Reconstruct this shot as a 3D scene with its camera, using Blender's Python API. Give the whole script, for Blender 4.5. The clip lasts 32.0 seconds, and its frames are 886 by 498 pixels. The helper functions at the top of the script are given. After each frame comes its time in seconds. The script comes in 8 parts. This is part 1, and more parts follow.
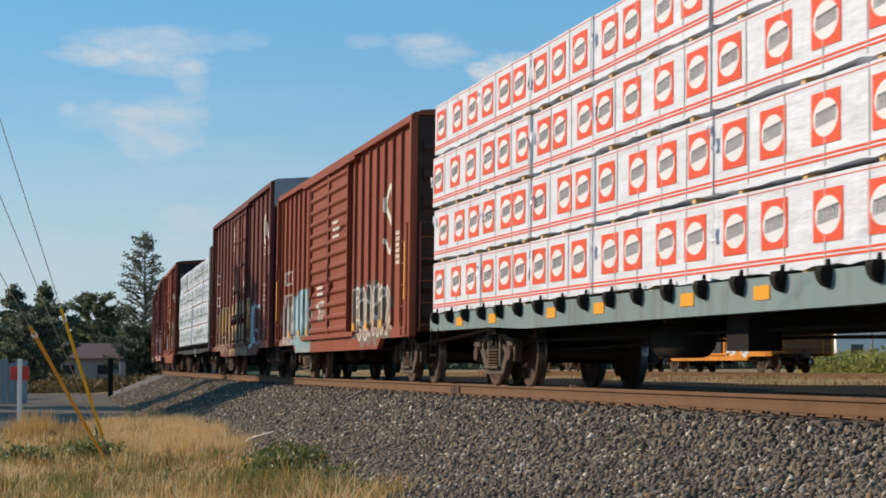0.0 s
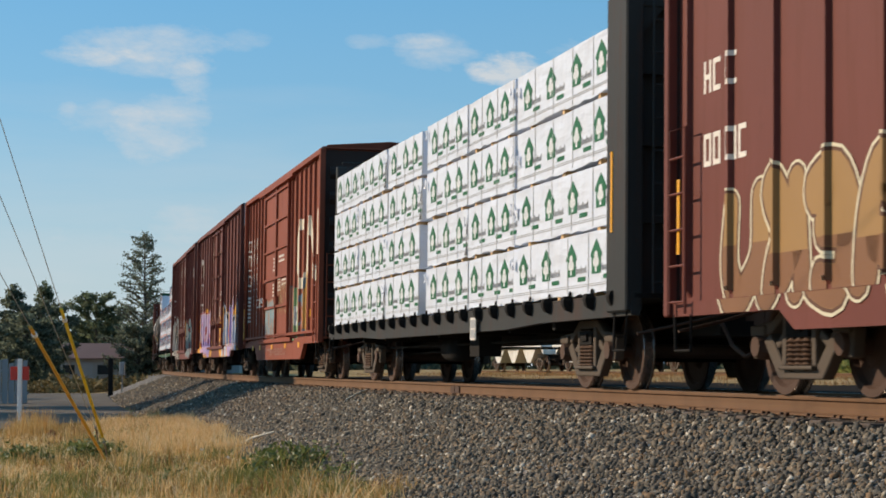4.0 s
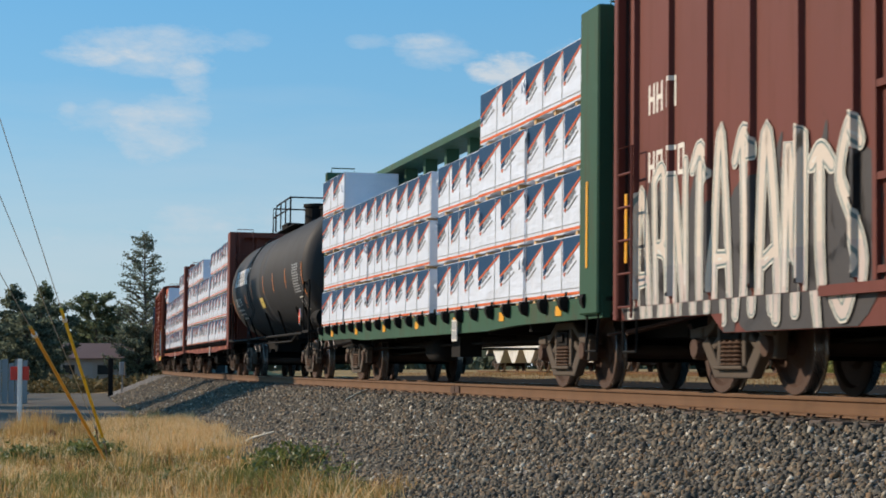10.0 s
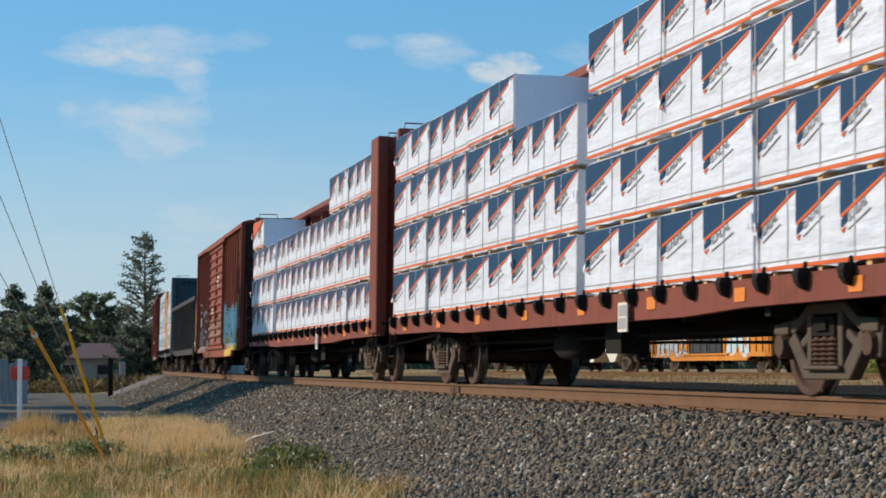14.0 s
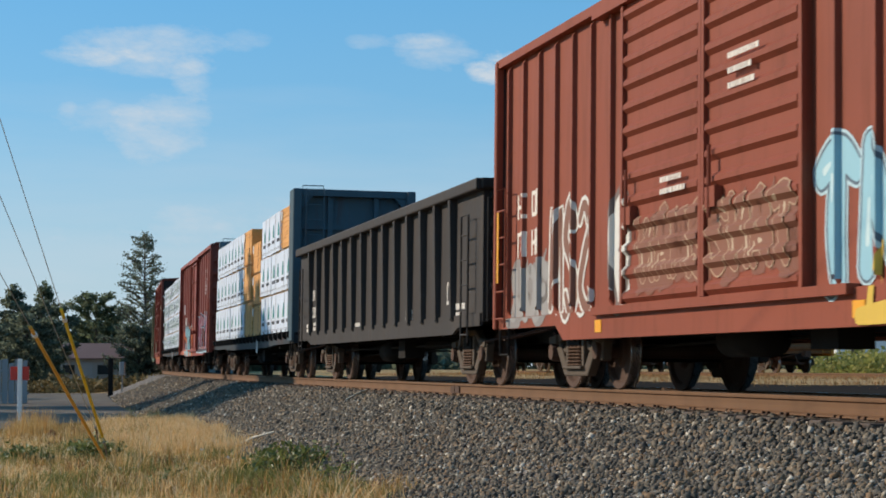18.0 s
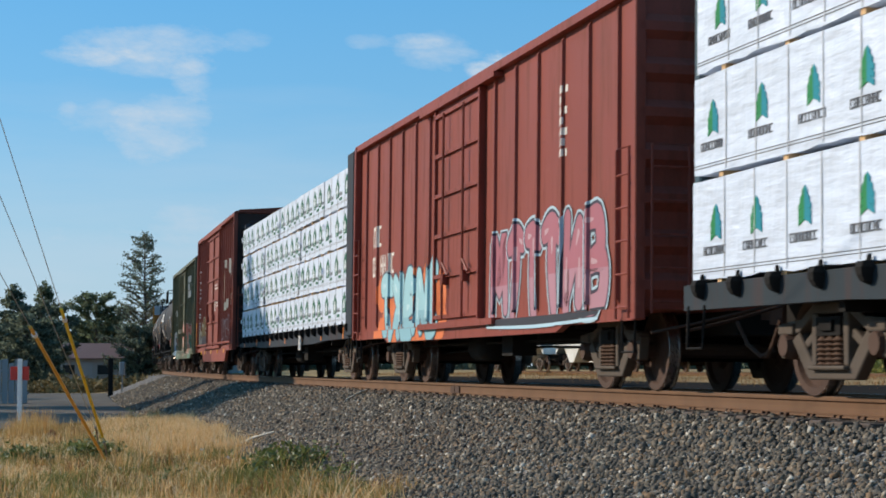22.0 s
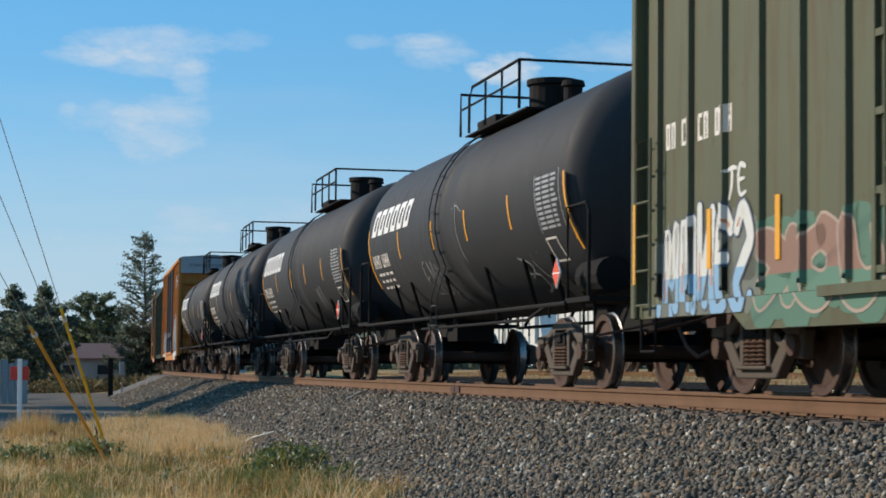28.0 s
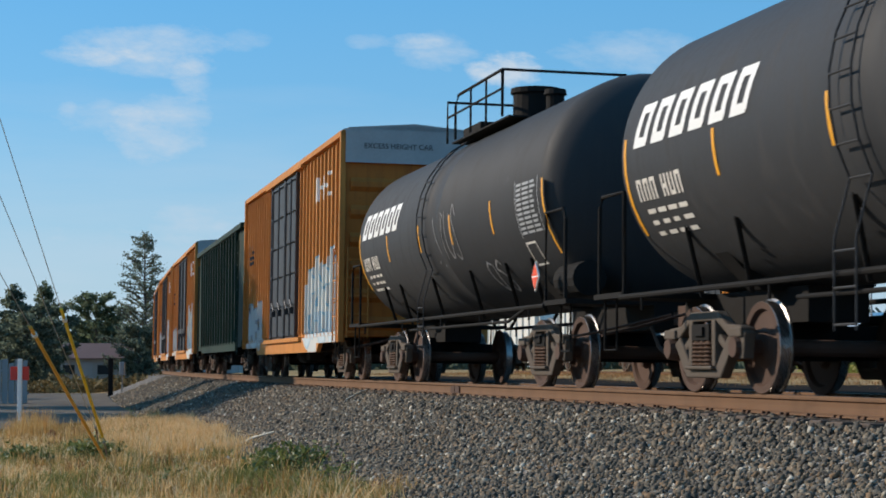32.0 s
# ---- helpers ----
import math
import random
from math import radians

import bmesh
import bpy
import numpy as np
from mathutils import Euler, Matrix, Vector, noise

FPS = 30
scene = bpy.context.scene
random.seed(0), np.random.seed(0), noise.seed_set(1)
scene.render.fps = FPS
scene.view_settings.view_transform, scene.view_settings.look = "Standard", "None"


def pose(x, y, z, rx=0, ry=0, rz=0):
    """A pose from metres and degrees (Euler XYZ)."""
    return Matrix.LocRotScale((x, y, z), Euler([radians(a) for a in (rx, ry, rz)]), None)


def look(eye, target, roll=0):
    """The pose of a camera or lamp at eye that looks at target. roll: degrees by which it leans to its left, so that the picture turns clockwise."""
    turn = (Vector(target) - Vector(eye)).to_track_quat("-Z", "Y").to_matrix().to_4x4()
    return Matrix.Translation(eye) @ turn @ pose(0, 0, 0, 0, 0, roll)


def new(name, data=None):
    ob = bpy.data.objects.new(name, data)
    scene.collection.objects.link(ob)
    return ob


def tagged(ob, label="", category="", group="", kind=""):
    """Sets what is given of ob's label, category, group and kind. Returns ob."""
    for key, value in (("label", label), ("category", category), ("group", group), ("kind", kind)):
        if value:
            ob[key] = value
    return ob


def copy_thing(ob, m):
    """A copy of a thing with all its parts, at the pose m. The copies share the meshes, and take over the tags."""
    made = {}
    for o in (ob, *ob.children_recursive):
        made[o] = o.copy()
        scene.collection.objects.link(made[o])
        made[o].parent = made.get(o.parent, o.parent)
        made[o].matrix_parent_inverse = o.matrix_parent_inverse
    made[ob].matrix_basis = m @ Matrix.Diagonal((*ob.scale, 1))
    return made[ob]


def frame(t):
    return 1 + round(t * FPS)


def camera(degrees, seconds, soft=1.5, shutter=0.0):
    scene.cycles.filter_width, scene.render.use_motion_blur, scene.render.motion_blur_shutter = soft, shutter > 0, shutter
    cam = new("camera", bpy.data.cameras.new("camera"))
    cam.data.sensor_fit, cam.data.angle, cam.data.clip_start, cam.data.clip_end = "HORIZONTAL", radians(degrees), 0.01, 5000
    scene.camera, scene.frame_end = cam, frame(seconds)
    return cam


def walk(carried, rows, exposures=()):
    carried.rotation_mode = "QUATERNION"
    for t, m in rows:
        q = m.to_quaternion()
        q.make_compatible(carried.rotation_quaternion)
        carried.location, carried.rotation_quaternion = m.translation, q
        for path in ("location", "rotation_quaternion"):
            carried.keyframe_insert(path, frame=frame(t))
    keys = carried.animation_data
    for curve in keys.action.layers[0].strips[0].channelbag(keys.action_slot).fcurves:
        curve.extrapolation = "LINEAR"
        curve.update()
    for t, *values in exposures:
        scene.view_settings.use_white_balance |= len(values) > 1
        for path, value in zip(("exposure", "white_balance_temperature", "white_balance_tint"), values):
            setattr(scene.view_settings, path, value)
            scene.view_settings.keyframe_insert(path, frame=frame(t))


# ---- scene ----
# Units: metres. z = 0 is the top of the rails; the camera stands at x = y = 0.
EYE_Z = 0.292
TILT, LEAN, FIELD = 3.572, -0.111, 26.586
cam = camera(FIELD, 32.0, soft=1.75, shutter=0.12)
STAND = pose(0, 0, EYE_Z, 90 + TILT, 0, 0) @ pose(0, 0, 0, 0, 0, LEAN)
# the clip's camera shifts its white balance from warm to cool
walk(cam, [(0.0, STAND), (32.0, STAND)], [(0.0, 0.16, 6850, 14), (1.2, 0.16, 7000, 14), (2.6, 0.16, 7180, 14), (4.5, 0.16, 6950, 15), (6.0, 0.16, 6830, 17), (9.0, 0.16, 6740, 14), (12.0, 0.16, 6570, 12), (17.5, 0.16, 6540, 12), (19.5, 0.16, 6200, 11), (32.0, 0.16, 6150, 11)])

# ---- world, sun, exposure ----
SUN_AZ = math.atan2(0.36, -0.93)      # direction from which the sun shines, in the ground plane
SUN_EL = radians(27)
sun_from = Vector((math.cos(SUN_AZ) * math.cos(SUN_EL), math.sin(SUN_AZ) * math.cos(SUN_EL), math.sin(SUN_EL)))
sun = new("sun", bpy.data.lights.new("sun", "SUN"))
sun.data.energy, sun.data.angle, sun.data.color = 4.25, radians(0.5), (1.0, 0.84, 0.645)
sun.matrix_world = look(sun_from * 200, (0, 0, 0))


class Nodes:
    """Short way to write node trees."""

    def __init__(self, tree):
        self.t = tree

    def add(self, kind, **put):
        n = self.t.nodes.new(kind)
        for k, v in put.items():
            if k in n.inputs:
                n.inputs[k].default_value = v
        return n

    def link(self, a, b):
        self.t.links.new(a, b)

    def fill(self, socket, value):
        if isinstance(value, (int, float)):
            socket.default_value = value
        elif isinstance(value, tuple):
            socket.default_value = value if len(value) == len(socket.default_value) else (*value, 1)
        else:
            self.link(value, socket)

    def math(self, op, a, b=0.0, clamp=False):
        n = self.t.nodes.new("ShaderNodeMath")
        n.operation, n.use_clamp = op, clamp
        self.fill(n.inputs[0], a), self.fill(n.inputs[1], b)
        return n.outputs[0]

    def mix(self, f, a, b):
        n = self.t.nodes.new("ShaderNodeMix")
        n.data_type = "RGBA"
        self.fill(n.inputs[0], f), self.fill(n.inputs[6], a), self.fill(n.inputs[7], b)
        return n.outputs[2]

    def noise(self, vec, scale, detail=3.0, rough=0.55):
        n = self.t.nodes.new("ShaderNodeTexNoise")
        n.inputs["Scale"].default_value, n.inputs["Detail"].default_value, n.inputs["Roughness"].default_value = scale, detail, rough
        if vec is not None:
            self.link(vec, n.inputs["Vector"])
        return n.outputs["Fac"]

    def ramp(self, f, lo, hi):
        n = self.t.nodes.new("ShaderNodeMapRange")
        n.inputs[1].default_value, n.inputs[2].default_value = lo, hi
        n.clamp = True
        self.link(f, n.inputs[0])
        return n.outputs[0]

    def scaled(self, vec, s):
        n = self.t.nodes.new("ShaderNodeMapping")
        n.inputs["Scale"].default_value = s
        self.link(vec, n.inputs["Vector"])
        return n.outputs[0]


world = bpy.data.worlds.new("sky")
scene.world = world
world.use_nodes = True
W = Nodes(world.node_tree)
back = world.node_tree.nodes["Background"]
sky = W.add("ShaderNodeTexSky")
sky.sky_type, sky.sun_disc = "NISHITA", False
sky.sun_elevation, sky.sun_rotation = SUN_EL, math.pi / 2 - SUN_AZ
sky.air_density, sky.dust_density, sky.ozone_density = 1.0, 0.6, 2.0
way = W.add("ShaderNodeTexCoord").outputs["Generated"]
axes = W.add("ShaderNodeSeparateXYZ")
W.link(way, axes.inputs[0])
ax, ay, az = axes.outputs


def cloud(px, pz, wide, high, scale, amount, seed):
    """A thin cloud at the slopes px (sideways) and pz (up), seen from the ground."""
    sx = W.math("DIVIDE", ax, W.math("MAXIMUM", ay, 0.05))
    sz = W.math("DIVIDE", az, W.math("MAXIMUM", ay, 0.05))
    dx = W.math("DIVIDE", W.math("SUBTRACT", sx, px), wide)
    dz = W.math("DIVIDE", W.math("SUBTRACT", sz, pz), high)
    near = W.math("SUBTRACT", 1.0, W.math("ADD", W.math("MULTIPLY", dx, dx), W.math("MULTIPLY", dz, dz)), clamp=True)
    p = W.add("ShaderNodeCombineXYZ")
    W.fill(p.inputs[0], W.math("ADD", W.math("MULTIPLY", sx, scale), W.math("MULTIPLY", sz, scale * 0.5))), W.fill(p.inputs[1], W.math("MULTIPLY", sz, scale * 2.2)), W.fill(p.inputs[2], float(seed))
    n = W.noise(p.outputs[0], 1.0, 8.0, 0.66)
    edge = W.math("POWER", near, 0.6)
    body = W.ramp(W.math("SUBTRACT", n, W.math("MULTIPLY", W.math("SUBTRACT", 1.0, edge), 0.62)), 0.22, 0.72)
    return W.math("MULTIPLY", body, amount)


def slope(x, y):
    return (x - 784) / 3315, math.tan(radians(TILT) + math.atan((441 - y + (784 - x) * 0.0019) / 3318))


puffs = [(255, 76, 205, 44, 30, 0.9, 1), (150, 98, 100, 26, 34, 0.8, 10), (270, 112, 150, 34, 34, 0.7, 11), (338, 140, 52, 56, 40, 0.75, 2), (280, 234, 130, 86, 24, 0.95, 3), (185, 206, 140, 42, 30, 0.6, 12),
         (116, 194, 22, 22, 60, 0.35, 13), (425, 72, 70, 26, 40, 0.5, 14), (772, 92, 95, 44, 40, 0.7, 4), (740, 74, 80, 20, 44, 0.6, 15), (897, 124, 88, 44, 48, 1.6, 5), (1125, 92, 180, 50, 34, 0.6, 6),
         (60, 400, 520, 110, 9, 0.95, 7), (520, 400, 420, 80, 11, 0.75, 16), (650, 74, 60, 18, 40, 0.45, 8), (1540, 18, 60, 30, 36, 0.5, 9)]
cover = 0.0
for x, y, w, h, sc, am, seed in puffs:
    px, pz = slope(x, y)
    cover = W.math("ADD", cover, cloud(px, pz, w / 3315, h / 3315, sc, am, seed), clamp=True)
# a veil of high cloud that thickens towards the horizon
streak = W.noise(W.scaled(way, (6, 6, 40)), 1.3, 5.0)
lowness = W.math("SUBTRACT", 1.0, W.math("DIVIDE", W.math("MAXIMUM", W.math("SUBTRACT", az, W.math("MULTIPLY", W.math("SUBTRACT", streak, 0.5), 0.05)), 0.0), 0.145), clamp=True)
veil = W.math("MULTIPLY", W.math("POWER", lowness, 1.0), W.math("ADD", W.math("MULTIPLY", streak, 0.5), 0.62), clamp=True)
cover = W.math("MAXIMUM", cover, W.math("MULTIPLY", veil, 0.9))
tinted = W.mix(1.0, sky.outputs[0], (0.55, 0.95, 1.21))
tinted.node.blend_type = "MULTIPLY"
rise = W.ramp(az, 0.0, 0.22)
clear = W.mix(rise, (3.6, 5.6, 6.6), (1.2, 4.35, 7.5))
blue = W.mix(0.6, tinted, clear)
W.link(W.mix(cover, blue, (5.4, 6.3, 7.0)), back.inputs["Color"])
back.inputs["Strength"].default_value = 0.094

# ---- the line on which the train runs: one arc ----
BEND, COURSE, START = 0.0007383, -1.341403, 34.9125
LEVEL = -0.787
SPEED = 11.2356


def on_track(s):
    """Place and heading of the track's middle at s metres along it; s = 0 is 35 m before the camera."""
    a = COURSE + BEND * s
    return (math.sin(a) - math.sin(COURSE)) / BEND, START - (math.cos(a) - math.cos(COURSE)) / BEND, a


def rail_pose(s):
    x, y, a = on_track(s)
    return pose(x, y, 0, 0, 0, math.degrees(a)) @ pose(0, 0, 0, LEVEL, 0, 0)


def aside(s, lat, z=0.0):
    """A point beside the track: lat < 0 is the camera's side."""
    return rail_pose(s) @ Vector((0, lat, z))


def lateral(x, y):
    """The signed distance of a place from the track's middle."""
    cx, cy = -math.sin(COURSE) / BEND, START + math.cos(COURSE) / BEND
    return 1 / BEND - math.hypot(x - cx, y - cy)


# ---- materials ----
def material(name):
    m = bpy.data.materials.new(name)
    m.use_nodes = True
    n = Nodes(m.node_tree)
    b = m.node_tree.nodes["Principled BSDF"]
    return m, n, b


def coords(n, kind="Object"):
    return n.add("ShaderNodeTexCoord").outputs[kind]


def bump(n, b, height, strength, dist=0.01):
    u = n.add("ShaderNodeBump")
    u.inputs["Strength"].default_value, u.inputs["Distance"].default_value = strength, dist
    n.link(height, u.inputs["Height"])
    n.link(u.outputs[0], b.inputs["Normal"])


def plain(name, color, rough=0.6, metal=0.0, grain=8.0, vary=0.25, relief=0.15, spec=0.4):
    """A surface with blotches and fine grain."""
    m, n, b = material(name)
    v = coords(n)
    big, fine = n.noise(v, grain * 0.15, 4), n.noise(v, grain * 3, 3)
    f = n.math("ADD", n.math("MULTIPLY", n.math("SUBTRACT", big, 0.5), vary * 2), n.math("MULTIPLY", n.math("SUBTRACT", fine, 0.5), vary))
    dark, light = tuple(c * 0.6 for c in color), tuple(min(1, c * 1.4) for c in color)
    n.link(n.mix(n.math("ADD", f, 0.5, clamp=True), dark, light), b.inputs["Base Color"])
    n.fill(b.inputs["Roughness"], n.math("ADD", n.math("MULTIPLY", fine, 0.2), rough - 0.1))
    b.inputs["Metallic"].default_value, b.inputs["Specular IOR Level"].default_value = metal, spec
    bump(n, b, fine, relief, 0.004)
    return m


def car_paint(name, color, rust=(0.10, 0.035, 0.02), wear=0.5, rough=0.6, gloss=0.18):
    """Weathered freight-car paint in the car's own space: blotches, streaks of grime and rust, faded patches."""
    m, n, b = material(name)
    v = coords(n)
    streaks = n.noise(n.scaled(v, (3.0, 3.0, 0.35)), 1.6, 5, 0.65)
    patch = n.noise(v, 0.45, 4)
    fine = n.noise(v, 30, 3)
    f = n.math("ADD", n.math("MULTIPLY", n.math("SUBTRACT", patch, 0.5), 0.9), n.math("MULTIPLY", n.math("SUBTRACT", fine, 0.5), 0.4))
    c = n.mix(n.math("ADD", f, 0.5, clamp=True), tuple(k * 0.72 for k in color), tuple(min(1, k * 1.28) for k in color))
    dirt = n.math("MULTIPLY", n.ramp(streaks, 0.5, 0.78), wear)
    c = n.mix(dirt, c, rust)
    # chalky scuffs and small rust blooms
    scuff = n.math("MULTIPLY", n.ramp(n.noise(n.scaled(v, (1.3, 1.3, 2.2)), 1.1, 6, 0.72), 0.62, 0.80), wear * 0.5)
    c = n.mix(scuff, c, tuple(min(0.7, k * 1.2 + 0.07) for k in color))
    bloom = n.math("MULTIPLY", n.ramp(n.noise(v, 3.1, 5, 0.7), 0.64, 0.74), wear)
    c = n.mix(bloom, c, tuple(k * 0.8 for k in rust))
    n.link(c, b.inputs["Base Color"])
    n.fill(b.inputs["Roughness"], n.math("ADD", n.math("MULTIPLY", dirt, 0.3), n.math("ADD", n.math("MULTIPLY", fine, 0.12), rough - 0.06)))
    b.inputs["Specular IOR Level"].default_value = gloss
    bump(n, b, n.math("ADD", n.math("MULTIPLY", fine, 0.3), n.noise(v, 2.2, 3)), 0.12, 0.012)
    return m


def wrapped(name, color=(0.80, 0.82, 0.84)):
    """White woven lumber wrap with creases."""
    m, n, b = material(name)
    v = coords(n)
    r = n.add("ShaderNodeObjectInfo").outputs["Random"]
    shift = n.t.nodes.new("ShaderNodeVectorMath")
    shift.operation = "ADD"
    n.link(v, shift.inputs[0]), n.link(n.math("MULTIPLY", r, 40.0), shift.inputs[1])
    v = shift.outputs[0]
    crease = n.noise(n.scaled(v, (3.2, 3.2, 1.1)), 1.0, 3, 0.5)
    fold = n.noise(n.scaled(v, (0.9, 0.9, 5.0)), 1.3, 3, 0.5)
    sag = n.noise(v, 1.4, 2)
    pull = n.noise(n.scaled(v, (1.6, 1.6, 7.0)), 1.6, 4, 0.6)
    f = n.math("ADD", n.math("MULTIPLY", crease, 0.5), n.math("MULTIPLY", sag, 0.5))
    n.link(n.mix(n.ramp(f, 0.3, 0.7), tuple(c * 0.93 for c in color), color), b.inputs["Base Color"])
    b.inputs["Roughness"].default_value = 0.42
    bump(n, b, n.math("ADD", n.math("ADD", crease, n.math("MULTIPLY", fold, 0.6)), n.math("ADD", n.math("MULTIPLY", sag, 1.5), n.math("MULTIPLY", pull, 0.22))), 0.85, 0.06)
    return m


STEEL = plain("worn_steel", (0.30, 0.28, 0.27), 0.28, 0.9, 20, 0.2)
RUSTY = plain("rusty_iron", (0.068, 0.036, 0.024), 0.8, 0.1, 12, 0.4, 0.4)
TRUCK = plain("dusty_cast_iron", (0.088, 0.068, 0.052), 0.85, 0.1, 10, 0.35, 0.4)
SPRINGIRON = plain("rust_brown_spring", (0.105, 0.058, 0.036), 0.8, 0.1, 12, 0.3, 0.3)
DARK = plain("grimy_black_iron", (0.013, 0.012, 0.0115), 0.85, 0.0, 10, 0.35, 0.3, 0.15)
RAIL = plain("rusted_rail", (0.145, 0.076, 0.038), 0.85, 0.1, 14, 0.45, 0.3)
TIE = plain("creosoted_tie", (0.10, 0.075, 0.06), 0.9, 0, 10, 0.4, 0.6)
WHITE = plain("white_paint", (0.78, 0.77, 0.72), 0.6, 0, 10, 0.12)
OFFWHITE = plain("stencil_white", (0.66, 0.62, 0.56), 0.7, 0, 12, 0.25)
REFLECT = plain("yellow_reflector", (0.82, 0.34, 0.015), 0.4, 0, 10, 0.1)
YELLOW = plain("yellow_plastic", (0.82, 0.50, 0.02), 0.45, 0, 6, 0.12)
RED = plain("red_print", (0.72, 0.10, 0.05), 0.5, 0, 6, 0.12, 0.1, 0.12)
ORANGE = plain("orange_print", (0.62, 0.13, 0.035), 0.5, 0, 6, 0.12, 0.1, 0.12)
NAVY = plain("navy_print", (0.012, 0.052, 0.120), 0.5, 0, 6, 0.15, 0.1, 0.12)
TEALP = plain("teal_print", (0.03, 0.24, 0.30), 0.5, 0, 6, 0.2, 0.1, 0.12)
DARKP = plain("dark_grey_print", (0.13, 0.135, 0.145), 0.5, 0, 6, 0.15, 0.1, 0.12)
DEEPGREEN = plain("deep_green_print", (0.020, 0.13, 0.062), 0.5, 0, 6, 0.2, 0.1, 0.12)
GREENP = plain("green_print", (0.035, 0.22, 0.075), 0.5, 0, 6, 0.2, 0.1, 0.12)
GREYP = plain("grey_print", (0.33, 0.34, 0.35), 0.5, 0, 6, 0.15, 0.1, 0.12)
WOOD = plain("sawn_lumber", (0.62, 0.40, 0.20), 0.75, 0, 7, 0.25, 0.4)
ENDWOOD = plain("fir_lumber", (0.66, 0.33, 0.10), 0.7, 0, 5, 0.25, 0.4)
WRAP = wrapped("white_lumber_wrap", (0.67, 0.715, 0.79))
PRINTWHITE = plain("white_print", (0.68, 0.70, 0.73), 0.5, 0, 6, 0.08)
WRAPH = wrapped("bluish_lumber_wrap", (0.655, 0.71, 0.805))
WRAPC = wrapped("cool_white_lumber_wrap", (0.64, 0.71, 0.82))
STRAP = plain("black_strap", (0.05, 0.05, 0.05), 0.6, 0, 6, 0.1)


# ---- building tools ----
def part(name, bm, mat, parent=None, label="", at=None, smooth=False):
    """Links a bmesh (or a mesh) as one object under parent."""
    if isinstance(bm, bpy.types.Mesh):
        me = bm
    else:
        me = bpy.data.meshes.new(name)
        bmesh.ops.recalc_face_normals(bm, faces=bm.faces)
        for f in bm.faces:
            f.smooth = smooth
        bm.to_mesh(me)
        bm.free()
    if mat is not None and not me.materials:
        me.materials.append(mat)
    ob = new(name, me)
    if parent is not None:
        ob.parent = parent
    if at is not None:
        ob.matrix_basis = at
    if label:
        tagged(ob, label)
    return ob


def box(bm, x0, x1, y0, y1, z0, z1):
    vs = [bm.verts.new((x, y, z)) for z in (z0, z1) for y in (y0, y1) for x in (x0, x1)]
    for a in ((0, 2, 3, 1), (4, 5, 7, 6), (0, 1, 5, 4), (2, 6, 7, 3), (0, 4, 6, 2), (1, 3, 7, 5)):
        bm.faces.new([vs[i] for i in a])
    return vs


def boxes(dims):
    bm = bmesh.new()
    for d in dims:
        box(bm, *d)
    return bm


def soft_box(x0, x1, y0, y1, z0, z1, r=0.02, seg=2):
    bm = bmesh.new()
    box(bm, x0, x1, y0, y1, z0, z1)
    bmesh.ops.bevel(bm, geom=bm.edges[:], offset=r, segments=seg, affect="EDGES", profile=0.5)
    return bm


def prism(bm, outline, y0, y1):
    """An outline in x and z, drawn out along y."""
    a = [bm.verts.new((x, y0, z)) for x, z in outline]
    c = [bm.verts.new((x, y1, z)) for x, z in outline]
    bm.faces.new(a), bm.faces.new(c[::-1])
    for i in range(len(a)):
        j = (i + 1) % len(a)
        bm.faces.new((a[i], c[i], c[j], a[j]))


def lengthways(bm, outline, x0, x1):
    """An outline in y and z, drawn out along x."""
    a = [bm.verts.new((x0, y, z)) for y, z in outline]
    c = [bm.verts.new((x1, y, z)) for y, z in outline]
    bm.faces.new(a), bm.faces.new(c[::-1])
    for i in range(len(a)):
        j = (i + 1) % len(a)
        bm.faces.new((a[i], c[i], c[j], a[j]))


def tube(bm, path, r, seg=8):
    """A round bar along a list of points."""
    path = [Vector(p) for p in path]
    rings = []
    for i, p in enumerate(path):
        d = (path[min(i + 1, len(path) - 1)] - path[max(i - 1, 0)]).normalized()
        u = d.orthogonal().normalized()
        if abs(d.z) < 0.9:
            u = d.cross(Vector((0, 0, 1))).normalized()
        w = d.cross(u)
        rings.append([bm.verts.new(p + r * (math.cos(k * math.tau / seg) * u + math.sin(k * math.tau / seg) * w)) for k in range(seg)])
    for a, c in zip(rings, rings[1:]):
        for k in range(seg):
            bm.faces.new((a[k], a[(k + 1) % seg], c[(k + 1) % seg], c[k]))
    bm.faces.new(rings[0][::-1]), bm.faces.new(rings[-1])


def lathe(bm, profile, origin, axis="y", seg=24):
    """Turns a profile (along, radius) round an axis."""
    ox, oy, oz = origin
    rings = []
    for a, r in profile:
        ring = []
        for k in range(seg):
            c, s = r * math.cos(k * math.tau / seg), r * math.sin(k * math.tau / seg)
            ring.append(bm.verts.new((ox + c, oy + a, oz + s) if axis == "y" else (ox + a, oy + c, oz + s) if axis == "x" else (ox + c, oy + s, oz + a)))
        rings.append(ring)
    for p, q in zip(rings, rings[1:]):
        for k in range(seg):
            bm.faces.new((p[k], p[(k + 1) % seg], q[(k + 1) % seg], q[k]))
    bm.faces.new(rings[0][::-1]), bm.faces.new(rings[-1])


def empty(name, label, category, group="", kind="", at=None):
    ob = tagged(new(name), label, category, group, kind)
    ob.empty_display_size = 0.3
    if at is not None:
        ob.matrix_basis = at
    return ob


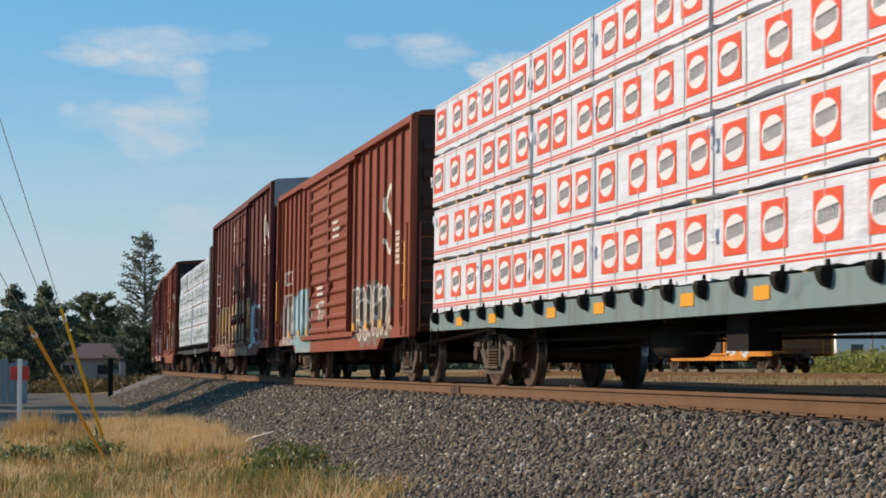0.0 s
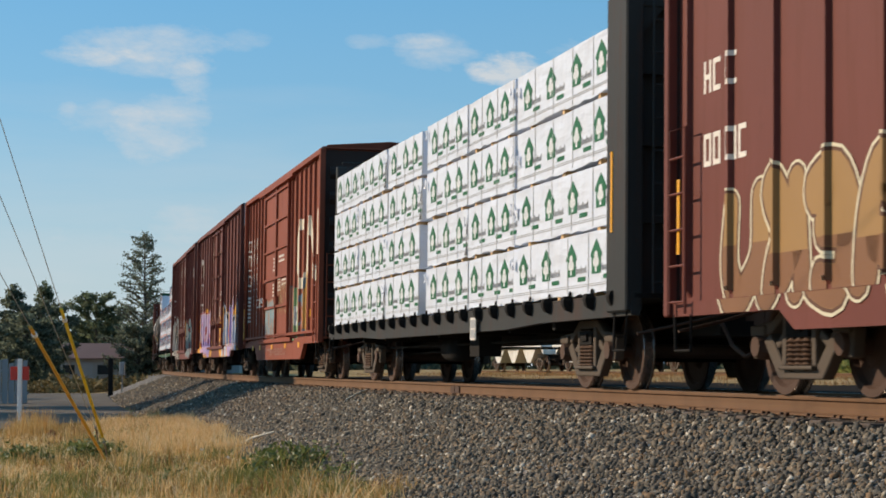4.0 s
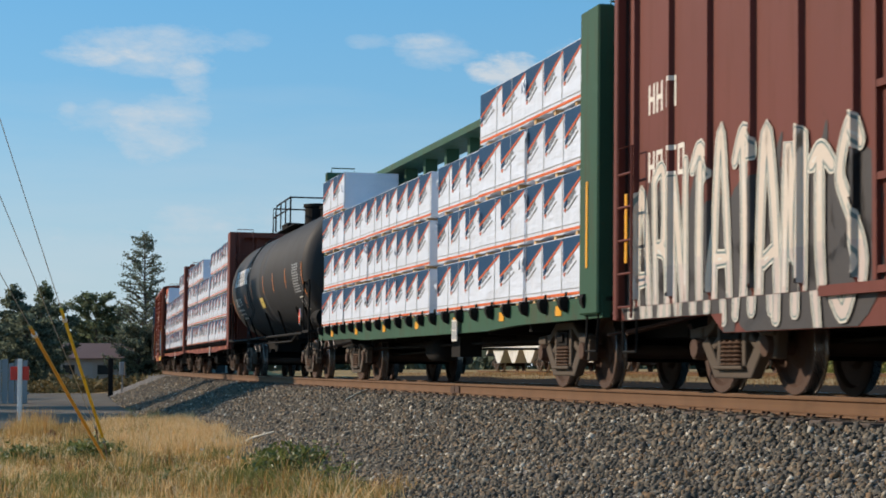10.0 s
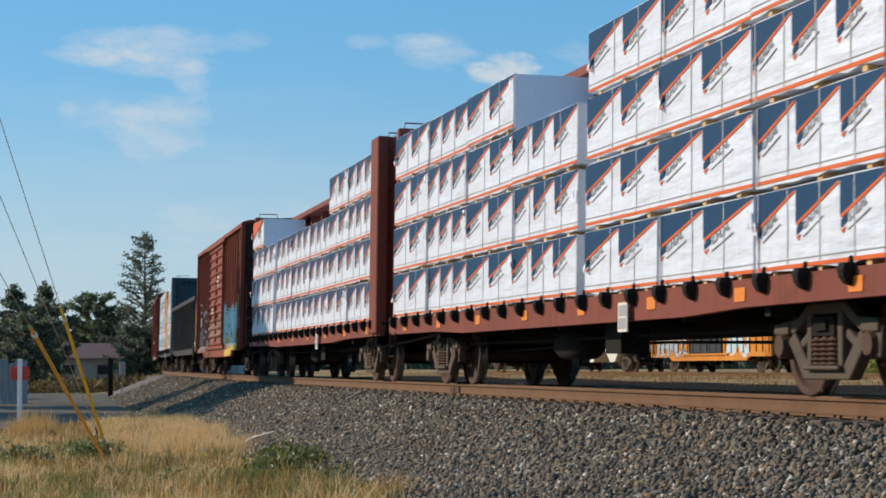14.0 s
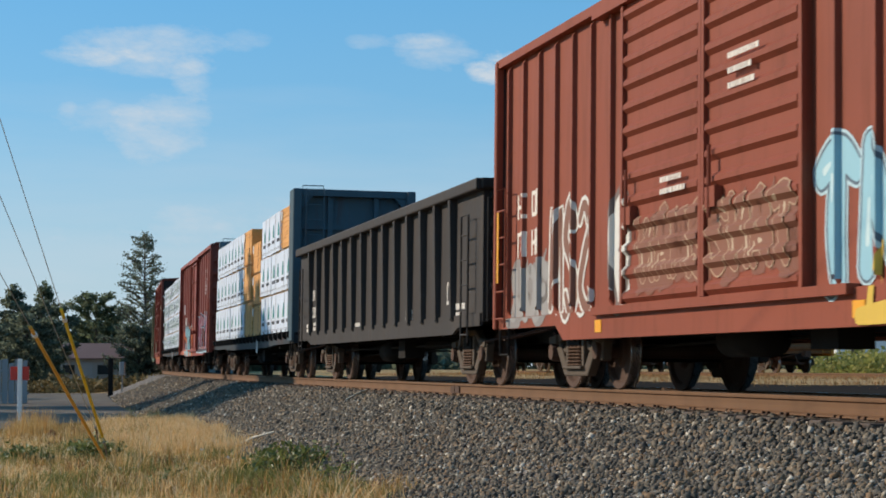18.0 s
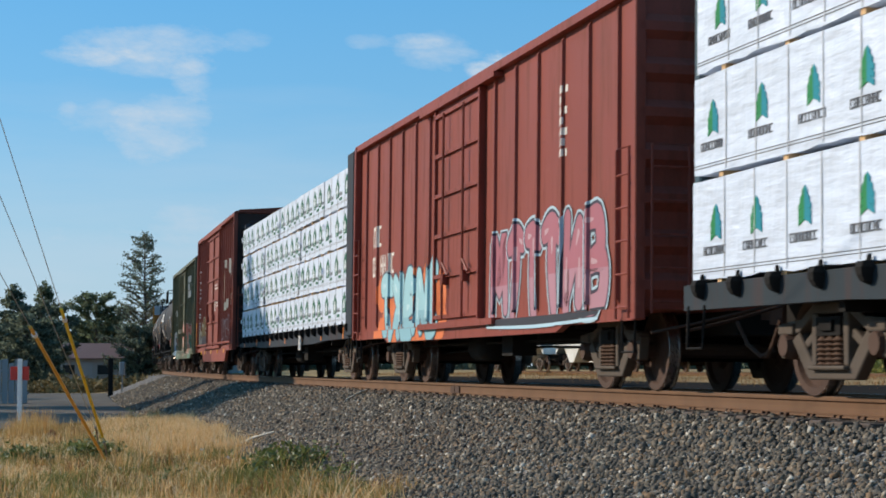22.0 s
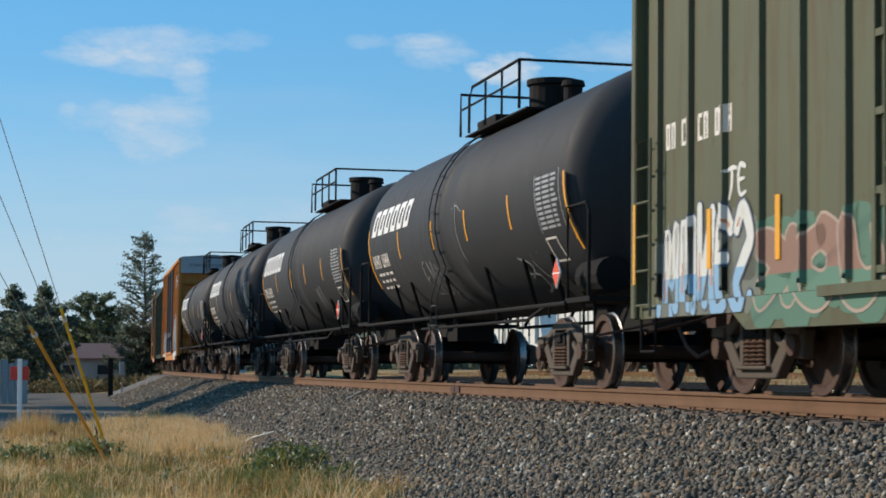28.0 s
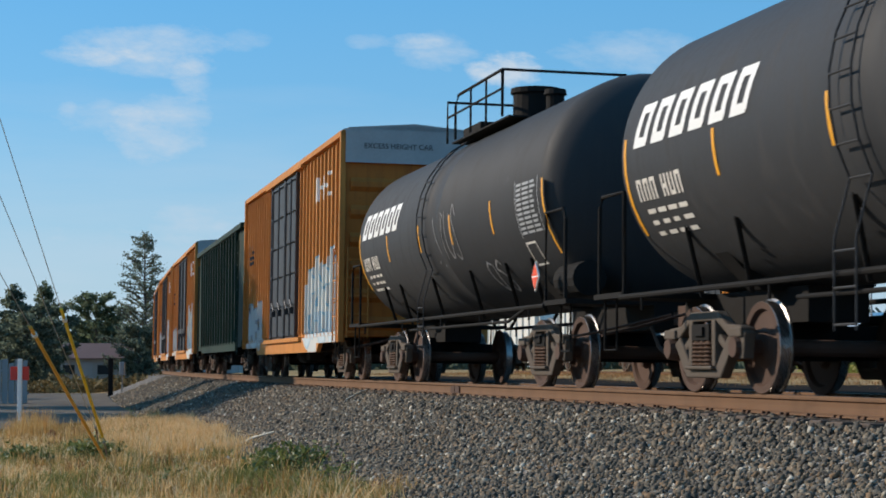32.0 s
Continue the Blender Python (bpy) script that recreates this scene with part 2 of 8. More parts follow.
# ---- ground, road, ballast, rails ----
def ground_height(x, y):
    """Lower on the camera's side of the line, nearly level with it on the yard's side."""
    lat = lateral(x, y)
    if lat < 0:
        h = -1.30 + 0.06 * math.sin(x * 0.31 + 1) * math.cos(y * 0.23) + 0.05 * math.sin(x * 1.7) * math.sin(y * 1.1)
        bank = max(0.0, min(1.0, (lat + 5.6) / 3.0))
        return h + 0.12 * bank
    h = -0.42 + 0.22 * max(0.0, min(1.0, (lat - 4) / 12))
    return h + 0.04 * math.sin(x * 0.4) * math.cos(y * 0.35)


def soil():
    m, n, b = material("dry_soil")
    v = coords(n)
    big, mid, fine = n.noise(v, 0.12, 4), n.noise(v, 1.2, 4), n.noise(v, 25, 4)
    c = n.mix(n.ramp(mid, 0.35, 0.65), (0.36, 0.23, 0.10), (0.52, 0.35, 0.16))
    c = n.mix(n.ramp(big, 0.5, 0.62), c, (0.20, 0.16, 0.06))
    c = n.mix(n.math("MULTIPLY", n.ramp(n.noise(v, 0.9, 5, 0.65), 0.50, 0.62), 0.75), c, (0.17, 0.105, 0.06))
    n.link(n.mix(n.math("MULTIPLY", n.ramp(fine, 0.4, 0.7), 0.5), c, (0.10, 0.075, 0.05)), b.inputs["Base Color"])
    b.inputs["Roughness"].default_value, b.inputs["Specular IOR Level"].default_value = 0.95, 0.08
    bump(n, b, fine, 0.6, 0.03)
    return m


def sheet(name, xs, ys, height, mat, label, category, kind="structure"):
    verts = [(x, y, height(x, y)) for y in ys for x in xs]
    w = len(xs)
    faces = [(j * w + i, j * w + i + 1, (j + 1) * w + i + 1, (j + 1) * w + i) for j in range(len(ys) - 1) for i in range(w - 1)]
    me = bpy.data.meshes.new(name)
    me.from_pydata(verts, [], faces)
    me.materials.append(mat)
    return tagged(new(name, me), label, category, kind=kind)


def spread(near, far, step, grow):
    """Coordinates that are close together near 0 and wide apart far away."""
    out, v, d = [0.0], 0.0, step
    while v < far:
        v += d
        if v > near:
            d *= grow
        out.append(v)
    return [-a for a in out[:0:-1]] + out


SOIL = soil()
sheet("ground", spread(24, 3000, 0.9, 1.25), [y + 25 for y in spread(40, 3200, 0.9, 1.25)],
      lambda x, y: ground_height(x, y) if not -3.2 < lateral(x, y) < 2.4 else (-1.45 if lateral(x, y) < 1.0 else -0.7), SOIL, "dry grassy ground of brown soil and straw", "ground")


def asphalt():
    m, n, b = material("worn_asphalt")
    v = coords(n)
    big, fine = n.noise(v, 0.5, 4), n.noise(v, 60, 3)
    c = n.mix(n.ramp(big, 0.35, 0.7), (0.088, 0.076, 0.064), (0.16, 0.136, 0.110))
    n.link(n.mix(n.math("MULTIPLY", fine, 0.4), c, (0.16, 0.14, 0.115)), b.inputs["Base Color"])
    b.inputs["Roughness"].default_value, b.inputs["Specular IOR Level"].default_value = 0.9, 0.08
    bump(n, b, fine, 0.4, 0.01)
    return m


ASPHALT = asphalt()


def road():
    """Asphalt from the lot up to the foot of the ballast."""
    bm = bmesh.new()
    rows = []
    for k in range(31):
        y = 43.5 + k * 2.0
        edge = on_track((START - y) / 0.974)[0] - 4.3
        near = -10.4 + (y - 43.5) * 0.13
        right = min(edge, near) if y < 58 else edge
        rows.append([bm.verts.new((right + (-80 - right) * f, y, -1.165)) for f in (0, 0.03, 0.08, 0.15, 0.3, 0.6, 1.0)])
    for p, q in zip(rows, rows[1:]):
        for i in range(len(p) - 1):
            bm.faces.new((p[i], p[i + 1], q[i + 1], q[i]))
    return tagged(part("road", bm, ASPHALT), "grey worn asphalt service road beside the track", "road", kind="structure")


road()


def ballast_mat(name, light=1.0):
    m, n, b = material(name)
    v = coords(n)
    vor = n.add("ShaderNodeTexVoronoi")
    vor.inputs["Scale"].default_value = 15.0
    n.link(v, vor.inputs["Vector"])
    g = n.add("ShaderNodeSeparateColor")
    n.link(vor.outputs["Color"], g.inputs[0])
    c = n.mix(g.outputs[0], (0.085 * light, 0.08 * light, 0.078 * light), (0.27 * light, 0.255 * light, 0.235 * light))
    c = n.mix(n.math("MULTIPLY", n.ramp(g.outputs[1], 0.7, 0.9), 0.5), c, (0.24, 0.17, 0.11))
    n.link(n.mix(n.ramp(vor.outputs["Distance"], 0.55, 0.75), c, (0.03, 0.028, 0.026)), b.inputs["Base Color"])
    b.inputs["Roughness"].default_value = 0.92
    bump(n, b, n.math("SUBTRACT", 1.0, vor.outputs["Distance"]), 1.0, 0.05)
    return m


BALLAST = ballast_mat("crushed_stone_bed")


def swept(name, outline, s0, s1, step, mat, label, category, closed=False, kind="structure"):
    """An outline (lat, z) drawn along the track."""
    bm = bmesh.new()
    rows, s = [], s0
    while s <= s1 + 1e-6:
        p = rail_pose(s)
        rows.append([bm.verts.new(p @ Vector((0, la, z))) for la, z in outline])
        s += step if abs(s) < 100 else step * 4
    k = len(outline)
    for a, c in zip(rows, rows[1:]):
        for i in range(k if closed else k - 1):
            bm.faces.new((a[i], a[(i + 1) % k], c[(i + 1) % k], c[i]))
    if closed:
        bm.faces.new(rows[0]), bm.faces.new(rows[-1][::-1])
    return tagged(part(name, bm, mat), label, category, kind=kind)


BED = [(-4.8, -1.50), (-3.9, -1.25), (-1.7, -0.36), (-1.35, -0.25), (-0.9, -0.225), (0.0, -0.235), (0.9, -0.20), (1.35, -0.22), (1.9, -0.34), (2.9, -0.60)]
swept("ballast_bed", BED, -500, 440, 2.0, BALLAST, "grey crushed stone ballast bed with a sloping shoulder", "ballast")
# rail section, 132 lb pattern: head, web, foot
HALF = [(0.036, -0.002), (0.038, -0.018), (0.036, -0.038), (0.012, -0.052), (0.0085, -0.10), (0.011, -0.152), (0.074, -0.172), (0.076, -0.186)]
SECTION = [(0.026, 0.0)] + HALF + [(-a, z) for a, z in HALF[::-1]] + [(-0.026, 0.0)]
JOINT = 4.15          # where the near rail's joint bar sits
for side in (-1, 1):
    r = swept("rail", [(la + side * 0.7535, z) for la, z in SECTION], -500, 440, 2.0, RAIL, "rust-brown steel running rail with worn head", "rail", closed=True)
    strip = swept("rail_head", [(side * 0.7535 - 0.024, 0.001), (side * 0.7535 + 0.024, 0.001), (side * 0.7535 + 0.022, 0.003), (side * 0.7535 - 0.022, 0.003)], -500, 440, 2.0, STEEL, "bright polished strip on the rail head", "", closed=True, kind="")
    strip.parent = r
    bar = boxes([(-0.30, 0.30, side * 0.7535 - 0.032, side * 0.7535 + 0.032, -0.155, -0.045), (-0.012, 0.012, side * 0.7535 - 0.04, side * 0.7535 + 0.04, -0.186, 0.002)])
    part("joint_bar", bar, RUSTY, r, "dark bolted joint bar", at=rail_pose(JOINT if side < 0 else JOINT + 6))


def ties():
    """Wooden ties with their plates and spikes, each a piece of the bed."""
    bed = bpy.data.objects["ballast_bed"]
    wood = soft_box(-0.115, 0.115, -1.3, 1.3, -0.38, -0.196, 0.012, 1)
    tie_mesh = part("tie", wood, TIE).data
    plates = bmesh.new()
    for side in (-1, 1):
        y = side * 0.7535
        box(plates, -0.09, 0.09, y - 0.13, y + 0.13, -0.196, -0.186)
        for dx in (-0.06, 0.06):
            for dy in (-0.095, 0.095):
                box(plates, dx - 0.011, dx + 0.011, y + dy - 0.016, y + dy + 0.016, -0.19, -0.162)
    plate_mesh = part("tie_plate", plates, RUSTY).data
    for o in [o for o in scene.objects if o.data in (tie_mesh, plate_mesh)]:
        bpy.data.objects.remove(o)
    s = -56.0
    rng = random.Random(4)
    while s < 27:
        t = part("tie", tie_mesh, None, bed, at=rail_pose(s) @ pose(0, rng.uniform(-0.03, 0.03), 0, 0, 0, rng.uniform(-1, 1)))
        part("tie_plate", plate_mesh, None, t, at=pose(0, 0, 0))
        s += 0.50 + rng.uniform(-0.03, 0.03)


ties()

# dark strip beyond the far rail: the train's shade painted onto the ground
TRAIN_SHADE = plain("painted_train_shade", (0.030, 0.027, 0.025), 0.95, 0, 16, 0.4, 0.6, 0.0)
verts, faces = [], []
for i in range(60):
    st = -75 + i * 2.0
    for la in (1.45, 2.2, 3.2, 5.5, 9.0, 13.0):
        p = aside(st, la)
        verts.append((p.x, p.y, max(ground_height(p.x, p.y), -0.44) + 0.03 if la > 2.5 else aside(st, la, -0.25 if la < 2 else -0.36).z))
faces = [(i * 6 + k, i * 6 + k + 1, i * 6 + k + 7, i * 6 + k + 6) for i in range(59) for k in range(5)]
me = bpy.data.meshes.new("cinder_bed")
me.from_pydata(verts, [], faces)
me.materials.append(TRAIN_SHADE)
tagged(new("cinder_bed", me), "dark strip between the main line and the yard, coloured as the train's shade", "cinders", kind="structure")


# ---- loose stone, grass, weeds ----
def island_mat(name, stops, rough=0.9, spec=0.3, grain=30.0, translucent=0.0, patchy=None):
    """Each loose piece takes its own colour from the stops (place, colour)."""
    m, n, b = material(name)
    g = n.add("ShaderNodeNewGeometry")
    ramp = n.add("ShaderNodeValToRGB")
    while len(ramp.color_ramp.elements) < len(stops):
        ramp.color_ramp.elements.new(0.5)
    for e, (p, c) in zip(ramp.color_ramp.elements, stops):
        e.position, e.color = p, (*c, 1)
    n.link(g.outputs["Random Per Island"], ramp.inputs[0])
    fine = n.noise(coords(n), grain, 3)
    dark = n.mix(n.math("MULTIPLY", n.ramp(fine, 0.35, 0.7), 0.35), ramp.outputs[0], (0.03, 0.03, 0.028))
    if patchy:
        dark = n.mix(n.math("MULTIPLY", n.ramp(n.noise(coords(n), 0.75, 4, 0.6), 0.46, 0.60), 0.6), dark, patchy)
        dark = n.mix(n.math("MULTIPLY", n.ramp(n.noise(coords(n), 2.3, 3, 0.6), 0.50, 0.60), 0.65), dark, tuple(k * 0.55 for k in patchy))
        dark = n.mix(n.math("MULTIPLY", n.ramp(n.noise(coords(n), 0.55, 5, 0.7), 0.50, 0.58), 0.62), dark, (0.26, 0.22, 0.07))
    n.link(dark, b.inputs["Base Color"])
    b.inputs["Roughness"].default_value, b.inputs["Specular IOR Level"].default_value = rough, spec
    if translucent:
        t = n.add("ShaderNodeBsdfTranslucent")
        n.link(ramp.outputs[0], t.inputs[0])
        mix = n.add("ShaderNodeMixShader")
        mix.inputs[0].default_value = translucent
        n.link(b.outputs[0], mix.inputs[1]), n.link(t.outputs[0], mix.inputs[2])
        n.link(mix.outputs[0], n.t.nodes["Material Output"].inputs[0])
    else:
        bump(n, b, fine, 0.3, 0.004)
    return m


def mesh_of(name, verts, faces, mat, label, category, kind="stuff", parent=None):
    """A mesh from arrays: verts (n, 3) and faces (m, k)."""
    me = bpy.data.meshes.new(name)
    k = faces.shape[1]
    me.vertices.add(len(verts)), me.loops.add(faces.size), me.polygons.add(len(faces))
    me.vertices.foreach_set("co", verts.astype(np.float32).ravel())
    me.loops.foreach_set("vertex_index", faces.astype(np.int32).ravel())
    me.polygons.foreach_set("loop_start", np.arange(0, faces.size, k, dtype=np.int32))
    me.polygons.foreach_set("loop_total", np.full(len(faces), k, dtype=np.int32))
    me.update(calc_edges=True)
    me.materials.append(mat)
    ob = new(name, me)
    if parent is not None:
        ob.parent = parent
    return tagged(ob, label, category if parent is None else "", kind=kind)


def beside(s, lat, z):
    """Arrays of places beside the track, in the world."""
    a = COURSE + BEND * s
    c, d = math.cos(radians(LEVEL)), math.sin(radians(LEVEL))
    la, up = lat * c - z * d, lat * d + z * c
    return np.stack([(np.sin(a) - math.sin(COURSE)) / BEND - np.sin(a) * la, START - (np.cos(a) - math.cos(COURSE)) / BEND + np.cos(a) * la, up], 1)


STONE = island_mat("ballast_stone", [(0.0, (0.070, 0.063, 0.055)), (0.25, (0.124, 0.112, 0.095)), (0.5, (0.164, 0.144, 0.114)), (0.70, (0.202, 0.167, 0.124)), (0.86, (0.230, 0.150, 0.088)), (0.95, (0.36, 0.32, 0.25)), (1.0, (0.62, 0.57, 0.48))], 0.9, 0.15, 60)
CUBE = np.array([(x, y, z) for z in (-1, 1) for y in (-1, 1) for x in (-1, 1)], float)
SIDES = np.array([(0, 2, 3, 1), (4, 5, 7, 6), (0, 1, 5, 4), (2, 6, 7, 3), (0, 4, 6, 2), (1, 3, 7, 5)])


def stones(name, count, s0, s1, l0, l1, r0, r1, seed, label):
    g = np.random.default_rng(seed)
    s, lat = g.uniform(s0, s1, count), g.uniform(l0, l1, count)
    la, zz = np.array([b[0] for b in BED]), np.array([b[1] for b in BED])
    size = g.uniform(r0, r1, count) * np.where(g.random(count) < 0.06, 1.5, 1.0)
    z = np.interp(lat, la, zz) + size * g.uniform(-0.55, 0.50, count)
    p = beside(s, lat, z)
    local = CUBE[None] * g.uniform(0.30, 1.05, (count, 8, 3)) * (g.uniform(0.55, 1.15, (count, 1, 3)) * size[:, None, None])
    # turn each stone at random
    q = g.normal(size=(count, 4))
    q /= np.linalg.norm(q, axis=1)[:, None]
    w, x, y, zq = q.T
    rot = np.stack([1 - 2 * (y * y + zq * zq), 2 * (x * y - zq * w), 2 * (x * zq + y * w), 2 * (x * y + zq * w), 1 - 2 * (x * x + zq * zq), 2 * (y * zq - x * w), 2 * (x * zq - y * w), 2 * (y * zq + x * w), 1 - 2 * (x * x + y * y)], 1).reshape(-1, 3, 3)
    verts = (np.einsum("nij,nkj->nki", rot, local) + p[:, None]).reshape(-1, 3)
    faces = (SIDES[None] + (np.arange(count) * 8)[:, None, None]).reshape(-1, 4)
    return mesh_of(name, verts, faces, STONE, label, "stones")


stones("ballast_stones", 92000, -12, 27, -4.05, -0.86, 0.013, 0.036, 1, "grey and brown crushed ballast stones by the near rail")
stones("far_ballast_stones", 28000, -62, -12, -4.1, -0.86, 0.020, 0.040, 2, "grey crushed ballast stones further along the track")
stones("inner_ballast_stones", 7000, -30, 27, -0.66, 1.6, 0.022, 0.04, 3, "grey ballast stones between the rails")

STRAW = island_mat("dry_straw", [(0.0, (0.46, 0.24, 0.075)), (0.35, (0.72, 0.43, 0.15)), (0.7, (0.86, 0.58, 0.24)), (1.0, (0.90, 0.70, 0.38))], 0.7, 0.2, 12, 0.25, (0.50, 0.27, 0.085))
PALESTRAW = island_mat("pale_straw", [(0.0, (0.60, 0.36, 0.14)), (0.4, (0.82, 0.56, 0.26)), (1.0, (0.92, 0.74, 0.46))], 0.7, 0.2, 12, 0.3)
BLADE = island_mat("green_blade", [(0.0, (0.09, 0.12, 0.022)), (0.5, (0.20, 0.22, 0.05)), (1.0, (0.38, 0.33, 0.11))], 0.6, 0.3, 12, 0.3)
LEAF = island_mat("weed_leaf", [(0.0, (0.075, 0.105, 0.028)), (0.5, (0.145, 0.185, 0.050)), (1.0, (0.28, 0.28, 0.09))], 0.5, 0.4, 12, 0.25)


def blades(name, tufts, each, mat, label, high, wide, spot, seed, spread_r=0.16, lean=0.5):
    """Tufts of bent blades; spot(g) gives places on the ground and a height factor."""
    g = np.random.default_rng(seed)
    cx, cy, hf = spot(g, tufts)
    n = tufts * each
    cx, cy, hf = np.repeat(cx, each), np.repeat(cy, each), np.repeat(hf, each)
    x, y = cx + g.normal(0, spread_r, n), cy + g.normal(0, spread_r, n)
    z = np.array([ground_height(a, b) for a, b in zip(x, y)]) - 0.02
    h = g.uniform(high * 0.45, high, n) * hf
    a = g.uniform(0, math.tau, n)
    d = np.stack([np.cos(a), np.sin(a)], 1)
    bend = g.uniform(0.05, lean, n) * h
    w = g.uniform(wide * 0.6, wide, n)
    side = np.stack([-np.sin(a), np.cos(a)], 1) * w[:, None]
    base = np.stack([x, y], 1)
    mid = base + d * (bend * 0.35)[:, None]
    tip = base + d * bend[:, None]
    col = lambda p, zz: np.concatenate([p, zz[:, None]], 1)
    verts = np.stack([col(base - side, z), col(base + side, z), col(mid + side * 0.7, z + h * 0.6), col(mid - side * 0.7, z + h * 0.6), col(tip + side * 0.12, z + h), col(tip - side * 0.12, z + h)], 1).reshape(-1, 3)
    f = np.array([(0, 1, 2, 3), (3, 2, 4, 5)])
    return mesh_of(name, verts, (f[None] + (np.arange(n) * 6)[:, None, None]).reshape(-1, 4), mat, label, "grass")


def track_x(y):
    return on_track((START - y) / 0.974)[0]


def meadow(g, n, y0=16.0, y1=57.0):
    """Places on the strip of rough grass between the camera and the ballast."""
    y = y0 + (y1 - y0) * g.random(n) ** 1.35
    right = np.array([track_x(v) - 3.75 + 0.25 * math.sin(v * 1.9) for v in y])
    left = np.maximum(-0.245 * y - 1.2, np.where(y > 43, -9.9 + (y - 45) * 0.13, -99))
    x = left + (right - left) * g.random(n)
    patch = 0.5 + 0.25 * np.sin(x * 1.3 + np.sin(y * 0.8) * 1.7) * np.sin(y * 0.55 + 1) + 0.25 * np.sin(x * 3.7 + 1.3 * np.sin(y * 1.9)) * np.sin(y * 1.45 + x)
    return x, y, (0.18 + 1.35 * patch ** 1.6) * g.uniform(0.45, 1.75, n)


def near_meadow(g, n):
    return meadow(g, n, 16.0, 40.0)


def brow(g, n):
    """The tall golden stand beside the road's edge."""
    y = g.uniform(33, 50, n)
    right = np.array([track_x(v) - 3.5 for v in y])
    return right - g.random(n) ** 1.5 * 2.6, y, g.uniform(0.7, 1.2, n)


def by_sign(g, n):
    return g.normal(-8.6, 0.35, n), g.normal(40.5, 1.0, n), g.uniform(0.8, 1.3, n)


def green_spots(g, n):
    cx = np.array([-6.3, -7.1, -3.0, -1.4, -4.1, -2.2, -5.2])
    cy = np.array([35.5, 33.0, 25.5, 23.0, 24.0, 27.0, 26.0])
    k = g.integers(0, 7, n)
    return cx[k] + g.normal(0, 0.45, n), cy[k] + g.normal(0, 1.3, n), g.uniform(0.5, 1.0, n)


blades("dry_grass", 3000, 20, STRAW, "matted dry golden grass in tufts on the verge", 0.11, 0.009, meadow, 5, 0.07, 2.0)
blades("dry_stems", 900, 8, STRAW, "scattered standing dry stems on the verge", 0.40, 0.006, meadow, 15, 0.10, 0.7)
blades("tall_dry_grass", 760, 24, PALESTRAW, "tall pale dry grass along the road edge", 0.34, 0.008, brow, 6, 0.14, 1.1)
BROWNSTRAW = island_mat("brown_straw", [(0.0, (0.20, 0.10, 0.04)), (0.5, (0.34, 0.18, 0.07)), (1.0, (0.50, 0.29, 0.12))], 0.8, 0.15, 12, 0.2)
OLIVE = island_mat("olive_blade", [(0.0, (0.13, 0.14, 0.035)), (0.5, (0.22, 0.22, 0.06)), (1.0, (0.36, 0.31, 0.11))], 0.7, 0.2, 12, 0.25)
blades("brown_grass", 300, 46, BROWNSTRAW, "clumps of brown withered grass on the verge", 0.20, 0.010, meadow, 16, 0.20, 1.6)
blades("pale_grass", 520, 44, PALESTRAW, "clumps of pale bleached grass on the verge", 0.26, 0.009, meadow, 17, 0.18, 1.3)
blades("olive_grass", 150, 44, OLIVE, "clumps of olive-green grass on the verge", 0.21, 0.009, near_meadow, 18, 0.22, 1.4)
blades("dry_weed_clump", 12, 90, STRAW, "tall dry weed clump beside the marker post", 0.62, 0.006, by_sign, 7, 0.2, 0.35)
blades("green_grass", 1000, 20, BLADE, "green grass patches among the straw", 0.24, 0.006, green_spots, 8, 0.14, 1.1)
blades("sparse_green_grass", 700, 16, BLADE, "thin green grass in the verge", 0.22, 0.008, meadow, 9, 0.16, 1.2)


def leafy(name, label, centre, size, count, leaf, mat, seed, category="bush"):
    """A low bush: stems, and leaves on their ends."""
    g = np.random.default_rng(seed)
    ob = empty(name, label, category, at=pose(*centre))
    bm = bmesh.new()
    tips = []
    for k in range(26):
        a, t = g.uniform(0, math.tau), g.uniform(0.2, 1.0)
        p = Vector((math.cos(a) * size[0] * t, math.sin(a) * size[1] * t, size[2] * g.uniform(0.5, 1.0) * (1.15 - 0.5 * t)))
        tube(bm, [(p.x * 0.1, p.y * 0.1, 0), (p.x * 0.5, p.y * 0.5, p.z * 0.75), tuple(p)], 0.006, 5)
        tips += [p * v for v in (0.55, 0.7, 0.85, 1.0)]
    tagged(part("stem", bm, TIE, ob), kind="stuff")
    tips = np.array([tuple(t) for t in tips])
    c = tips[g.integers(0, len(tips), count)] + g.normal(0, 0.07, (count, 3)) * np.array([1.3, 1.3, 1.0])
    c[:, 2] = np.maximum(c[:, 2], 0.02)
    u = g.normal(size=(count, 3))
    u /= np.linalg.norm(u, axis=1)[:, None]
    w = np.cross(u, g.normal(size=(count, 3)))
    w /= np.linalg.norm(w, axis=1)[:, None]
    r = g.uniform(leaf * 0.5, leaf, (count, 1))
    verts = np.stack([c - u * r, c + w * r * 0.5, c + u * r, c - w * r * 0.5], 1).reshape(-1, 3)
    mesh_of("leaves", verts, np.arange(count * 4).reshape(-1, 4), mat, "", "", "stuff", ob)
    return ob


leafy("weed_bush", "green bramble at the foot of the ballast", (-2.1, 26.6, -1.26), (0.75, 1.5, 0.40), 1700, 0.06, LEAF, 31)
leafy("weed_bush", "small green weeds in the dry grass", (-1.35, 24.6, -1.26), (0.6, 0.9, 0.26), 700, 0.045, LEAF, 32)
leafy("weed_bush", "low green weeds near the guy wires", (-6.0, 32.4, -1.30), (0.50, 0.8, 0.30), 1300, 0.06, LEAF, 33)

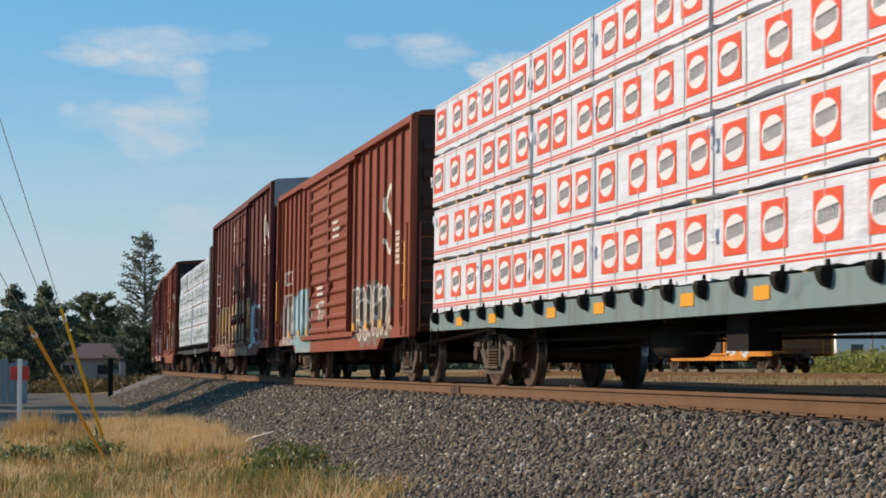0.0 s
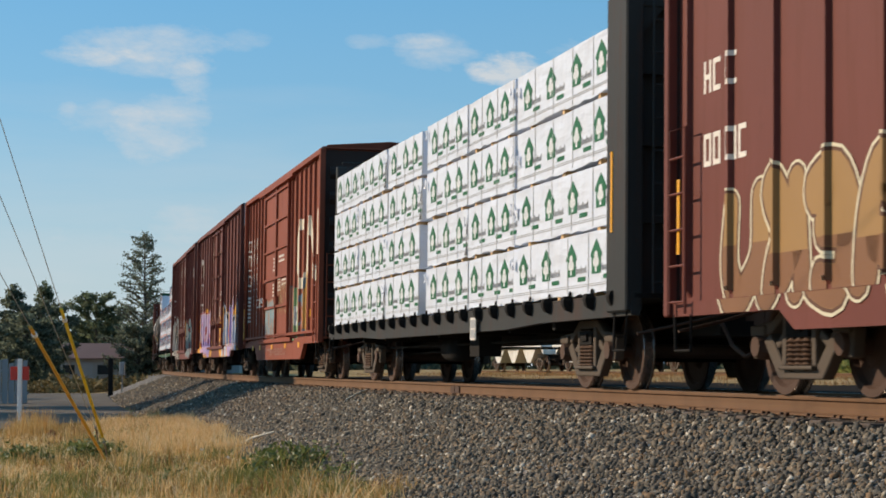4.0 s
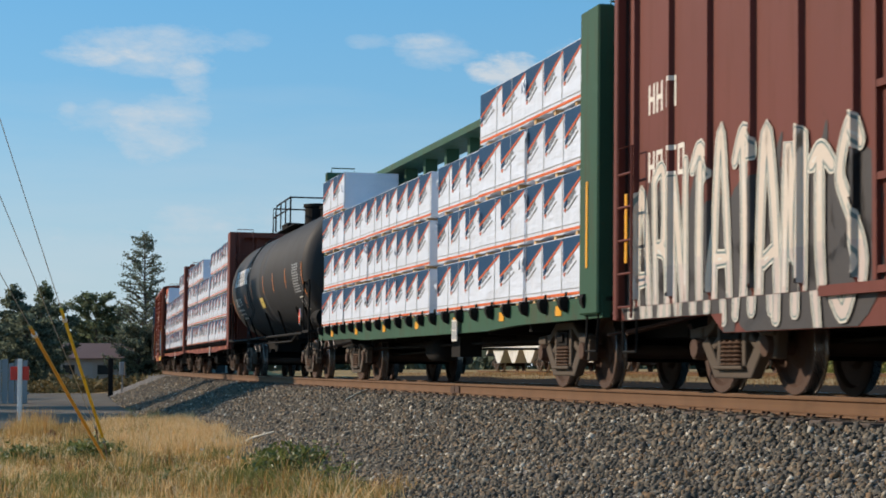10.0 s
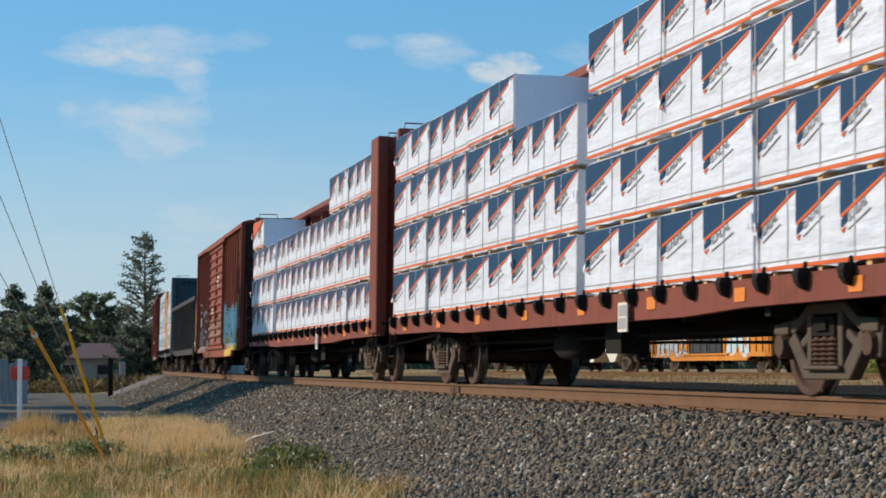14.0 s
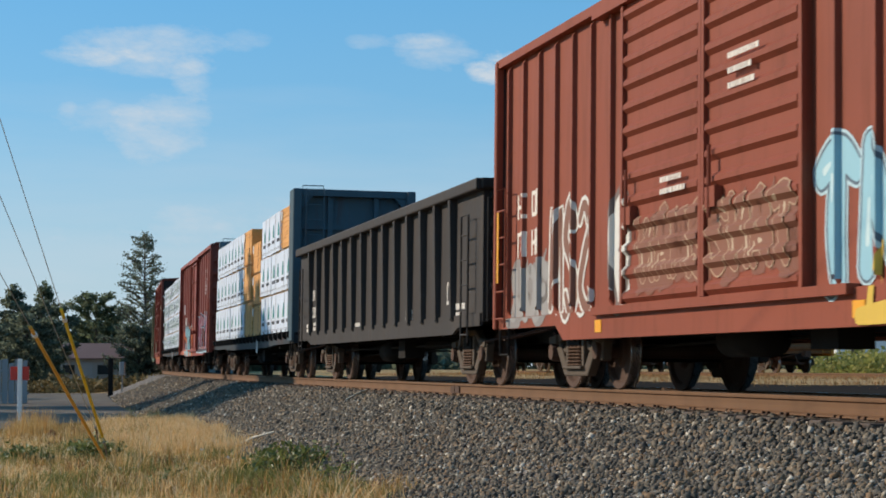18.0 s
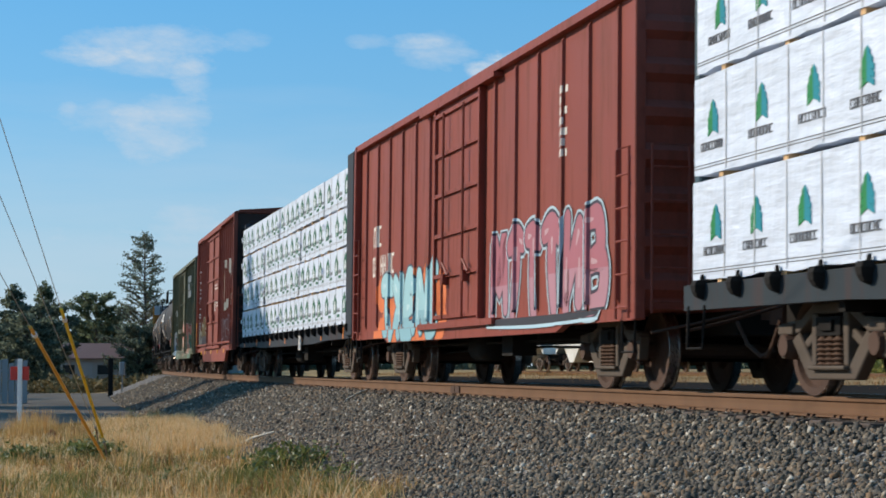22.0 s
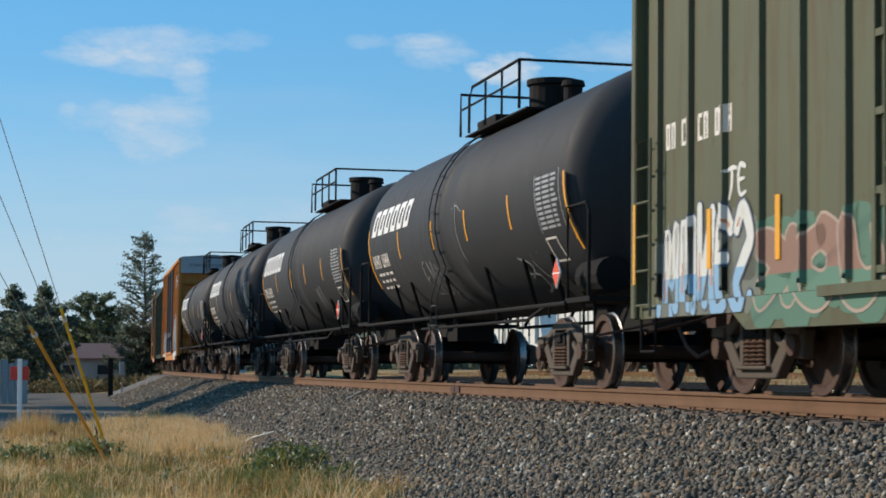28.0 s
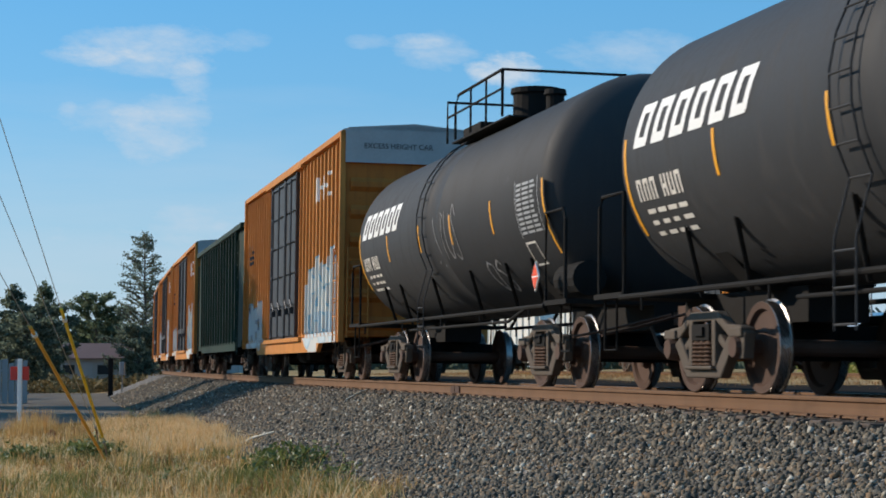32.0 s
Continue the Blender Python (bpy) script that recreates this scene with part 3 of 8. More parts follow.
leafy("weed_bush", "dark green weeds in the dry grass by the road", (-7.0, 31.6, -1.30), (0.45, 0.7, 0.22), 800, 0.06, LEAF, 34)
leafy("weed_bush", "small green weed by the foot of the verge", (-3.55, 24.4, -1.30), (0.30, 0.4, 0.18), 500, 0.05, LEAF, 35)

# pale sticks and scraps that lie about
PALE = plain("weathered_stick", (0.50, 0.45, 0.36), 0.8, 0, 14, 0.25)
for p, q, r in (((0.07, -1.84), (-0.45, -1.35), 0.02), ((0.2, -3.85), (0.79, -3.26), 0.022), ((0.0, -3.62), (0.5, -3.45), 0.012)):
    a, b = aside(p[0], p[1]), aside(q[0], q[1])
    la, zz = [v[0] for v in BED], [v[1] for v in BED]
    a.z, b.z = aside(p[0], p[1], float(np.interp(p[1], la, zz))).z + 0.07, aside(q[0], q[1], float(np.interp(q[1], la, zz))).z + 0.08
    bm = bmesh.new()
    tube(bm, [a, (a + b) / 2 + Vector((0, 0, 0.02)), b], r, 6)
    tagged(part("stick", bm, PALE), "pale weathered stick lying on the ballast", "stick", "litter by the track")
rng = random.Random(77)
for k in range(7):
    y = rng.uniform(21, 36)
    x = track_x(y) - rng.uniform(3.3, 7.5)
    lat = lateral(x, y)
    z = max(ground_height(x, y), float(np.interp(lat, [v[0] for v in BED], [v[1] for v in BED])) - 0.05 if lat > -4.8 else -9)
    bm = bmesh.new()
    box(bm, -0.018, 0.018, -0.025, 0.025, 0, 0.03)
    for v in bm.verts:
        v.co += Vector((rng.uniform(-0.015, 0.015), rng.uniform(-0.02, 0.02), rng.uniform(-0.01, 0.02)))
    tagged(part("paper_scrap", bm, WHITE, at=pose(x, y, z + 0.05, 0, 0, rng.uniform(0, 180))), "small white scrap lying in the grass", "litter", "litter by the track")


# ---- trees ----
# DARKLEAF and PALELEAF are lightened so that their colour carries the distance haze
DARKLEAF = island_mat("hazed_dark_leaf", [(0.0, (0.065, 0.082, 0.058)), (0.5, (0.140, 0.168, 0.122)), (1.0, (0.20, 0.23, 0.16))], 0.7, 0.2, 3, 0.62)
MIDLEAF = island_mat("grey_green_leaf", [(0.0, (0.055, 0.078, 0.045)), (0.5, (0.125, 0.158, 0.095)), (1.0, (0.18, 0.22, 0.12))], 0.65, 0.25, 3, 0.58)
PALELEAF = island_mat("hazed_pale_leaf", [(0.0, (0.095, 0.115, 0.085)), (0.5, (0.150, 0.178, 0.125)), (1.0, (0.21, 0.24, 0.17))], 0.65, 0.25, 3, 0.5)
BARK = plain("tree_bark", (0.09, 0.07, 0.055), 0.9, 0, 6, 0.4, 0.6)


def leaf_cloud(g, centres, spread_v, per, size):
    n = len(centres) * per
    c = np.repeat(centres, per, 0) + g.normal(0, 1, (n, 3)) * spread_v
    u = g.normal(size=(n, 3))
    u /= np.linalg.norm(u, axis=1)[:, None]
    w = np.cross(u, g.normal(size=(n, 3)))
    w /= np.linalg.norm(w, axis=1)[:, None]
    r = g.uniform(size * 0.45, size, (n, 1))
    return np.stack([c - u * r, c + w * r * 0.55, c + u * r, c - w * r * 0.55], 1).reshape(-1, 3)


def tree(label, x, y, base, height, kind, mat, seed, reach=0.25, per=14, leaf=0.3, bare=0.12, limbs=46):
    """A tapered trunk with limbs, and leaf sprays along them; kind: conifer, fir or broad."""
    g = np.random.default_rng(seed)
    ob = empty("tree", label, "tree", at=pose(x, y, base))
    bm = bmesh.new()
    tube(bm, [(0, 0, -0.3), (0.04 * height * 0.1, 0, height * 0.35), (0, 0.05, height * 0.7), (0, 0, height * 0.98)], 0.05, 8)
    bm.verts.ensure_lookup_table()
    for v in bm.verts:
        f = 1 - max(0.0, v.co.z) / height
        axis = Vector((0, 0, v.co.z))
        v.co = axis + (v.co - axis) * (0.35 + height * 0.28 * f)
    sprays = []
    for k in range(limbs):
        t = bare + (0.97 - bare) * (k + g.uniform(0, 1)) / limbs
        a = k * 2.4 + g.uniform(-0.5, 0.5)
        z = t * height
        if kind == "conifer":
            r, lift = height * reach * (1 - t) ** 0.8 * g.uniform(0.65, 1.1) + 0.25, g.uniform(-0.25, 0.15)
        elif kind == "fir":
            r, lift = height * reach * (0.12 + 0.88 * (1 - t) ** 0.75) * g.uniform(0.45, 1.2) * (0.75 if math.cos(a) > 0.3 and t > 0.55 else 1.0) + 0.2, g.uniform(0.10, 0.65)
        else:
            r, lift = height * reach * math.sqrt(max(0.05, 1 - (2 * t - 1.05) ** 2)) * g.uniform(0.55, 1.15), g.uniform(0.2, 0.6)
        end = Vector((math.cos(a) * r, math.sin(a) * r, z + r * lift))
        tube(bm, [(0, 0, z), tuple(Vector((0, 0, z)).lerp(end, 0.5) + Vector((0, 0, -0.03 * r))), tuple(end)], 0.02 + 0.004 * height * (1 - t), 5)
        m = max(2, int(r / 0.45))
        for i in range(m):
            f = (i + 1) / m
            p = Vector((0, 0, z)).lerp(end, 0.25 + 0.75 * f)
            sprays.append((p.x, p.y, p.z))
    sprays.append((0, 0, height))
    part("trunk", bm, BARK, ob)
    verts = leaf_cloud(g, np.array(sprays), np.array([0.26, 0.26, 0.17]) * (0.3 + 0.7 * leaf / 0.3), per, leaf)
    mesh_of("crown", verts, np.arange(len(verts)).reshape(-1, 4), mat, "", "", "stuff", ob)
    return ob


tree("tall upright grey-green tree beyond the curve", -23.9, 150, -1.3, 12.3, "fir", PALELEAF, 41, 0.255, 24, 0.13, 0.06, 130)
tree("dark conifer at the edge of the lot", -34.2, 138, -1.3, 8.6, "conifer", DARKLEAF, 42, 0.30, 52, 0.17, 0.03, 60)
tree("dark conifer at the edge of the lot", -32.0, 140, -1.3, 7.6, "conifer", DARKLEAF, 43, 0.28, 52, 0.17, 0.03, 60)
tree("dark pointed conifer behind the fence", -30.2, 142, -1.3, 7.9, "conifer", MIDLEAF, 44, 0.22, 46, 0.15, 0.05, 60)
tree("dark bushy tree behind the shed", -29.3, 137, -1.3, 6.0, "broad", DARKLEAF, 45, 0.42, 57, 0.17, 0.03, 46)
tree("round dark broadleaf tree behind the shed", -29.6, 160, -1.3, 7.6, "broad", MIDLEAF, 46, 0.38, 57, 0.17, 0.08, 60)
tree("round green broadleaf tree behind the shed", -31.6, 171, -1.3, 5.6, "broad", PALELEAF, 47, 0.45, 57, 0.16, 0.05, 46)
tree("dark bushy tree behind the fence", -26.6, 120, -1.3, 4.6, "broad", DARKLEAF, 54, 0.45, 57, 0.16, 0.03, 46)
tree("green bushy tree behind the shed", -29.9, 167, -1.3, 5.0, "broad", PALELEAF, 55, 0.42, 57, 0.16, 0.03, 46)
tree("dark conifer behind the shed", -29.2, 166, -1.3, 6.0, "conifer", MIDLEAF, 48, 0.30, 41, 0.17, 0.03, 40)
tree("green bushy tree by the curve", -21.9, 135, -1.3, 4.4, "broad", PALELEAF, 49, 0.36, 57, 0.15, 0.02, 50)
tree("tall conifer behind the yard", 15.9, 160, -0.4, 21.6, "conifer", DARKLEAF, 50, 0.16, 14, 0.40, 0.10, 80)
# trees beside the lot, outside the view, whose shade falls on the road and the ballast
tree("tall leafy tree beside the service road", -27.0, 60.5, -1.3, 14.6, "broad", MIDLEAF, 51, 0.30, 16, 0.42, 0.18, 80)
tree("tall leafy tree beside the service road", -31.0, 73.0, -1.3, 13.0, "broad", MIDLEAF, 52, 0.26, 14, 0.42, 0.20, 60)
tree("leafy tree beside the service road", -38.0, 92.0, -1.3, 10.5, "broad", MIDLEAF, 53, 0.28, 14, 0.42, 0.20, 50)


def woods(name, label, x0, x1, y0, y1, high, count, per, leaf, mat, seed, base=-0.4):
    """Far undergrowth that nobody could count."""
    g = np.random.default_rng(seed)
    x, y = g.uniform(x0, x1, count), g.uniform(y0, y1, count)
    top = high * (0.55 + 0.45 * np.sin(x * 0.23 + seed) * np.sin(x * 0.071 + 1)) * g.uniform(0.6, 1.1, count)
    c = np.stack([x, y, base + top * g.random(count) ** 0.6], 1)
    verts = leaf_cloud(g, c, np.array([0.6, 0.6, 0.45]) * (leaf / 0.5), per, leaf)
    return mesh_of(name, verts, np.arange(len(verts)).reshape(-1, 4), mat, label, "woods")


woods("far_woods", "dark green wood far behind the yard", -30, 230, 250, 300, 9.0, 4200, 6, 1.3, DARKLEAF, 61)
woods("far_woods", "dark green wood far behind the lot", -170, -28, 230, 290, 8.0, 3000, 6, 1.3, DARKLEAF, 62, -1.3)
woods("dry_bushes", "brown-green dry bushes before the shed", -31, -17.5, 112, 128, 2.0, 1100, 9, 0.22, island_mat("dry_bush_leaf", [(0.0, (0.10, 0.08, 0.035)), (0.5, (0.20, 0.15, 0.065)), (1.0, (0.32, 0.24, 0.11))], 0.8, 0.2, 3, 0.2), 63, -1.35)
woods("green_bank", "green bushes on the bank by the white building", 24.5, 60, 104, 132, 2.2, 3600, 9, 0.26, island_mat("bank_leaf", [(0.0, (0.14, 0.16, 0.04)), (0.5, (0.26, 0.27, 0.075)), (1.0, (0.42, 0.38, 0.13))], 0.7, 0.2, 3, 0.5), 64, -0.5)
blades("yard_grass", 1500, 16, BROWNSTRAW, "dry grass between the main line and the yard", 0.2, 0.012, lambda g, n: (lambda y: (np.array([track_x(v) for v in y]) + g.uniform(12, 34, n), y, g.uniform(0.5, 1.1, n)))(g.uniform(30, 125, n)), 65, 0.4)

# ---- by the road: marker, guy wires, post, fence, shed ----
def marker():
    ob = empty("marker_post", "white marker post with a red plate behind it", "marker post", at=pose(-10.0, 44.4, -1.3))
    part("post", soft_box(-0.05, 0.05, -0.035, 0.035, -0.1, 1.78, 0.008, 1), WHITE, ob)
    part("plate", soft_box(-0.24, 0.20, 0.05, 0.065, 1.28, 1.60, 0.004, 1), plain("red_plate", (0.55, 0.045, 0.03), 0.5, 0, 8, 0.15), ob, "red metal plate")


marker()


def clod():
    """A lump of rust-red earth by the road."""
    bm = bmesh.new()
    g = random.Random(6)
    lathe(bm, [(-0.05, 0.24), (0.08, 0.22), (0.18, 0.13), (0.27, 0.03)], (0, 0, 0), "z", 11)
    for v in bm.verts:
        v.co += Vector((g.uniform(-0.04, 0.04), g.uniform(-0.04, 0.04), g.uniform(-0.03, 0.03)))
    return tagged(part("earth_clod", bm, plain("red_earth", (0.30, 0.11, 0.05), 0.95, 0, 14, 0.3, 0.6), at=pose(-8.15, 39.2, -1.30)), "rust-red clod of earth in the dry grass", "clod")


clod()


def pole():
    ob = empty("utility_pole", "brown wooden utility pole with guy wires", "utility pole", at=pose(-5.55, 14.0, -1.3))
    bm = bmesh.new()
    lathe(bm, [(-0.5, 0.17), (11.0, 0.12), (11.05, 0.02)], (0, 0, 0), "z", 14)
    part("pole", bm, BARK, ob)
    part("pole_band", boxes([(-0.15, 0.15, -0.15, 0.15, 9.95, 10.10)]), STEEL, ob)
    return ob


pole()


CABLE = plain("dull_wire", (0.34, 0.33, 0.31), 0.7, 0, 6, 0.1)
GUARD = plain("orange_yellow_plastic", (0.80, 0.36, 0.015), 0.4, 0, 6, 0.12)


def guy(foot, top, guard, label, sleeve=None):
    """A guy wire from its anchor to the pole; guard gives the ends of the sleeve as parts of the way."""
    ob = empty("guy_wire", label, "guy wire", "guys of the pole", at=pose(*foot))
    way = Vector(top) - Vector(foot)
    d = way.normalized()
    bm = bmesh.new()
    tube(bm, [tuple(d * 0.02), tuple(way)], 0.006, 6)
    part("wire", bm, CABLE, ob)
    bm = bmesh.new()
    tube(bm, [(0.03, 0.1, -0.35), (0, 0, 0.0), tuple(d * 0.12)], 0.018, 8)
    part("anchor", bm, STEEL, ob)
    if sleeve:
        a, b = way * guard[0], way * guard[1]
        bm = bmesh.new()
        tube(bm, [a, (a + b) / 2, b], 0.025, 10)
        part("guard", bm, sleeve, ob, "split plastic sleeve")
        bm = bmesh.new()
        tube(bm, [b - d * 0.32, b - d * 0.24], 0.040, 10)
        part("clip", bm, WHITE, ob)
    return ob


guy((-5.493, 30.7, -1.26), (-5.509, 14.0, 4.818), (0.008, 0.342), "guy wire in an orange-yellow plastic sleeve", GUARD)
guy((-5.514, 30.7, -0.985), (-5.601, 14.0, 8.982), (0.015, 0.212), "steeper guy wire in a yellow plastic sleeve", YELLOW)
guy((-5.66, 30.7, -0.73), (-5.554, 14.0, 6.852), None, "bare steel guy wire")


def relay_post():
    ob = empty("relay_post", "black square post with a small grey box", "post", at=pose(-17.7, 100, -1.3))
    part("post", soft_box(-0.12, 0.12, -0.12, 0.12, -0.1, 2.05, 0.015, 1), DARK, ob)
    part("cabinet", soft_box(0.35, 0.62, 0.6, 0.9, 1.15, 1.85, 0.02, 1), ROOFTIN, ob, "grey steel box")
    part("cabinet_leg", boxes([(0.46, 0.52, 0.72, 0.78, -0.1, 1.16)]), ROOFTIN, ob)


ROOFTIN = plain("grey_tin", (0.33, 0.34, 0.35), 0.55, 0.4, 5, 0.25)
relay_post()


def fence():
    ob = empty("fence", "grey corrugated metal fence beside the lot", "fence", at=pose(-16.6, 75, -1.3))
    for k in range(28):
        x = -k * 0.26
        h = 1.85 + 0.10 * math.sin(k * 2.3)
        bm = bmesh.new()
        lengthways(bm, [(-0.02, -0.1), (-0.02, h), (0.02, h), (0.02, -0.1)], x - 0.12, x + 0.0)
        lengthways(bm, [(0.03, -0.1), (0.03, h - 0.02), (0.07, h - 0.02), (0.07, -0.1)], x - 0.24, x - 0.11)
        part("panel", bm, ROOFTIN, ob)
    part("rail", boxes([(-7.3, 0.05, 0.08, 0.13, 0.5, 0.6), (-7.3, 0.05, 0.08, 0.13, 1.4, 1.5)]), ROOFTIN, ob)


fence()
SIDING = plain("grey_siding", (0.30, 0.30, 0.29), 0.7, 0, 3, 0.2)
REDROOF = plain("faded_red_roof", (0.17, 0.10, 0.09), 0.7, 0.1, 2, 0.3)
WHITEWALL = plain("white_wall", (0.74, 0.75, 0.76), 0.6, 0, 3, 0.12)


def shed(x, y, base, w, d, eave, ridge, wall, roof, label, bays=4, turn=0):
    """A plain building: walls, pitched roof with eaves, doors and windows."""
    ob = empty("shed", label, "shed", at=pose(x, y, base, 0, 0, turn))
    t = 0.15
    bm = bmesh.new()
    lengthways(bm, [(-d / 2, -0.3), (-d / 2, eave), (0, ridge - 0.15), (d / 2, eave), (d / 2, -0.3)], -w / 2, w / 2)
    part("wall", bm, wall, ob)
    for s in (-1, 1):
        bm = bmesh.new()
        lengthways(bm, [(s * (d / 2 + 0.35), eave - 0.12), (s * (d / 2 + 0.35), eave - 0.02), (0, ridge + 0.05), (0, ridge - 0.08)], -w / 2 - 0.3, w / 2 + 0.3)
        part("roof_slope", bm, roof, ob)
    for k in range(bays):
        u = -w / 2 + (k + 0.5) * w / bays
        if k % 2:
            d0 = part("door", boxes([(u - 0.5, u + 0.5, -d / 2 - 0.04, -d / 2 + 0.02, -0.2, 1.95)]), ROOFTIN, ob)
        else:
            wd = part("window", boxes([(u - 0.55, u + 0.55, -d / 2 - 0.05, -d / 2 + 0.02, 0.9, 1.8)]), wall, ob)
            part("pane", boxes([(u - 0.48, u + 0.48, -d / 2 - 0.06, -d / 2 - 0.045, 0.97, 1.73)]), BLACKGLASS, wd)
    return ob


BLACKGLASS = plain("dark_pane", (0.03, 0.035, 0.04), 0.12, 0, 3, 0.1, 0.02, 0.6)
shed(-28.0, 153, -1.3, 5.6, 4.0, 2.3, 3.45, SIDING, REDROOF, "low grey shed with a faded red metal roof")
shed(-22.8, 190, -1.3, 5.0, 6.0, 2.6, 3.7, SIDING, ROOFTIN, "small grey building with a tin roof")
shed(37.5, 152, 0.2, 13.0, 8.0, 3.0, 4.3, WHITEWALL, WHITEWALL, "long white low building behind the yard")


def yard_pole(x, y, base, h):
    ob = empty("yard_pole", "thin grey pole behind the yard", "pole", at=pose(x, y, base))
    bm = bmesh.new()
    lathe(bm, [(-0.3, 0.10), (h, 0.06)], (0, 0, 0), "z", 10)
    part("shaft", bm, ROOFTIN, ob)


yard_pole(29.7, 130, -0.4, 6.5)


# ---- rolling stock ----
def wheel_mesh():
    bm = bmesh.new()
    tube(bm, [(0, -0.95, 0), (0, 0.95, 0)], 0.085, 12)
    for s in (-1, 1):
        # plate, rim, tread, flange
        prof = [(0.815, 0.10), (0.80, 0.17), (0.765, 0.21), (0.755, 0.36), (0.80, 0.385), (0.805, 0.452), (0.80, 0.457), (0.70, 0.462), (0.69, 0.487), (0.672, 0.487), (0.668, 0.40), (0.71, 0.37), (0.72, 0.20), (0.66, 0.16), (0.65, 0.09)]
        lathe(bm, [(s * a, r) for a, r in prof], (0, 0, 0), "y", 32)
    for f in bm.faces:
        c = f.calc_center_median()
        rad = math.hypot(c.x, c.z)
        f.material_index = 1 if 0.445 < rad < 0.475 and 0.69 < abs(c.y) < 0.81 else 0
        f.smooth = False
    bmesh.ops.recalc_face_normals(bm, faces=bm.faces)
    me = bpy.data.meshes.new("wheelset")
    bm.to_mesh(me)
    bm.free()
    me.materials.append(RUSTY), me.materials.append(STEEL)
    return me


def frame_mesh():
    """Cast side frame of a three-piece truck, in x and z, about 0.1 thick."""
    bm = bmesh.new()
    # pedestals and top member, arched over the bolster
    prism(bm, [(-1.04, 0.34), (-1.08, 0.60), (-0.96, 0.67), (-0.62, 0.69), (-0.36, 0.83), (0.36, 0.83), (0.62, 0.69), (0.96, 0.67), (1.08, 0.60), (1.04, 0.34), (0.92, 0.34), (0.88, 0.54), (0.66, 0.57), (0.34, 0.73), (-0.34, 0.73), (-0.66, 0.57), (-0.88, 0.54), (-0.92, 0.34)], -0.06, 0.06)
    # tension member that swings down under the springs
    prism(bm, [(-0.80, 0.50), (-0.66, 0.58), (-0.33, 0.26), (0.33, 0.26), (0.66, 0.58), (0.80, 0.50), (0.46, 0.15), (-0.46, 0.15)], -0.06, 0.06)
    # columns beside the bolster, and the spring seat
    for d in (-1, 1):
        prism(bm, [(d * 0.36, 0.27), (d * 0.27, 0.27), (d * 0.25, 0.74), (d * 0.36, 0.74)], -0.075, 0.07)
        prism(bm, [(d * 0.38, 0.60), (d * 0.34, 0.52), (d * 0.58, 0.40), (d * 0.64, 0.46)], -0.04, 0.04)
    box(bm, -0.36, 0.36, -0.12, 0.07, 0.235, 0.275)
    for x in (-0.889, 0.889):
        box(bm, x - 0.16, x + 0.16, -0.09, 0.07, 0.555, 0.655)
    bmesh.ops.recalc_face_normals(bm, faces=bm.faces)
    bmesh.ops.bevel(bm, geom=[e for e in bm.edges if e.is_manifold and e.calc_face_angle(0) > 0.6], offset=0.018, segments=2, affect="EDGES", profile=0.5)
    bmesh.ops.recalc_face_normals(bm, faces=bm.faces)
    me = bpy.data.meshes.new("side_frame")
    bm.to_mesh(me)
    bm.free()
    me.materials.append(TRUCK)
    return me


def spring_mesh():
    bm = bmesh.new()
    for cx in (-0.155, 0.0, 0.155):
        prof = [(0.275, 0.03)]
        for k in range(6):
            z = 0.285 + k * 0.042
            prof += [(z - 0.012, 0.058), (z, 0.074), (z + 0.012, 0.058), (z + 0.020, 0.046)]
        lathe(bm, prof + [(0.535, 0.03)], (cx, 0, 0), "z", 12)
    bmesh.ops.recalc_face_normals(bm, faces=bm.faces)
    me = bpy.data.meshes.new("spring")
    bm.to_mesh(me)
    bm.free()
    me.materials.append(SPRINGIRON)
    return me


def bolster_mesh():
    bm = boxes([(-0.235, 0.235, -1.09, 1.09, 0.535, 0.70), (-0.12, 0.12, -1.12, 1.12, 0.58, 0.67), (-0.22, 0.22, -0.45, 0.45, 0.60, 0.80), (-0.50, -0.46, -0.75, 0.75, 0.34, 0.44), (0.46, 0.50, -0.75, 0.75, 0.34, 0.44)])
    bmesh.ops.recalc_face_normals(bm, faces=bm.faces)
    me = bpy.data.meshes.new("truck")
    bm.to_mesh(me)
    bm.free()
    me.materials.append(DARK)
    return me


def bearing_mesh():
    bm = bmesh.new()
    lathe(bm, [(-0.09, 0.02), (-0.09, 0.10), (-0.02, 0.125), (0.10, 0.125)], (0, 0, 0), "y", 12)
    bmesh.ops.recalc_face_normals(bm, faces=bm.faces)
    me = bpy.data.meshes.new("bearing_cap")
    bm.to_mesh(me)
    bm.free()
    me.materials.append(RUSTY)
    return me


WHEELS, FRAMES, SPRINGS, BOLSTER, BEARING = wheel_mesh(), frame_mesh(), spring_mesh(), bolster_mesh(), bearing_mesh()
rolling = []          # (wheelset, distance of its truck from the car's middle, car)


def truck(car, x):
    t = part("truck", BOLSTER, None, car, "dusty cast-iron three-piece truck", at=pose(x, 0, 0))
    for y in (-1.0, 1.0):
        part("side_frame", FRAMES, None, t, at=pose(0, y, 0))
        part("spring", SPRINGS, None, t, at=pose(0, y * 1.045, 0))
        for dx in (-0.889, 0.889):
            part("bearing_cap", BEARING, None, t, at=pose(dx, y - 0.02 if y < 0 else y + 0.02, 0.457, 0, 0, 0 if y < 0 else 180))
    for dx in (-0.889, 0.889):
        w = part("wheelset", WHEELS, None, t, at=pose(dx, 0, 0.457))
        rolling.append((w, dx, car))


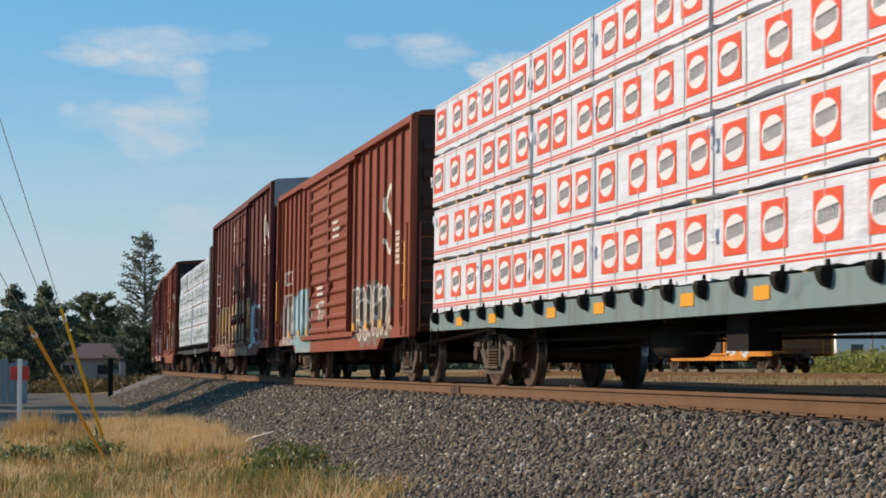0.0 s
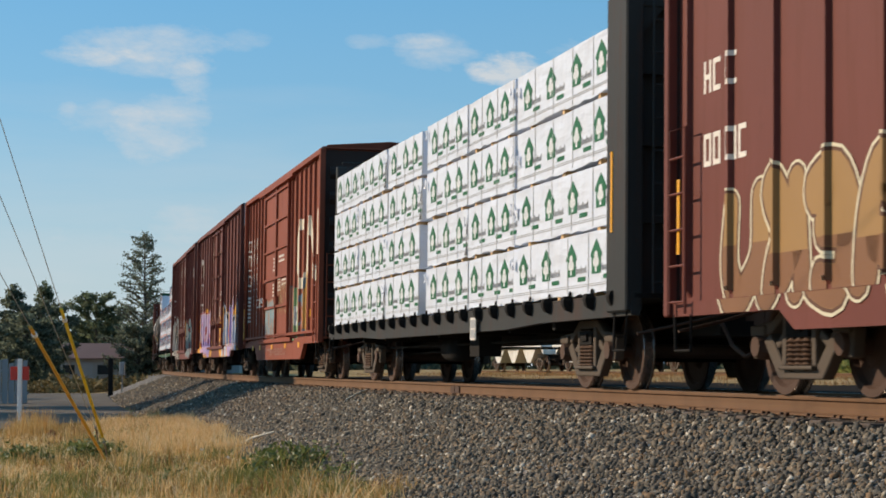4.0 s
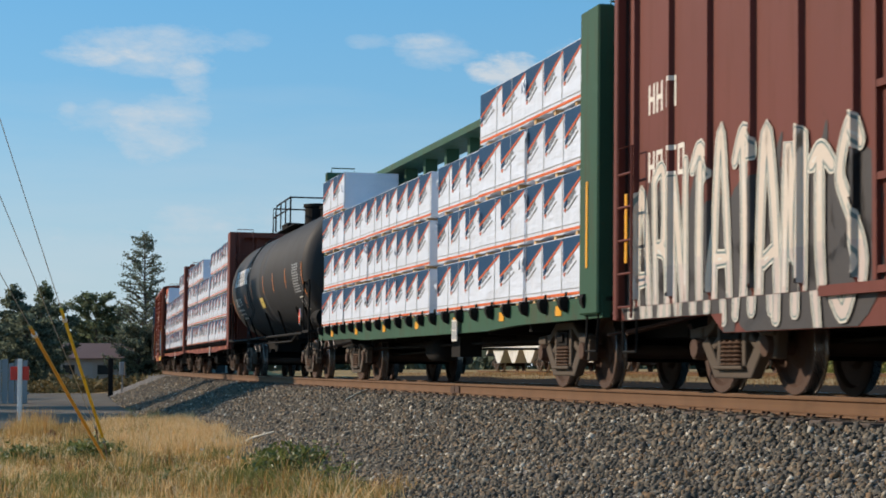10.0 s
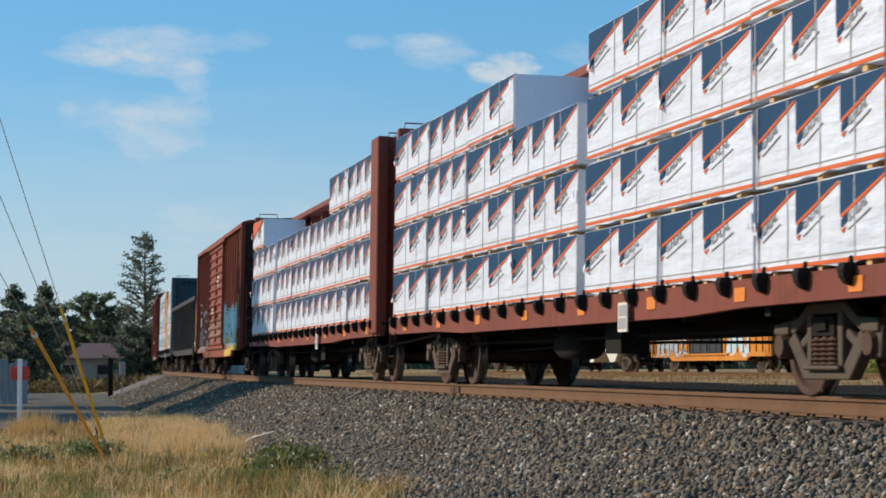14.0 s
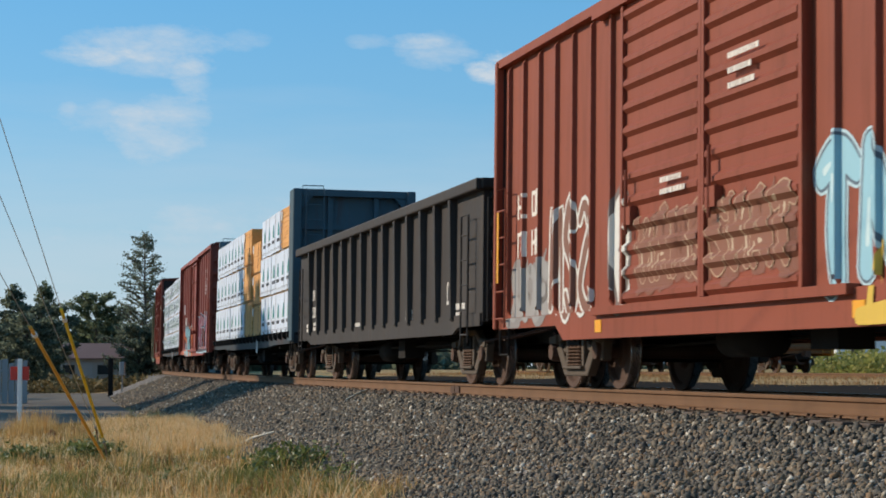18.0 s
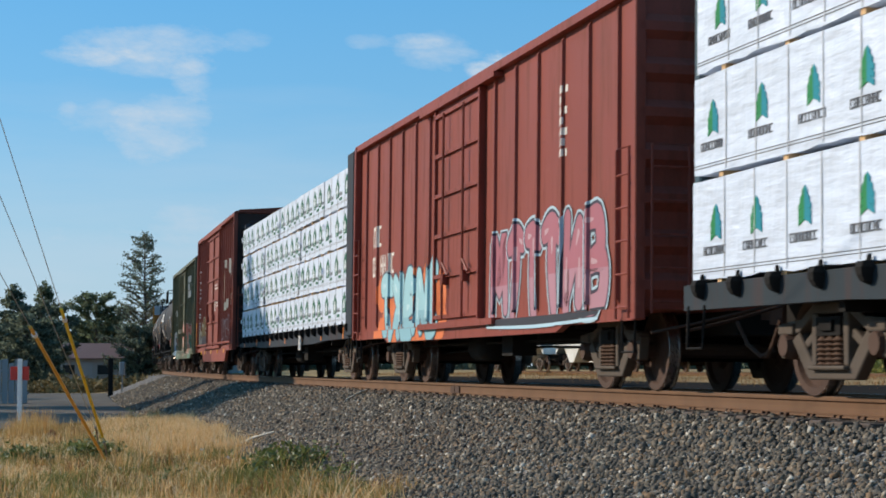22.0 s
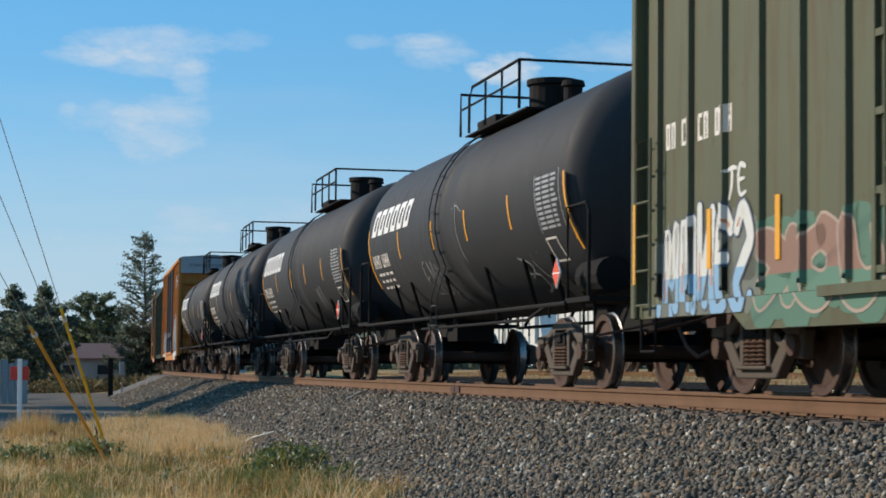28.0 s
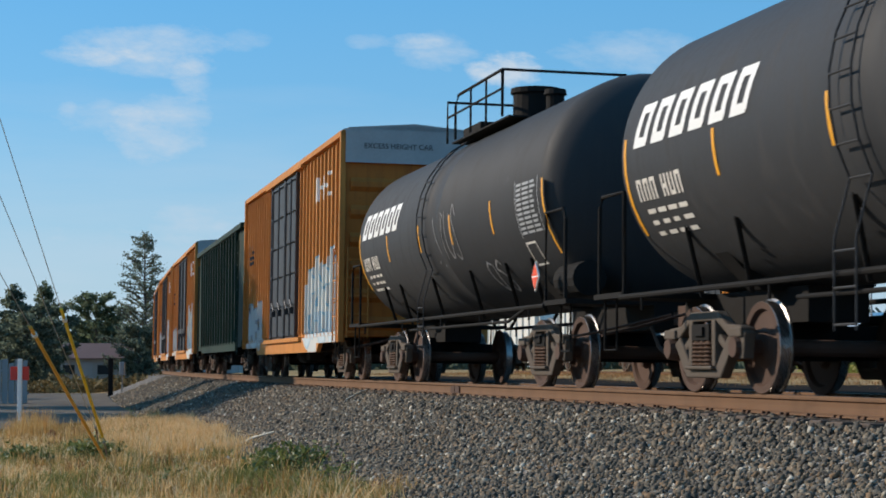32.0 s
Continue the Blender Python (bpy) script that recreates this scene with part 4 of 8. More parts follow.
def coupler(car, x, d):
    """Coupler, its yoke and the brake hose at the end x; d is +1 or -1 along the car."""
    bm = boxes([(min(x, x + d * 0.45), max(x, x + d * 0.45), -0.08, 0.08, 0.78, 0.94), (min(x + d * 0.4, x + d * 0.68), max(x + d * 0.4, x + d * 0.68), -0.15, 0.12, 0.72, 1.0)])
    tube(bm, [(x, -0.35, 0.75), (x + d * 0.25, -0.33, 0.5), (x + d * 0.5, -0.28, 0.38), (x + d * 0.62, -0.2, 0.45)], 0.025, 6)
    tube(bm, [(x + d * 0.05, -1.35, 0.62), (x + d * 0.12, -0.9, 0.72), (x + d * 0.3, -0.2, 0.9)], 0.018, 6)
    part("coupler", bm, RUSTY, car)


RUNGS = {}


def ladder(car, x, y, z0, z1, wide=0.42, axis="x", mat=None, name="ladder"):
    """Two stiles and rungs, on a side (axis x) or on an end (axis y)."""
    bm = bmesh.new()
    def put(u, o, z):
        return (x + u, y + o, z) if axis == "x" else (x + o, y + u, z)
    tube(bm, [put(-wide / 2, 0, z0), put(-wide / 2, 0, z1), put(wide / 2, 0, z1), put(wide / 2, 0, z0)], 0.017, 6)
    ob = part(name, bm, mat or DARK, car)
    k = 0
    key = (axis, wide, (mat or DARK).name)
    if key not in RUNGS:
        bm = bmesh.new()
        tube(bm, [(-wide / 2, 0, 0), (wide / 2, 0, 0)] if axis == "x" else [(0, -wide / 2, 0), (0, wide / 2, 0)], 0.013, 6)
        me = bpy.data.meshes.new("rung")
        bm.to_mesh(me)
        bm.free()
        me.materials.append(mat or DARK)
        RUNGS[key] = me
    while z0 + 0.12 + k * 0.36 < z1 - 0.05:
        part("rung", RUNGS[key], None, ob, at=pose(x, y, z0 + 0.12 + k * 0.36))
        k += 1
    return ob


def underframe(car, L, mat, z=1.0, deep=0.42):
    """Centre sill, cross-bearers, air tank and brake rods under the floor."""
    h = L / 2
    part("centre_sill", boxes([(-h, h, -0.33, 0.33, 0.62, z)]), DARK, car)
    for k in range(-3, 4):
        x = k * L / 9
        part("cross_bearer", boxes([(x - 0.06, x + 0.06, -1.3, 1.3, 0.72, z)]), DARK, car)
    bm = bmesh.new()
    lathe(bm, [(-0.55, 0.05), (-0.52, 0.19), (0.52, 0.19), (0.55, 0.05)], (-0.9, -0.75, 0.55), "x", 14)
    part("air_tank", bm, DARK, car, smooth=True)
    bm = bmesh.new()
    tube(bm, [(-L * 0.32, -0.5, 0.5), (-1.5, -0.6, 0.55), (2.0, -0.6, 0.55), (L * 0.32, -0.5, 0.5)], 0.02, 6)
    tube(bm, [(-L * 0.40, -0.9, 0.62), (L * 0.40, -0.9, 0.62)], 0.022, 6)
    part("brake_rod", bm, DARK, car)
    bm = boxes([(1.2, 1.75, -1.1, -0.75, 0.42, 0.85)])
    part("brake_valve", bm, DARK, car)


RIBS = {}


RW = 0.046            # half the foot of a side rib


def drape(bm, ribs, deep, *more):
    """Lays a flat sheet of paint (x, z) over the wall plates and ribs of the near side."""
    def level(x):
        for r in ribs:
            d = abs(x - r)
            if d < RW + 0.0001:
                f = max(0.0, min(1.0, (RW - d) / (RW * 0.4)))
                return -SIDE - 0.004 - f * (deep + 0.001)
        return -SIDE - 0.004
    xs = [v.co.x for v in bm.verts]
    for r in ribs:
        for d in (-RW, -RW * 0.6, RW * 0.6, RW):
            if min(xs) < r + d < max(xs):
                bmesh.ops.bisect_plane(bm, geom=bm.verts[:] + bm.edges[:] + bm.faces[:], plane_co=(r + d, 0, 0), plane_no=(1, 0, 0))
    for v in bm.verts:
        v.co.y = level(v.co.x)


def clip(poly, axis, limit, keep_above):
    """Cuts a convex polygon in x and z by a line across one axis."""
    out = []
    for i, p in enumerate(poly):
        q = poly[(i + 1) % len(poly)]
        a, b = (p[axis] - limit, q[axis] - limit) if keep_above else (limit - p[axis], limit - q[axis])
        if a >= 0:
            out.append(p)
        if (a > 0 > b) or (a < 0 < b):
            f = a / (a - b)
            out.append((p[0] + (q[0] - p[0]) * f, p[1] + (q[1] - p[1]) * f))
    return out


def smooth(pts, n=5):
    """Points along a soft curve through the given ones."""
    p = [pts[0]] + list(pts) + [pts[-1]]
    out = []
    for k in range(1, len(p) - 2):
        for i in range(n):
            t = i / n
            out.append(tuple(0.5 * (2 * p[k][a] + (p[k + 1][a] - p[k - 1][a]) * t + (2 * p[k - 1][a] - 5 * p[k][a] + 4 * p[k + 1][a] - p[k + 2][a]) * t * t + (3 * p[k][a] - p[k - 1][a] - 3 * p[k + 1][a] + p[k + 2][a]) * t ** 3) for a in (0, 1)))
    return out + [tuple(pts[-1])]


def brushed(pts, w0, w1, grow=0.0, fine=5):
    """A soft stroke of paint as convex pieces: it swells in its middle and ends round."""
    line = [Vector(p) for p in (smooth(pts, fine) if len(pts) > 2 else pts)]
    m = len(line) - 1
    rims, out = [], []
    for i, p in enumerate(line):
        d = (line[min(i + 1, m)] - line[max(i - 1, 0)])
        d = d.normalized() if d.length > 1e-6 else Vector((1, 0))
        f = i / m
        w = (w0 + (w1 - w0) * f) / 2 * (0.86 + 0.28 * math.sin(f * math.pi)) + grow
        nrm = Vector((-d.y, d.x)) * w
        rims.append((p + nrm, p - nrm, d, w))
    for a, c in zip(rims, rims[1:]):
        out.append([tuple(v) for v in (a[0], a[1], c[1], c[0])])
    for (l, r, d, w), sign in ((rims[0], -1), (rims[-1], 1)):
        mid = (l + r) / 2
        u = (l - r) / 2
        out.append([tuple(mid + u * math.cos(a) + d * (sign * w * 0.8 * math.sin(a))) for a in (0, 0.6, 1.2, math.pi / 2, 1.94, 2.54, math.pi)])
    return out


# soft letter-like forms, each of a few strokes in a unit square
FORMS = (((((0.03, 0.0), (0.2, 0.65), (0.5, 1.06), (0.8, 0.65), (0.97, 0.0))), ((0.25, 0.34), (0.75, 0.38))),
         (((0.14, 0.0), (0.1, 1.0)), ((0.12, 1.0), (0.75, 0.98), (0.78, 0.62), (0.22, 0.52)), ((0.22, 0.5), (0.95, 0.44), (0.85, 0.03), (0.12, 0.0))),
         (((0.92, 0.92), (0.35, 1.04), (0.08, 0.5), (0.3, 0.0), (0.95, 0.06)), ((0.15, 0.5), (0.72, 0.55))),
         (((0.92, 0.88), (0.5, 1.06), (0.1, 0.78), (0.5, 0.52), (0.9, 0.24), (0.5, -0.04), (0.06, 0.12)),),
         (((0.08, 0.0), (0.14, 1.02)), ((0.14, 0.98), (0.45, 0.55), (0.85, 0.02)), ((0.86, 0.0), (0.92, 1.06))),
         (((0.08, 1.04), (0.1, 0.28), (0.5, -0.03), (0.88, 0.26), (0.92, 1.0)),),
         (((0.02, 0.93), (0.5, 1.03), (0.98, 0.9)), ((0.5, 1.0), (0.44, 0.45), (0.6, -0.05))),
         (((0.12, 0.0), (0.16, 1.06)), ((0.92, 1.02), (0.55, 0.75), (0.28, 0.52)), ((0.3, 0.54), (0.65, 0.3), (0.98, -0.04))),
         (((0.5, 1.03), (0.1, 0.75), (0.12, 0.25), (0.5, -0.03), (0.9, 0.25), (0.9, 0.75), (0.5, 1.03)),),
         (((0.03, 0.0), (0.1, 0.96), (0.3, 0.86), (0.5, 0.3), (0.7, 0.86), (0.9, 0.98), (0.97, 0.0)),))
SPRAYS = {}


def spray(color):
    key = tuple(round(c, 3) for c in color)
    if key not in SPRAYS:
        SPRAYS[key] = plain("sprayed_paint", color, 0.55, 0, 9, 0.16, 0.05, 0.3)
    return SPRAYS[key]


def paint_zones(car):
    """The parts of a car's near side on which paint can lie: x range, z range, and how far out their four corners stand."""
    ribs, deep, doors, floor, low, L, eave, corrugated = RIBS[car]
    zones, h = [], L / 2
    spans = sorted([(r - RW, r + RW, "rib", r) for r in ribs] + [(a + 0.02, b - 0.02, "door", 0) for a, b in doors])
    edge = -h + 0.16
    for a, b, what, r in spans:
        if a > edge:
            zones.append((edge, a, floor + 0.03, eave - 0.1, SIDE, SIDE, 0, 0))
        if what == "rib":
            zones += [(a, r - RW * 0.6, floor + 0.10, eave - 0.2, SIDE, SIDE + deep, 0, 0), (r - RW * 0.6, r + RW * 0.6, floor + 0.14, eave - 0.2, SIDE + deep, SIDE + deep, 0, 0), (r + RW * 0.6, b, floor + 0.10, eave - 0.2, SIDE + deep, SIDE, 0, 0)]
        elif corrugated:
            d, z = SIDE + 0.055, floor + 0.06
            for i in range(13):
                c = floor + 0.14 + i * (eave - floor - 0.42) / 12
                for z0, z1, y0, y1 in ((z, c - 0.075, 0, 0), (c - 0.075, c - 0.025, 0, 0.053), (c - 0.025, c + 0.025, 0.053, 0.053), (c + 0.025, c + 0.075, 0.053, 0)):
                    if z1 > z0:
                        zones.append((a + 0.08, b - 0.08, z0, z1, d, d, y0, y1))
                z = c + 0.075
        else:
            zones.append((a, b, floor + 0.06, eave - 0.2, SIDE + 0.055, SIDE + 0.055, 0, 0))
        edge = b
    zones.append((edge, h - 0.16, floor + 0.03, eave - 0.1, SIDE, SIDE, 0, 0))
    return zones + [(-L * 0.31, L * 0.31, low + 0.005, floor + 0.018, 1.47, 1.47, 0, 0), (-h + 0.12, -L * 0.31, floor - 0.115, floor + 0.018, 1.47, 1.47, 0, 0), (L * 0.31, h - 0.12, floor - 0.115, floor + 0.018, 1.47, 1.47, 0, 0)]


def sprayed(car, label, layers):
    """Layers of paint (depth, colour, convex outline in x and z) laid over the plates, ribs, doors and sill."""
    zones = paint_zones(car)
    verts, faces, slots, colours = [], [], [], []
    for depth, colour, poly in layers:
        if colour not in colours:
            colours.append(colour)
        u0, u1 = min(p[0] for p in poly), max(p[0] for p in poly)
        v0, v1 = min(p[1] for p in poly), max(p[1] for p in poly)
        for a, b, c, d, ya, yb, yc, yd in zones:
            if u1 < a or u0 > b or v1 < c or v0 > d:
                continue
            cut = poly
            for axis, limit, above in ((0, a, True), (0, b, False), (1, c, True), (1, d, False)):
                if cut:
                    cut = clip(cut, axis, limit, above)
            if len(cut) > 2:
                faces.append(tuple(range(len(verts), len(verts) + len(cut))))
                verts += [(x, -(ya + (yb - ya) * (x - a) / (b - a)) - (yc + (yd - yc) * (z - c) / (d - c)) - 0.0045 - depth, z) for x, z in cut]
                slots.append(colours.index(colour))
    me = bpy.data.meshes.new("graffiti")
    me.from_pydata(verts, [], faces)
    for c in colours:
        me.materials.append(spray(c))
    me.polygons.foreach_set("material_index", slots)
    return tagged(part("graffiti", me, None, car), label, kind="stuff")


def graffiti(car, x0, x1, z0, z1, label, fill, line=None, halo=None, second=None, cloud=None, shine=None, seed=1, fat=0.3, letters=None, rise=0.0, tilt=0.0, edge=0.045, split=0.45, wide_cloud=0.0, extra=()):
    """Sprayed letter forms on the near side, one over the next; extra holds single strokes (colour, points, width, width)."""
    rng = random.Random(seed)
    H = z1 - z0
    n = max(2, round((x1 - x0) / (H * 0.62))) if letters is None else letters
    step = (x1 - x0) / max(1, n)
    inset = min(0.3 * H, fat * step * 0.5 + edge)
    layers, depth = [], 0.0
    if cloud:
        c0, c1 = x0 - wide_cloud, x1 + wide_cloud
        m = max(4, int((c1 - c0) / 0.32))
        for k in range(m):
            cx, r = c0 + (c1 - c0) * (k + 0.5) / m, H * rng.uniform(0.22, 0.34)
            depth += 0.00003
            for cz in (z0 + H * rng.uniform(0.10, 0.35), z0 + H * rng.uniform(0.45, 0.80)):
                layers.append((depth, cloud, [(cx + r * 1.2 * math.cos(a * math.tau / 14) * rng.uniform(0.9, 1.1), cz + r * math.sin(a * math.tau / 14) * rng.uniform(0.9, 1.1)) for a in range(14)]))
            if rng.random() < 0.7:
                top = z1 + H * rng.uniform(-0.12, 0.16)
                layers += [(depth, cloud, q) for q in brushed([(cx - 0.05, z0 + H * 0.6), (cx + rng.uniform(-0.08, 0.02), (z0 + H * 0.6 + top) / 2), (cx + rng.uniform(-0.02, 0.12), top)], H * 0.24, H * 0.03)]
    depth = 0.0015
    for k in range(n):
        up = H * (rise * rng.uniform(0, 1) + tilt * k / max(1, n - 1))
        lean, w = rng.uniform(-0.10, 0.14), step * rng.uniform(0.96, 1.12)
        lx = x0 + (k + 0.5) * step - w / 2
        mirror = rng.random() < 0.3
        strokes = []
        for path in rng.choice(FORMS):
            pts = []
            for a, b in path:
                a = (1 - a if mirror else a) + rng.uniform(-0.05, 0.05)
                b += rng.uniform(-0.05, 0.05)
                pts.append((lx + w * (0.10 + 0.80 * a + lean * (b - 0.5)), z0 + inset + b * (H - 2 * inset) + up * max(0.2, b)))
            strokes.append((pts, fat * step * rng.uniform(0.85, 1.3), fat * step * rng.uniform(0.7, 1.15)))
        for colour, grow in ((halo, edge * 1.9), (line, edge), (fill, 0.0)):
            if not colour:
                continue
            depth += 0.0004
            for q, (pts, w0, w1) in enumerate(strokes):
                layers += [(depth + 0.00004 * q, colour, piece) for piece in brushed(pts, w0, w1, grow)]
        if second:
            depth += 0.0004
            cutz = z0 + H * split + rng.uniform(-0.06, 0.06) * H
            for pts, w0, w1 in strokes:
                for piece in brushed(pts, w0, w1, -0.004):
                    low = clip(piece, 1, cutz, False)
                    if len(low) > 2:
                        layers.append((depth, second, low))
        if shine:
            depth += 0.0004
            for pts, w0, w1 in strokes:
                a, b = pts[0], pts[1]
                layers += [(depth, shine, q) for q in brushed([(a[0] * 0.8 + b[0] * 0.2, a[1] * 0.8 + b[1] * 0.2), (a[0] * 0.45 + b[0] * 0.55, a[1] * 0.45 + b[1] * 0.55)], w0 * 0.30, w0 * 0.16)]
    for colour, pts, w0, w1 in extra:
        depth += 0.0004
        layers += [(depth, colour, q) for q in brushed(pts, w0, w1)]
    return sprayed(car, label, layers)


def edged(colour, pts, w0, w1, line=(0.05, 0.05, 0.07), rim=(0.62, 0.62, 0.60)):
    """One wide stroke with a dark line and a pale rim round it."""
    return [(rim, pts, w0 + 0.15, w1 + 0.15), (line, pts, w0 + 0.08, w1 + 0.08), (colour, pts, w0, w1)]


def big_letters(x, z, groups, size, rng, wide=0.58):
    """Bars that stand for large stencilled characters, in groups."""
    out = []
    for count in groups:
        for _ in range(count):
            w, t = size * wide, size * 0.16
            out.append((x, x + t, z - size, z))
            out += rng.choice(([(x + w - t, x + w, z - size, z), (x + t, x + w - t, z - t, z)], [(x + t, x + w, z - t, z), (x + t, x + w, z - size, z - size + t)], [(x + w - t, x + w, z - size, z), (x + t, x + w - t, z - size * 0.58, z - size * 0.42)], [(x + w - t, x + w, z - size, z), (x + t, x + w - t, z - size, z - size + t), (x + t, x + w - t, z - t, z)]))
            x += w + size * 0.14
        x += size * 0.5
    return out


def marks(car, items, mat, y=None, name="stencil", label=""):
    """Flat painted bars (x0, x1, z0, z1) on the plane y, 3 mm proud."""
    ribs = RIBS.get(car)
    bm = bmesh.new()
    for x0, x1, z0, z1 in items:
        if ribs and y is None:
            bm.faces.new([bm.verts.new((px, 0, pz)) for px, pz in ((x0, z0), (x1, z0), (x1, z1), (x0, z1))])
        else:
            box(bm, x0, x1, y - 0.003, y + 0.003, z0, z1)
    if ribs and y is None:
        drape(bm, *ribs)
    ob = part(name, bm, mat, car, label)
    return tagged(ob, kind="stuff") if len(items) > 1 else ob


def text_rows(x, z, wide, rows, size, rng, gap=0.45):
    """Bars that stand for rows of small unreadable writing."""
    out = []
    for r in range(rows):
        u = 0.0
        while u < wide * rng.uniform(0.65, 1.0):
            w = rng.uniform(0.5, 1.6) * size
            out.append((x + u, min(x + u + w, x + wide), z - r * size * (1 + gap) - size, z - r * size * (1 + gap)))
            u += w + size * 0.35
    return out


def ribbon(bm, pts, width):
    """A flat painted stroke along points in x and z."""
    pts = [Vector((p[0], p[1])) for p in pts]
    rings = []
    for i, p in enumerate(pts):
        d0 = (p - pts[max(i - 1, 0)]).normalized() if i else (pts[1] - p).normalized()
        d1 = (pts[min(i + 1, len(pts) - 1)] - p).normalized() if i < len(pts) - 1 else d0
        m = (d0 + d1).normalized() if (d0 + d1).length > 0.05 else d0
        n = Vector((-m.y, m.x)) * width / 2 / max(0.55, m.dot(d0))
        rings.append([bm.verts.new((q.x, 0, q.y)) for q in (p + n, p - n)])
    for a, c in zip(rings, rings[1:]):
        bm.faces.new((a[0], a[1], c[1], c[0]))


SIDE = 1.40           # the wall plates of a boxcar; its ribs stand 5 cm proud


def boxcar(name_label, L, eave, paint, ribs, doors, floor=0.88, sill="straight", roof_mat=None, end_mat=None, end_band=None, rib_deep=0.055, corrugated=False, door_mat=None, low=0.58, door_bars=True, seed=1, dark_ends=True):
    """A ribbed steel boxcar; doors is a list of (x0, x1)."""
    rng = random.Random(seed)
    h = L / 2
    car = empty("boxcar", name_label, "boxcar", "cars of the freight train")
    RIBS[car] = (ribs, rib_deep, doors, floor, low, L, eave, corrugated)
    # shell with real wall thickness left closed: sides, ends, floor
    bm = bmesh.new()
    lengthways(bm, [(-SIDE, floor), (-SIDE, eave), (SIDE, eave), (SIDE, floor)], -h + 0.12, h - 0.12)
    part("body", bm, paint, car)
    for s in (-1, 1):
        # end walls with pressed horizontal ridges
        bm = boxes([(s * (h - 0.12) - 0.03, s * (h - 0.12) + 0.03, -SIDE - 0.03, SIDE + 0.03, floor, eave - 0.02)])
        wall = part("end_wall", bm, end_mat or paint, car)
        k = 7
        for i in range(k):
            z = floor + 0.25 + i * (eave - floor - 0.75) / (k - 1)
            bm = bmesh.new()
            wide = SIDE - 0.1 if dark_ends else SIDE + 0.07
            prism(bm, [(s * (h - 0.10), z - 0.15), (s * (h - 0.02), z - 0.05), (s * (h - 0.02), z + 0.05), (s * (h - 0.10), z + 0.15)], -wide, wide)
            part("ridge", bm, end_mat or paint, wall)
        # corner posts
        for y in (-1, 1):
            part("corner_post", soft_box(s * h - 0.14 if s > 0 else s * h + 0.02, s * h - 0.02 if s > 0 else s * h + 0.14, y * 1.45 - 0.075, y * 1.45 + 0.045, floor - 0.12, eave, 0.012, 1) if y < 0 else soft_box(s * h - 0.14 if s > 0 else s * h + 0.02, s * h - 0.02 if s > 0 else s * h + 0.14, 1.405, 1.525, floor - 0.12, eave, 0.012, 1), paint, car)
        if end_band:
            part("end_panel", boxes([(s * h - 0.02 if s > 0 else s * h - 0.0, s * h + 0.0 if s > 0 else s * h + 0.02, -SIDE - 0.02, SIDE + 0.02, eave - 0.62, eave + 0.05)]), end_band, car, "grey painted top panel of the end")
        coupler(car, s * (h - 0.05), s)
    # roof: low pitch with raised seams, on plates along both eaves
    bm = bmesh.new()
    lengthways(bm, [(-1.50, eave + 0.01), (-1.46, eave + 0.05), (0, eave + 0.17), (1.46, eave + 0.05), (1.50, eave + 0.01)], -h + 0.03, h - 0.03)
    part("roof", bm, roof_mat or paint, car)
    bm = bmesh.new()
    k = int(L / 0.95)
    for i in range(k + 1):
        x = -h + 0.06 + i * (L - 0.12) / k
        lengthways(bm, [(-1.40, eave + 0.04), (-1.36, eave + 0.085), (0, eave + 0.195), (1.36, eave + 0.085), (1.40, eave + 0.04)], x - 0.03, x + 0.03)
    tagged(part("roof_seam", bm, roof_mat or paint, car), kind="stuff")
    for y in (-1, 1):
        a, c = sorted((y * 1.40, y * 1.505))
        part("top_plate", boxes([(-h + 0.02, h - 0.02, a, c, eave - 0.09, eave + 0.02)]), paint, car)
        # sill
        a, c = sorted((y * 1.38, y * 1.47))
        bm = bmesh.new()
        if sill == "fish":
            prism(bm, [(-h + 0.1, floor + 0.02), (-h + 0.1, floor - 0.14), (-L * 0.27, floor - 0.14), (-L * 0.21, low), (L * 0.21, low), (L * 0.27, floor - 0.14), (h - 0.1, floor - 0.14), (h - 0.1, floor + 0.02)], a, c)
        elif sill == "deep":
            prism(bm, [(-h + 0.1, floor + 0.02), (-h + 0.1, floor - 0.12), (-h + 2.4, floor - 0.12), (-h + 2.9, low), (h - 2.9, low), (h - 2.4, floor - 0.12), (h - 0.1, floor - 0.12), (h - 0.1, floor + 0.02)], a, c)
        else:
            prism(bm, [(-h + 0.1, floor + 0.02), (-h + 0.1, floor - 0.12), (-L * 0.33, floor - 0.12), (-L * 0.31, low), (L * 0.31, low), (L * 0.33, floor - 0.12), (h - 0.1, floor - 0.12), (h - 0.1, floor + 0.02)], a, c)
        part("side_sill", bm, paint, car)
        # ribs
        for x in ribs:
            d = y * (SIDE + rib_deep)
            bm = bmesh.new()
            w = RW
            lengthways_rib = [(x - w, floor + 0.06), (x + w, floor + 0.06), (x + w, eave - 0.09), (x - w, eave - 0.09)]
            a0, a1 = y * (SIDE - 0.004), d
            vs = [bm.verts.new((px, a0, pz)) for px, pz in lengthways_rib] + [bm.verts.new((x - w * 0.6 if px < x else x + w * 0.6, a1, pz + (0.08 if pz < 2 else -0.08))) for px, pz in lengthways_rib]
            for q in ((0, 1, 2, 3), (4, 5, 6, 7), (0, 1, 5, 4), (1, 2, 6, 5), (2, 3, 7, 6), (3, 0, 4, 7)):
                bm.faces.new([vs[i] for i in q])
            part("rib", bm, paint, car)
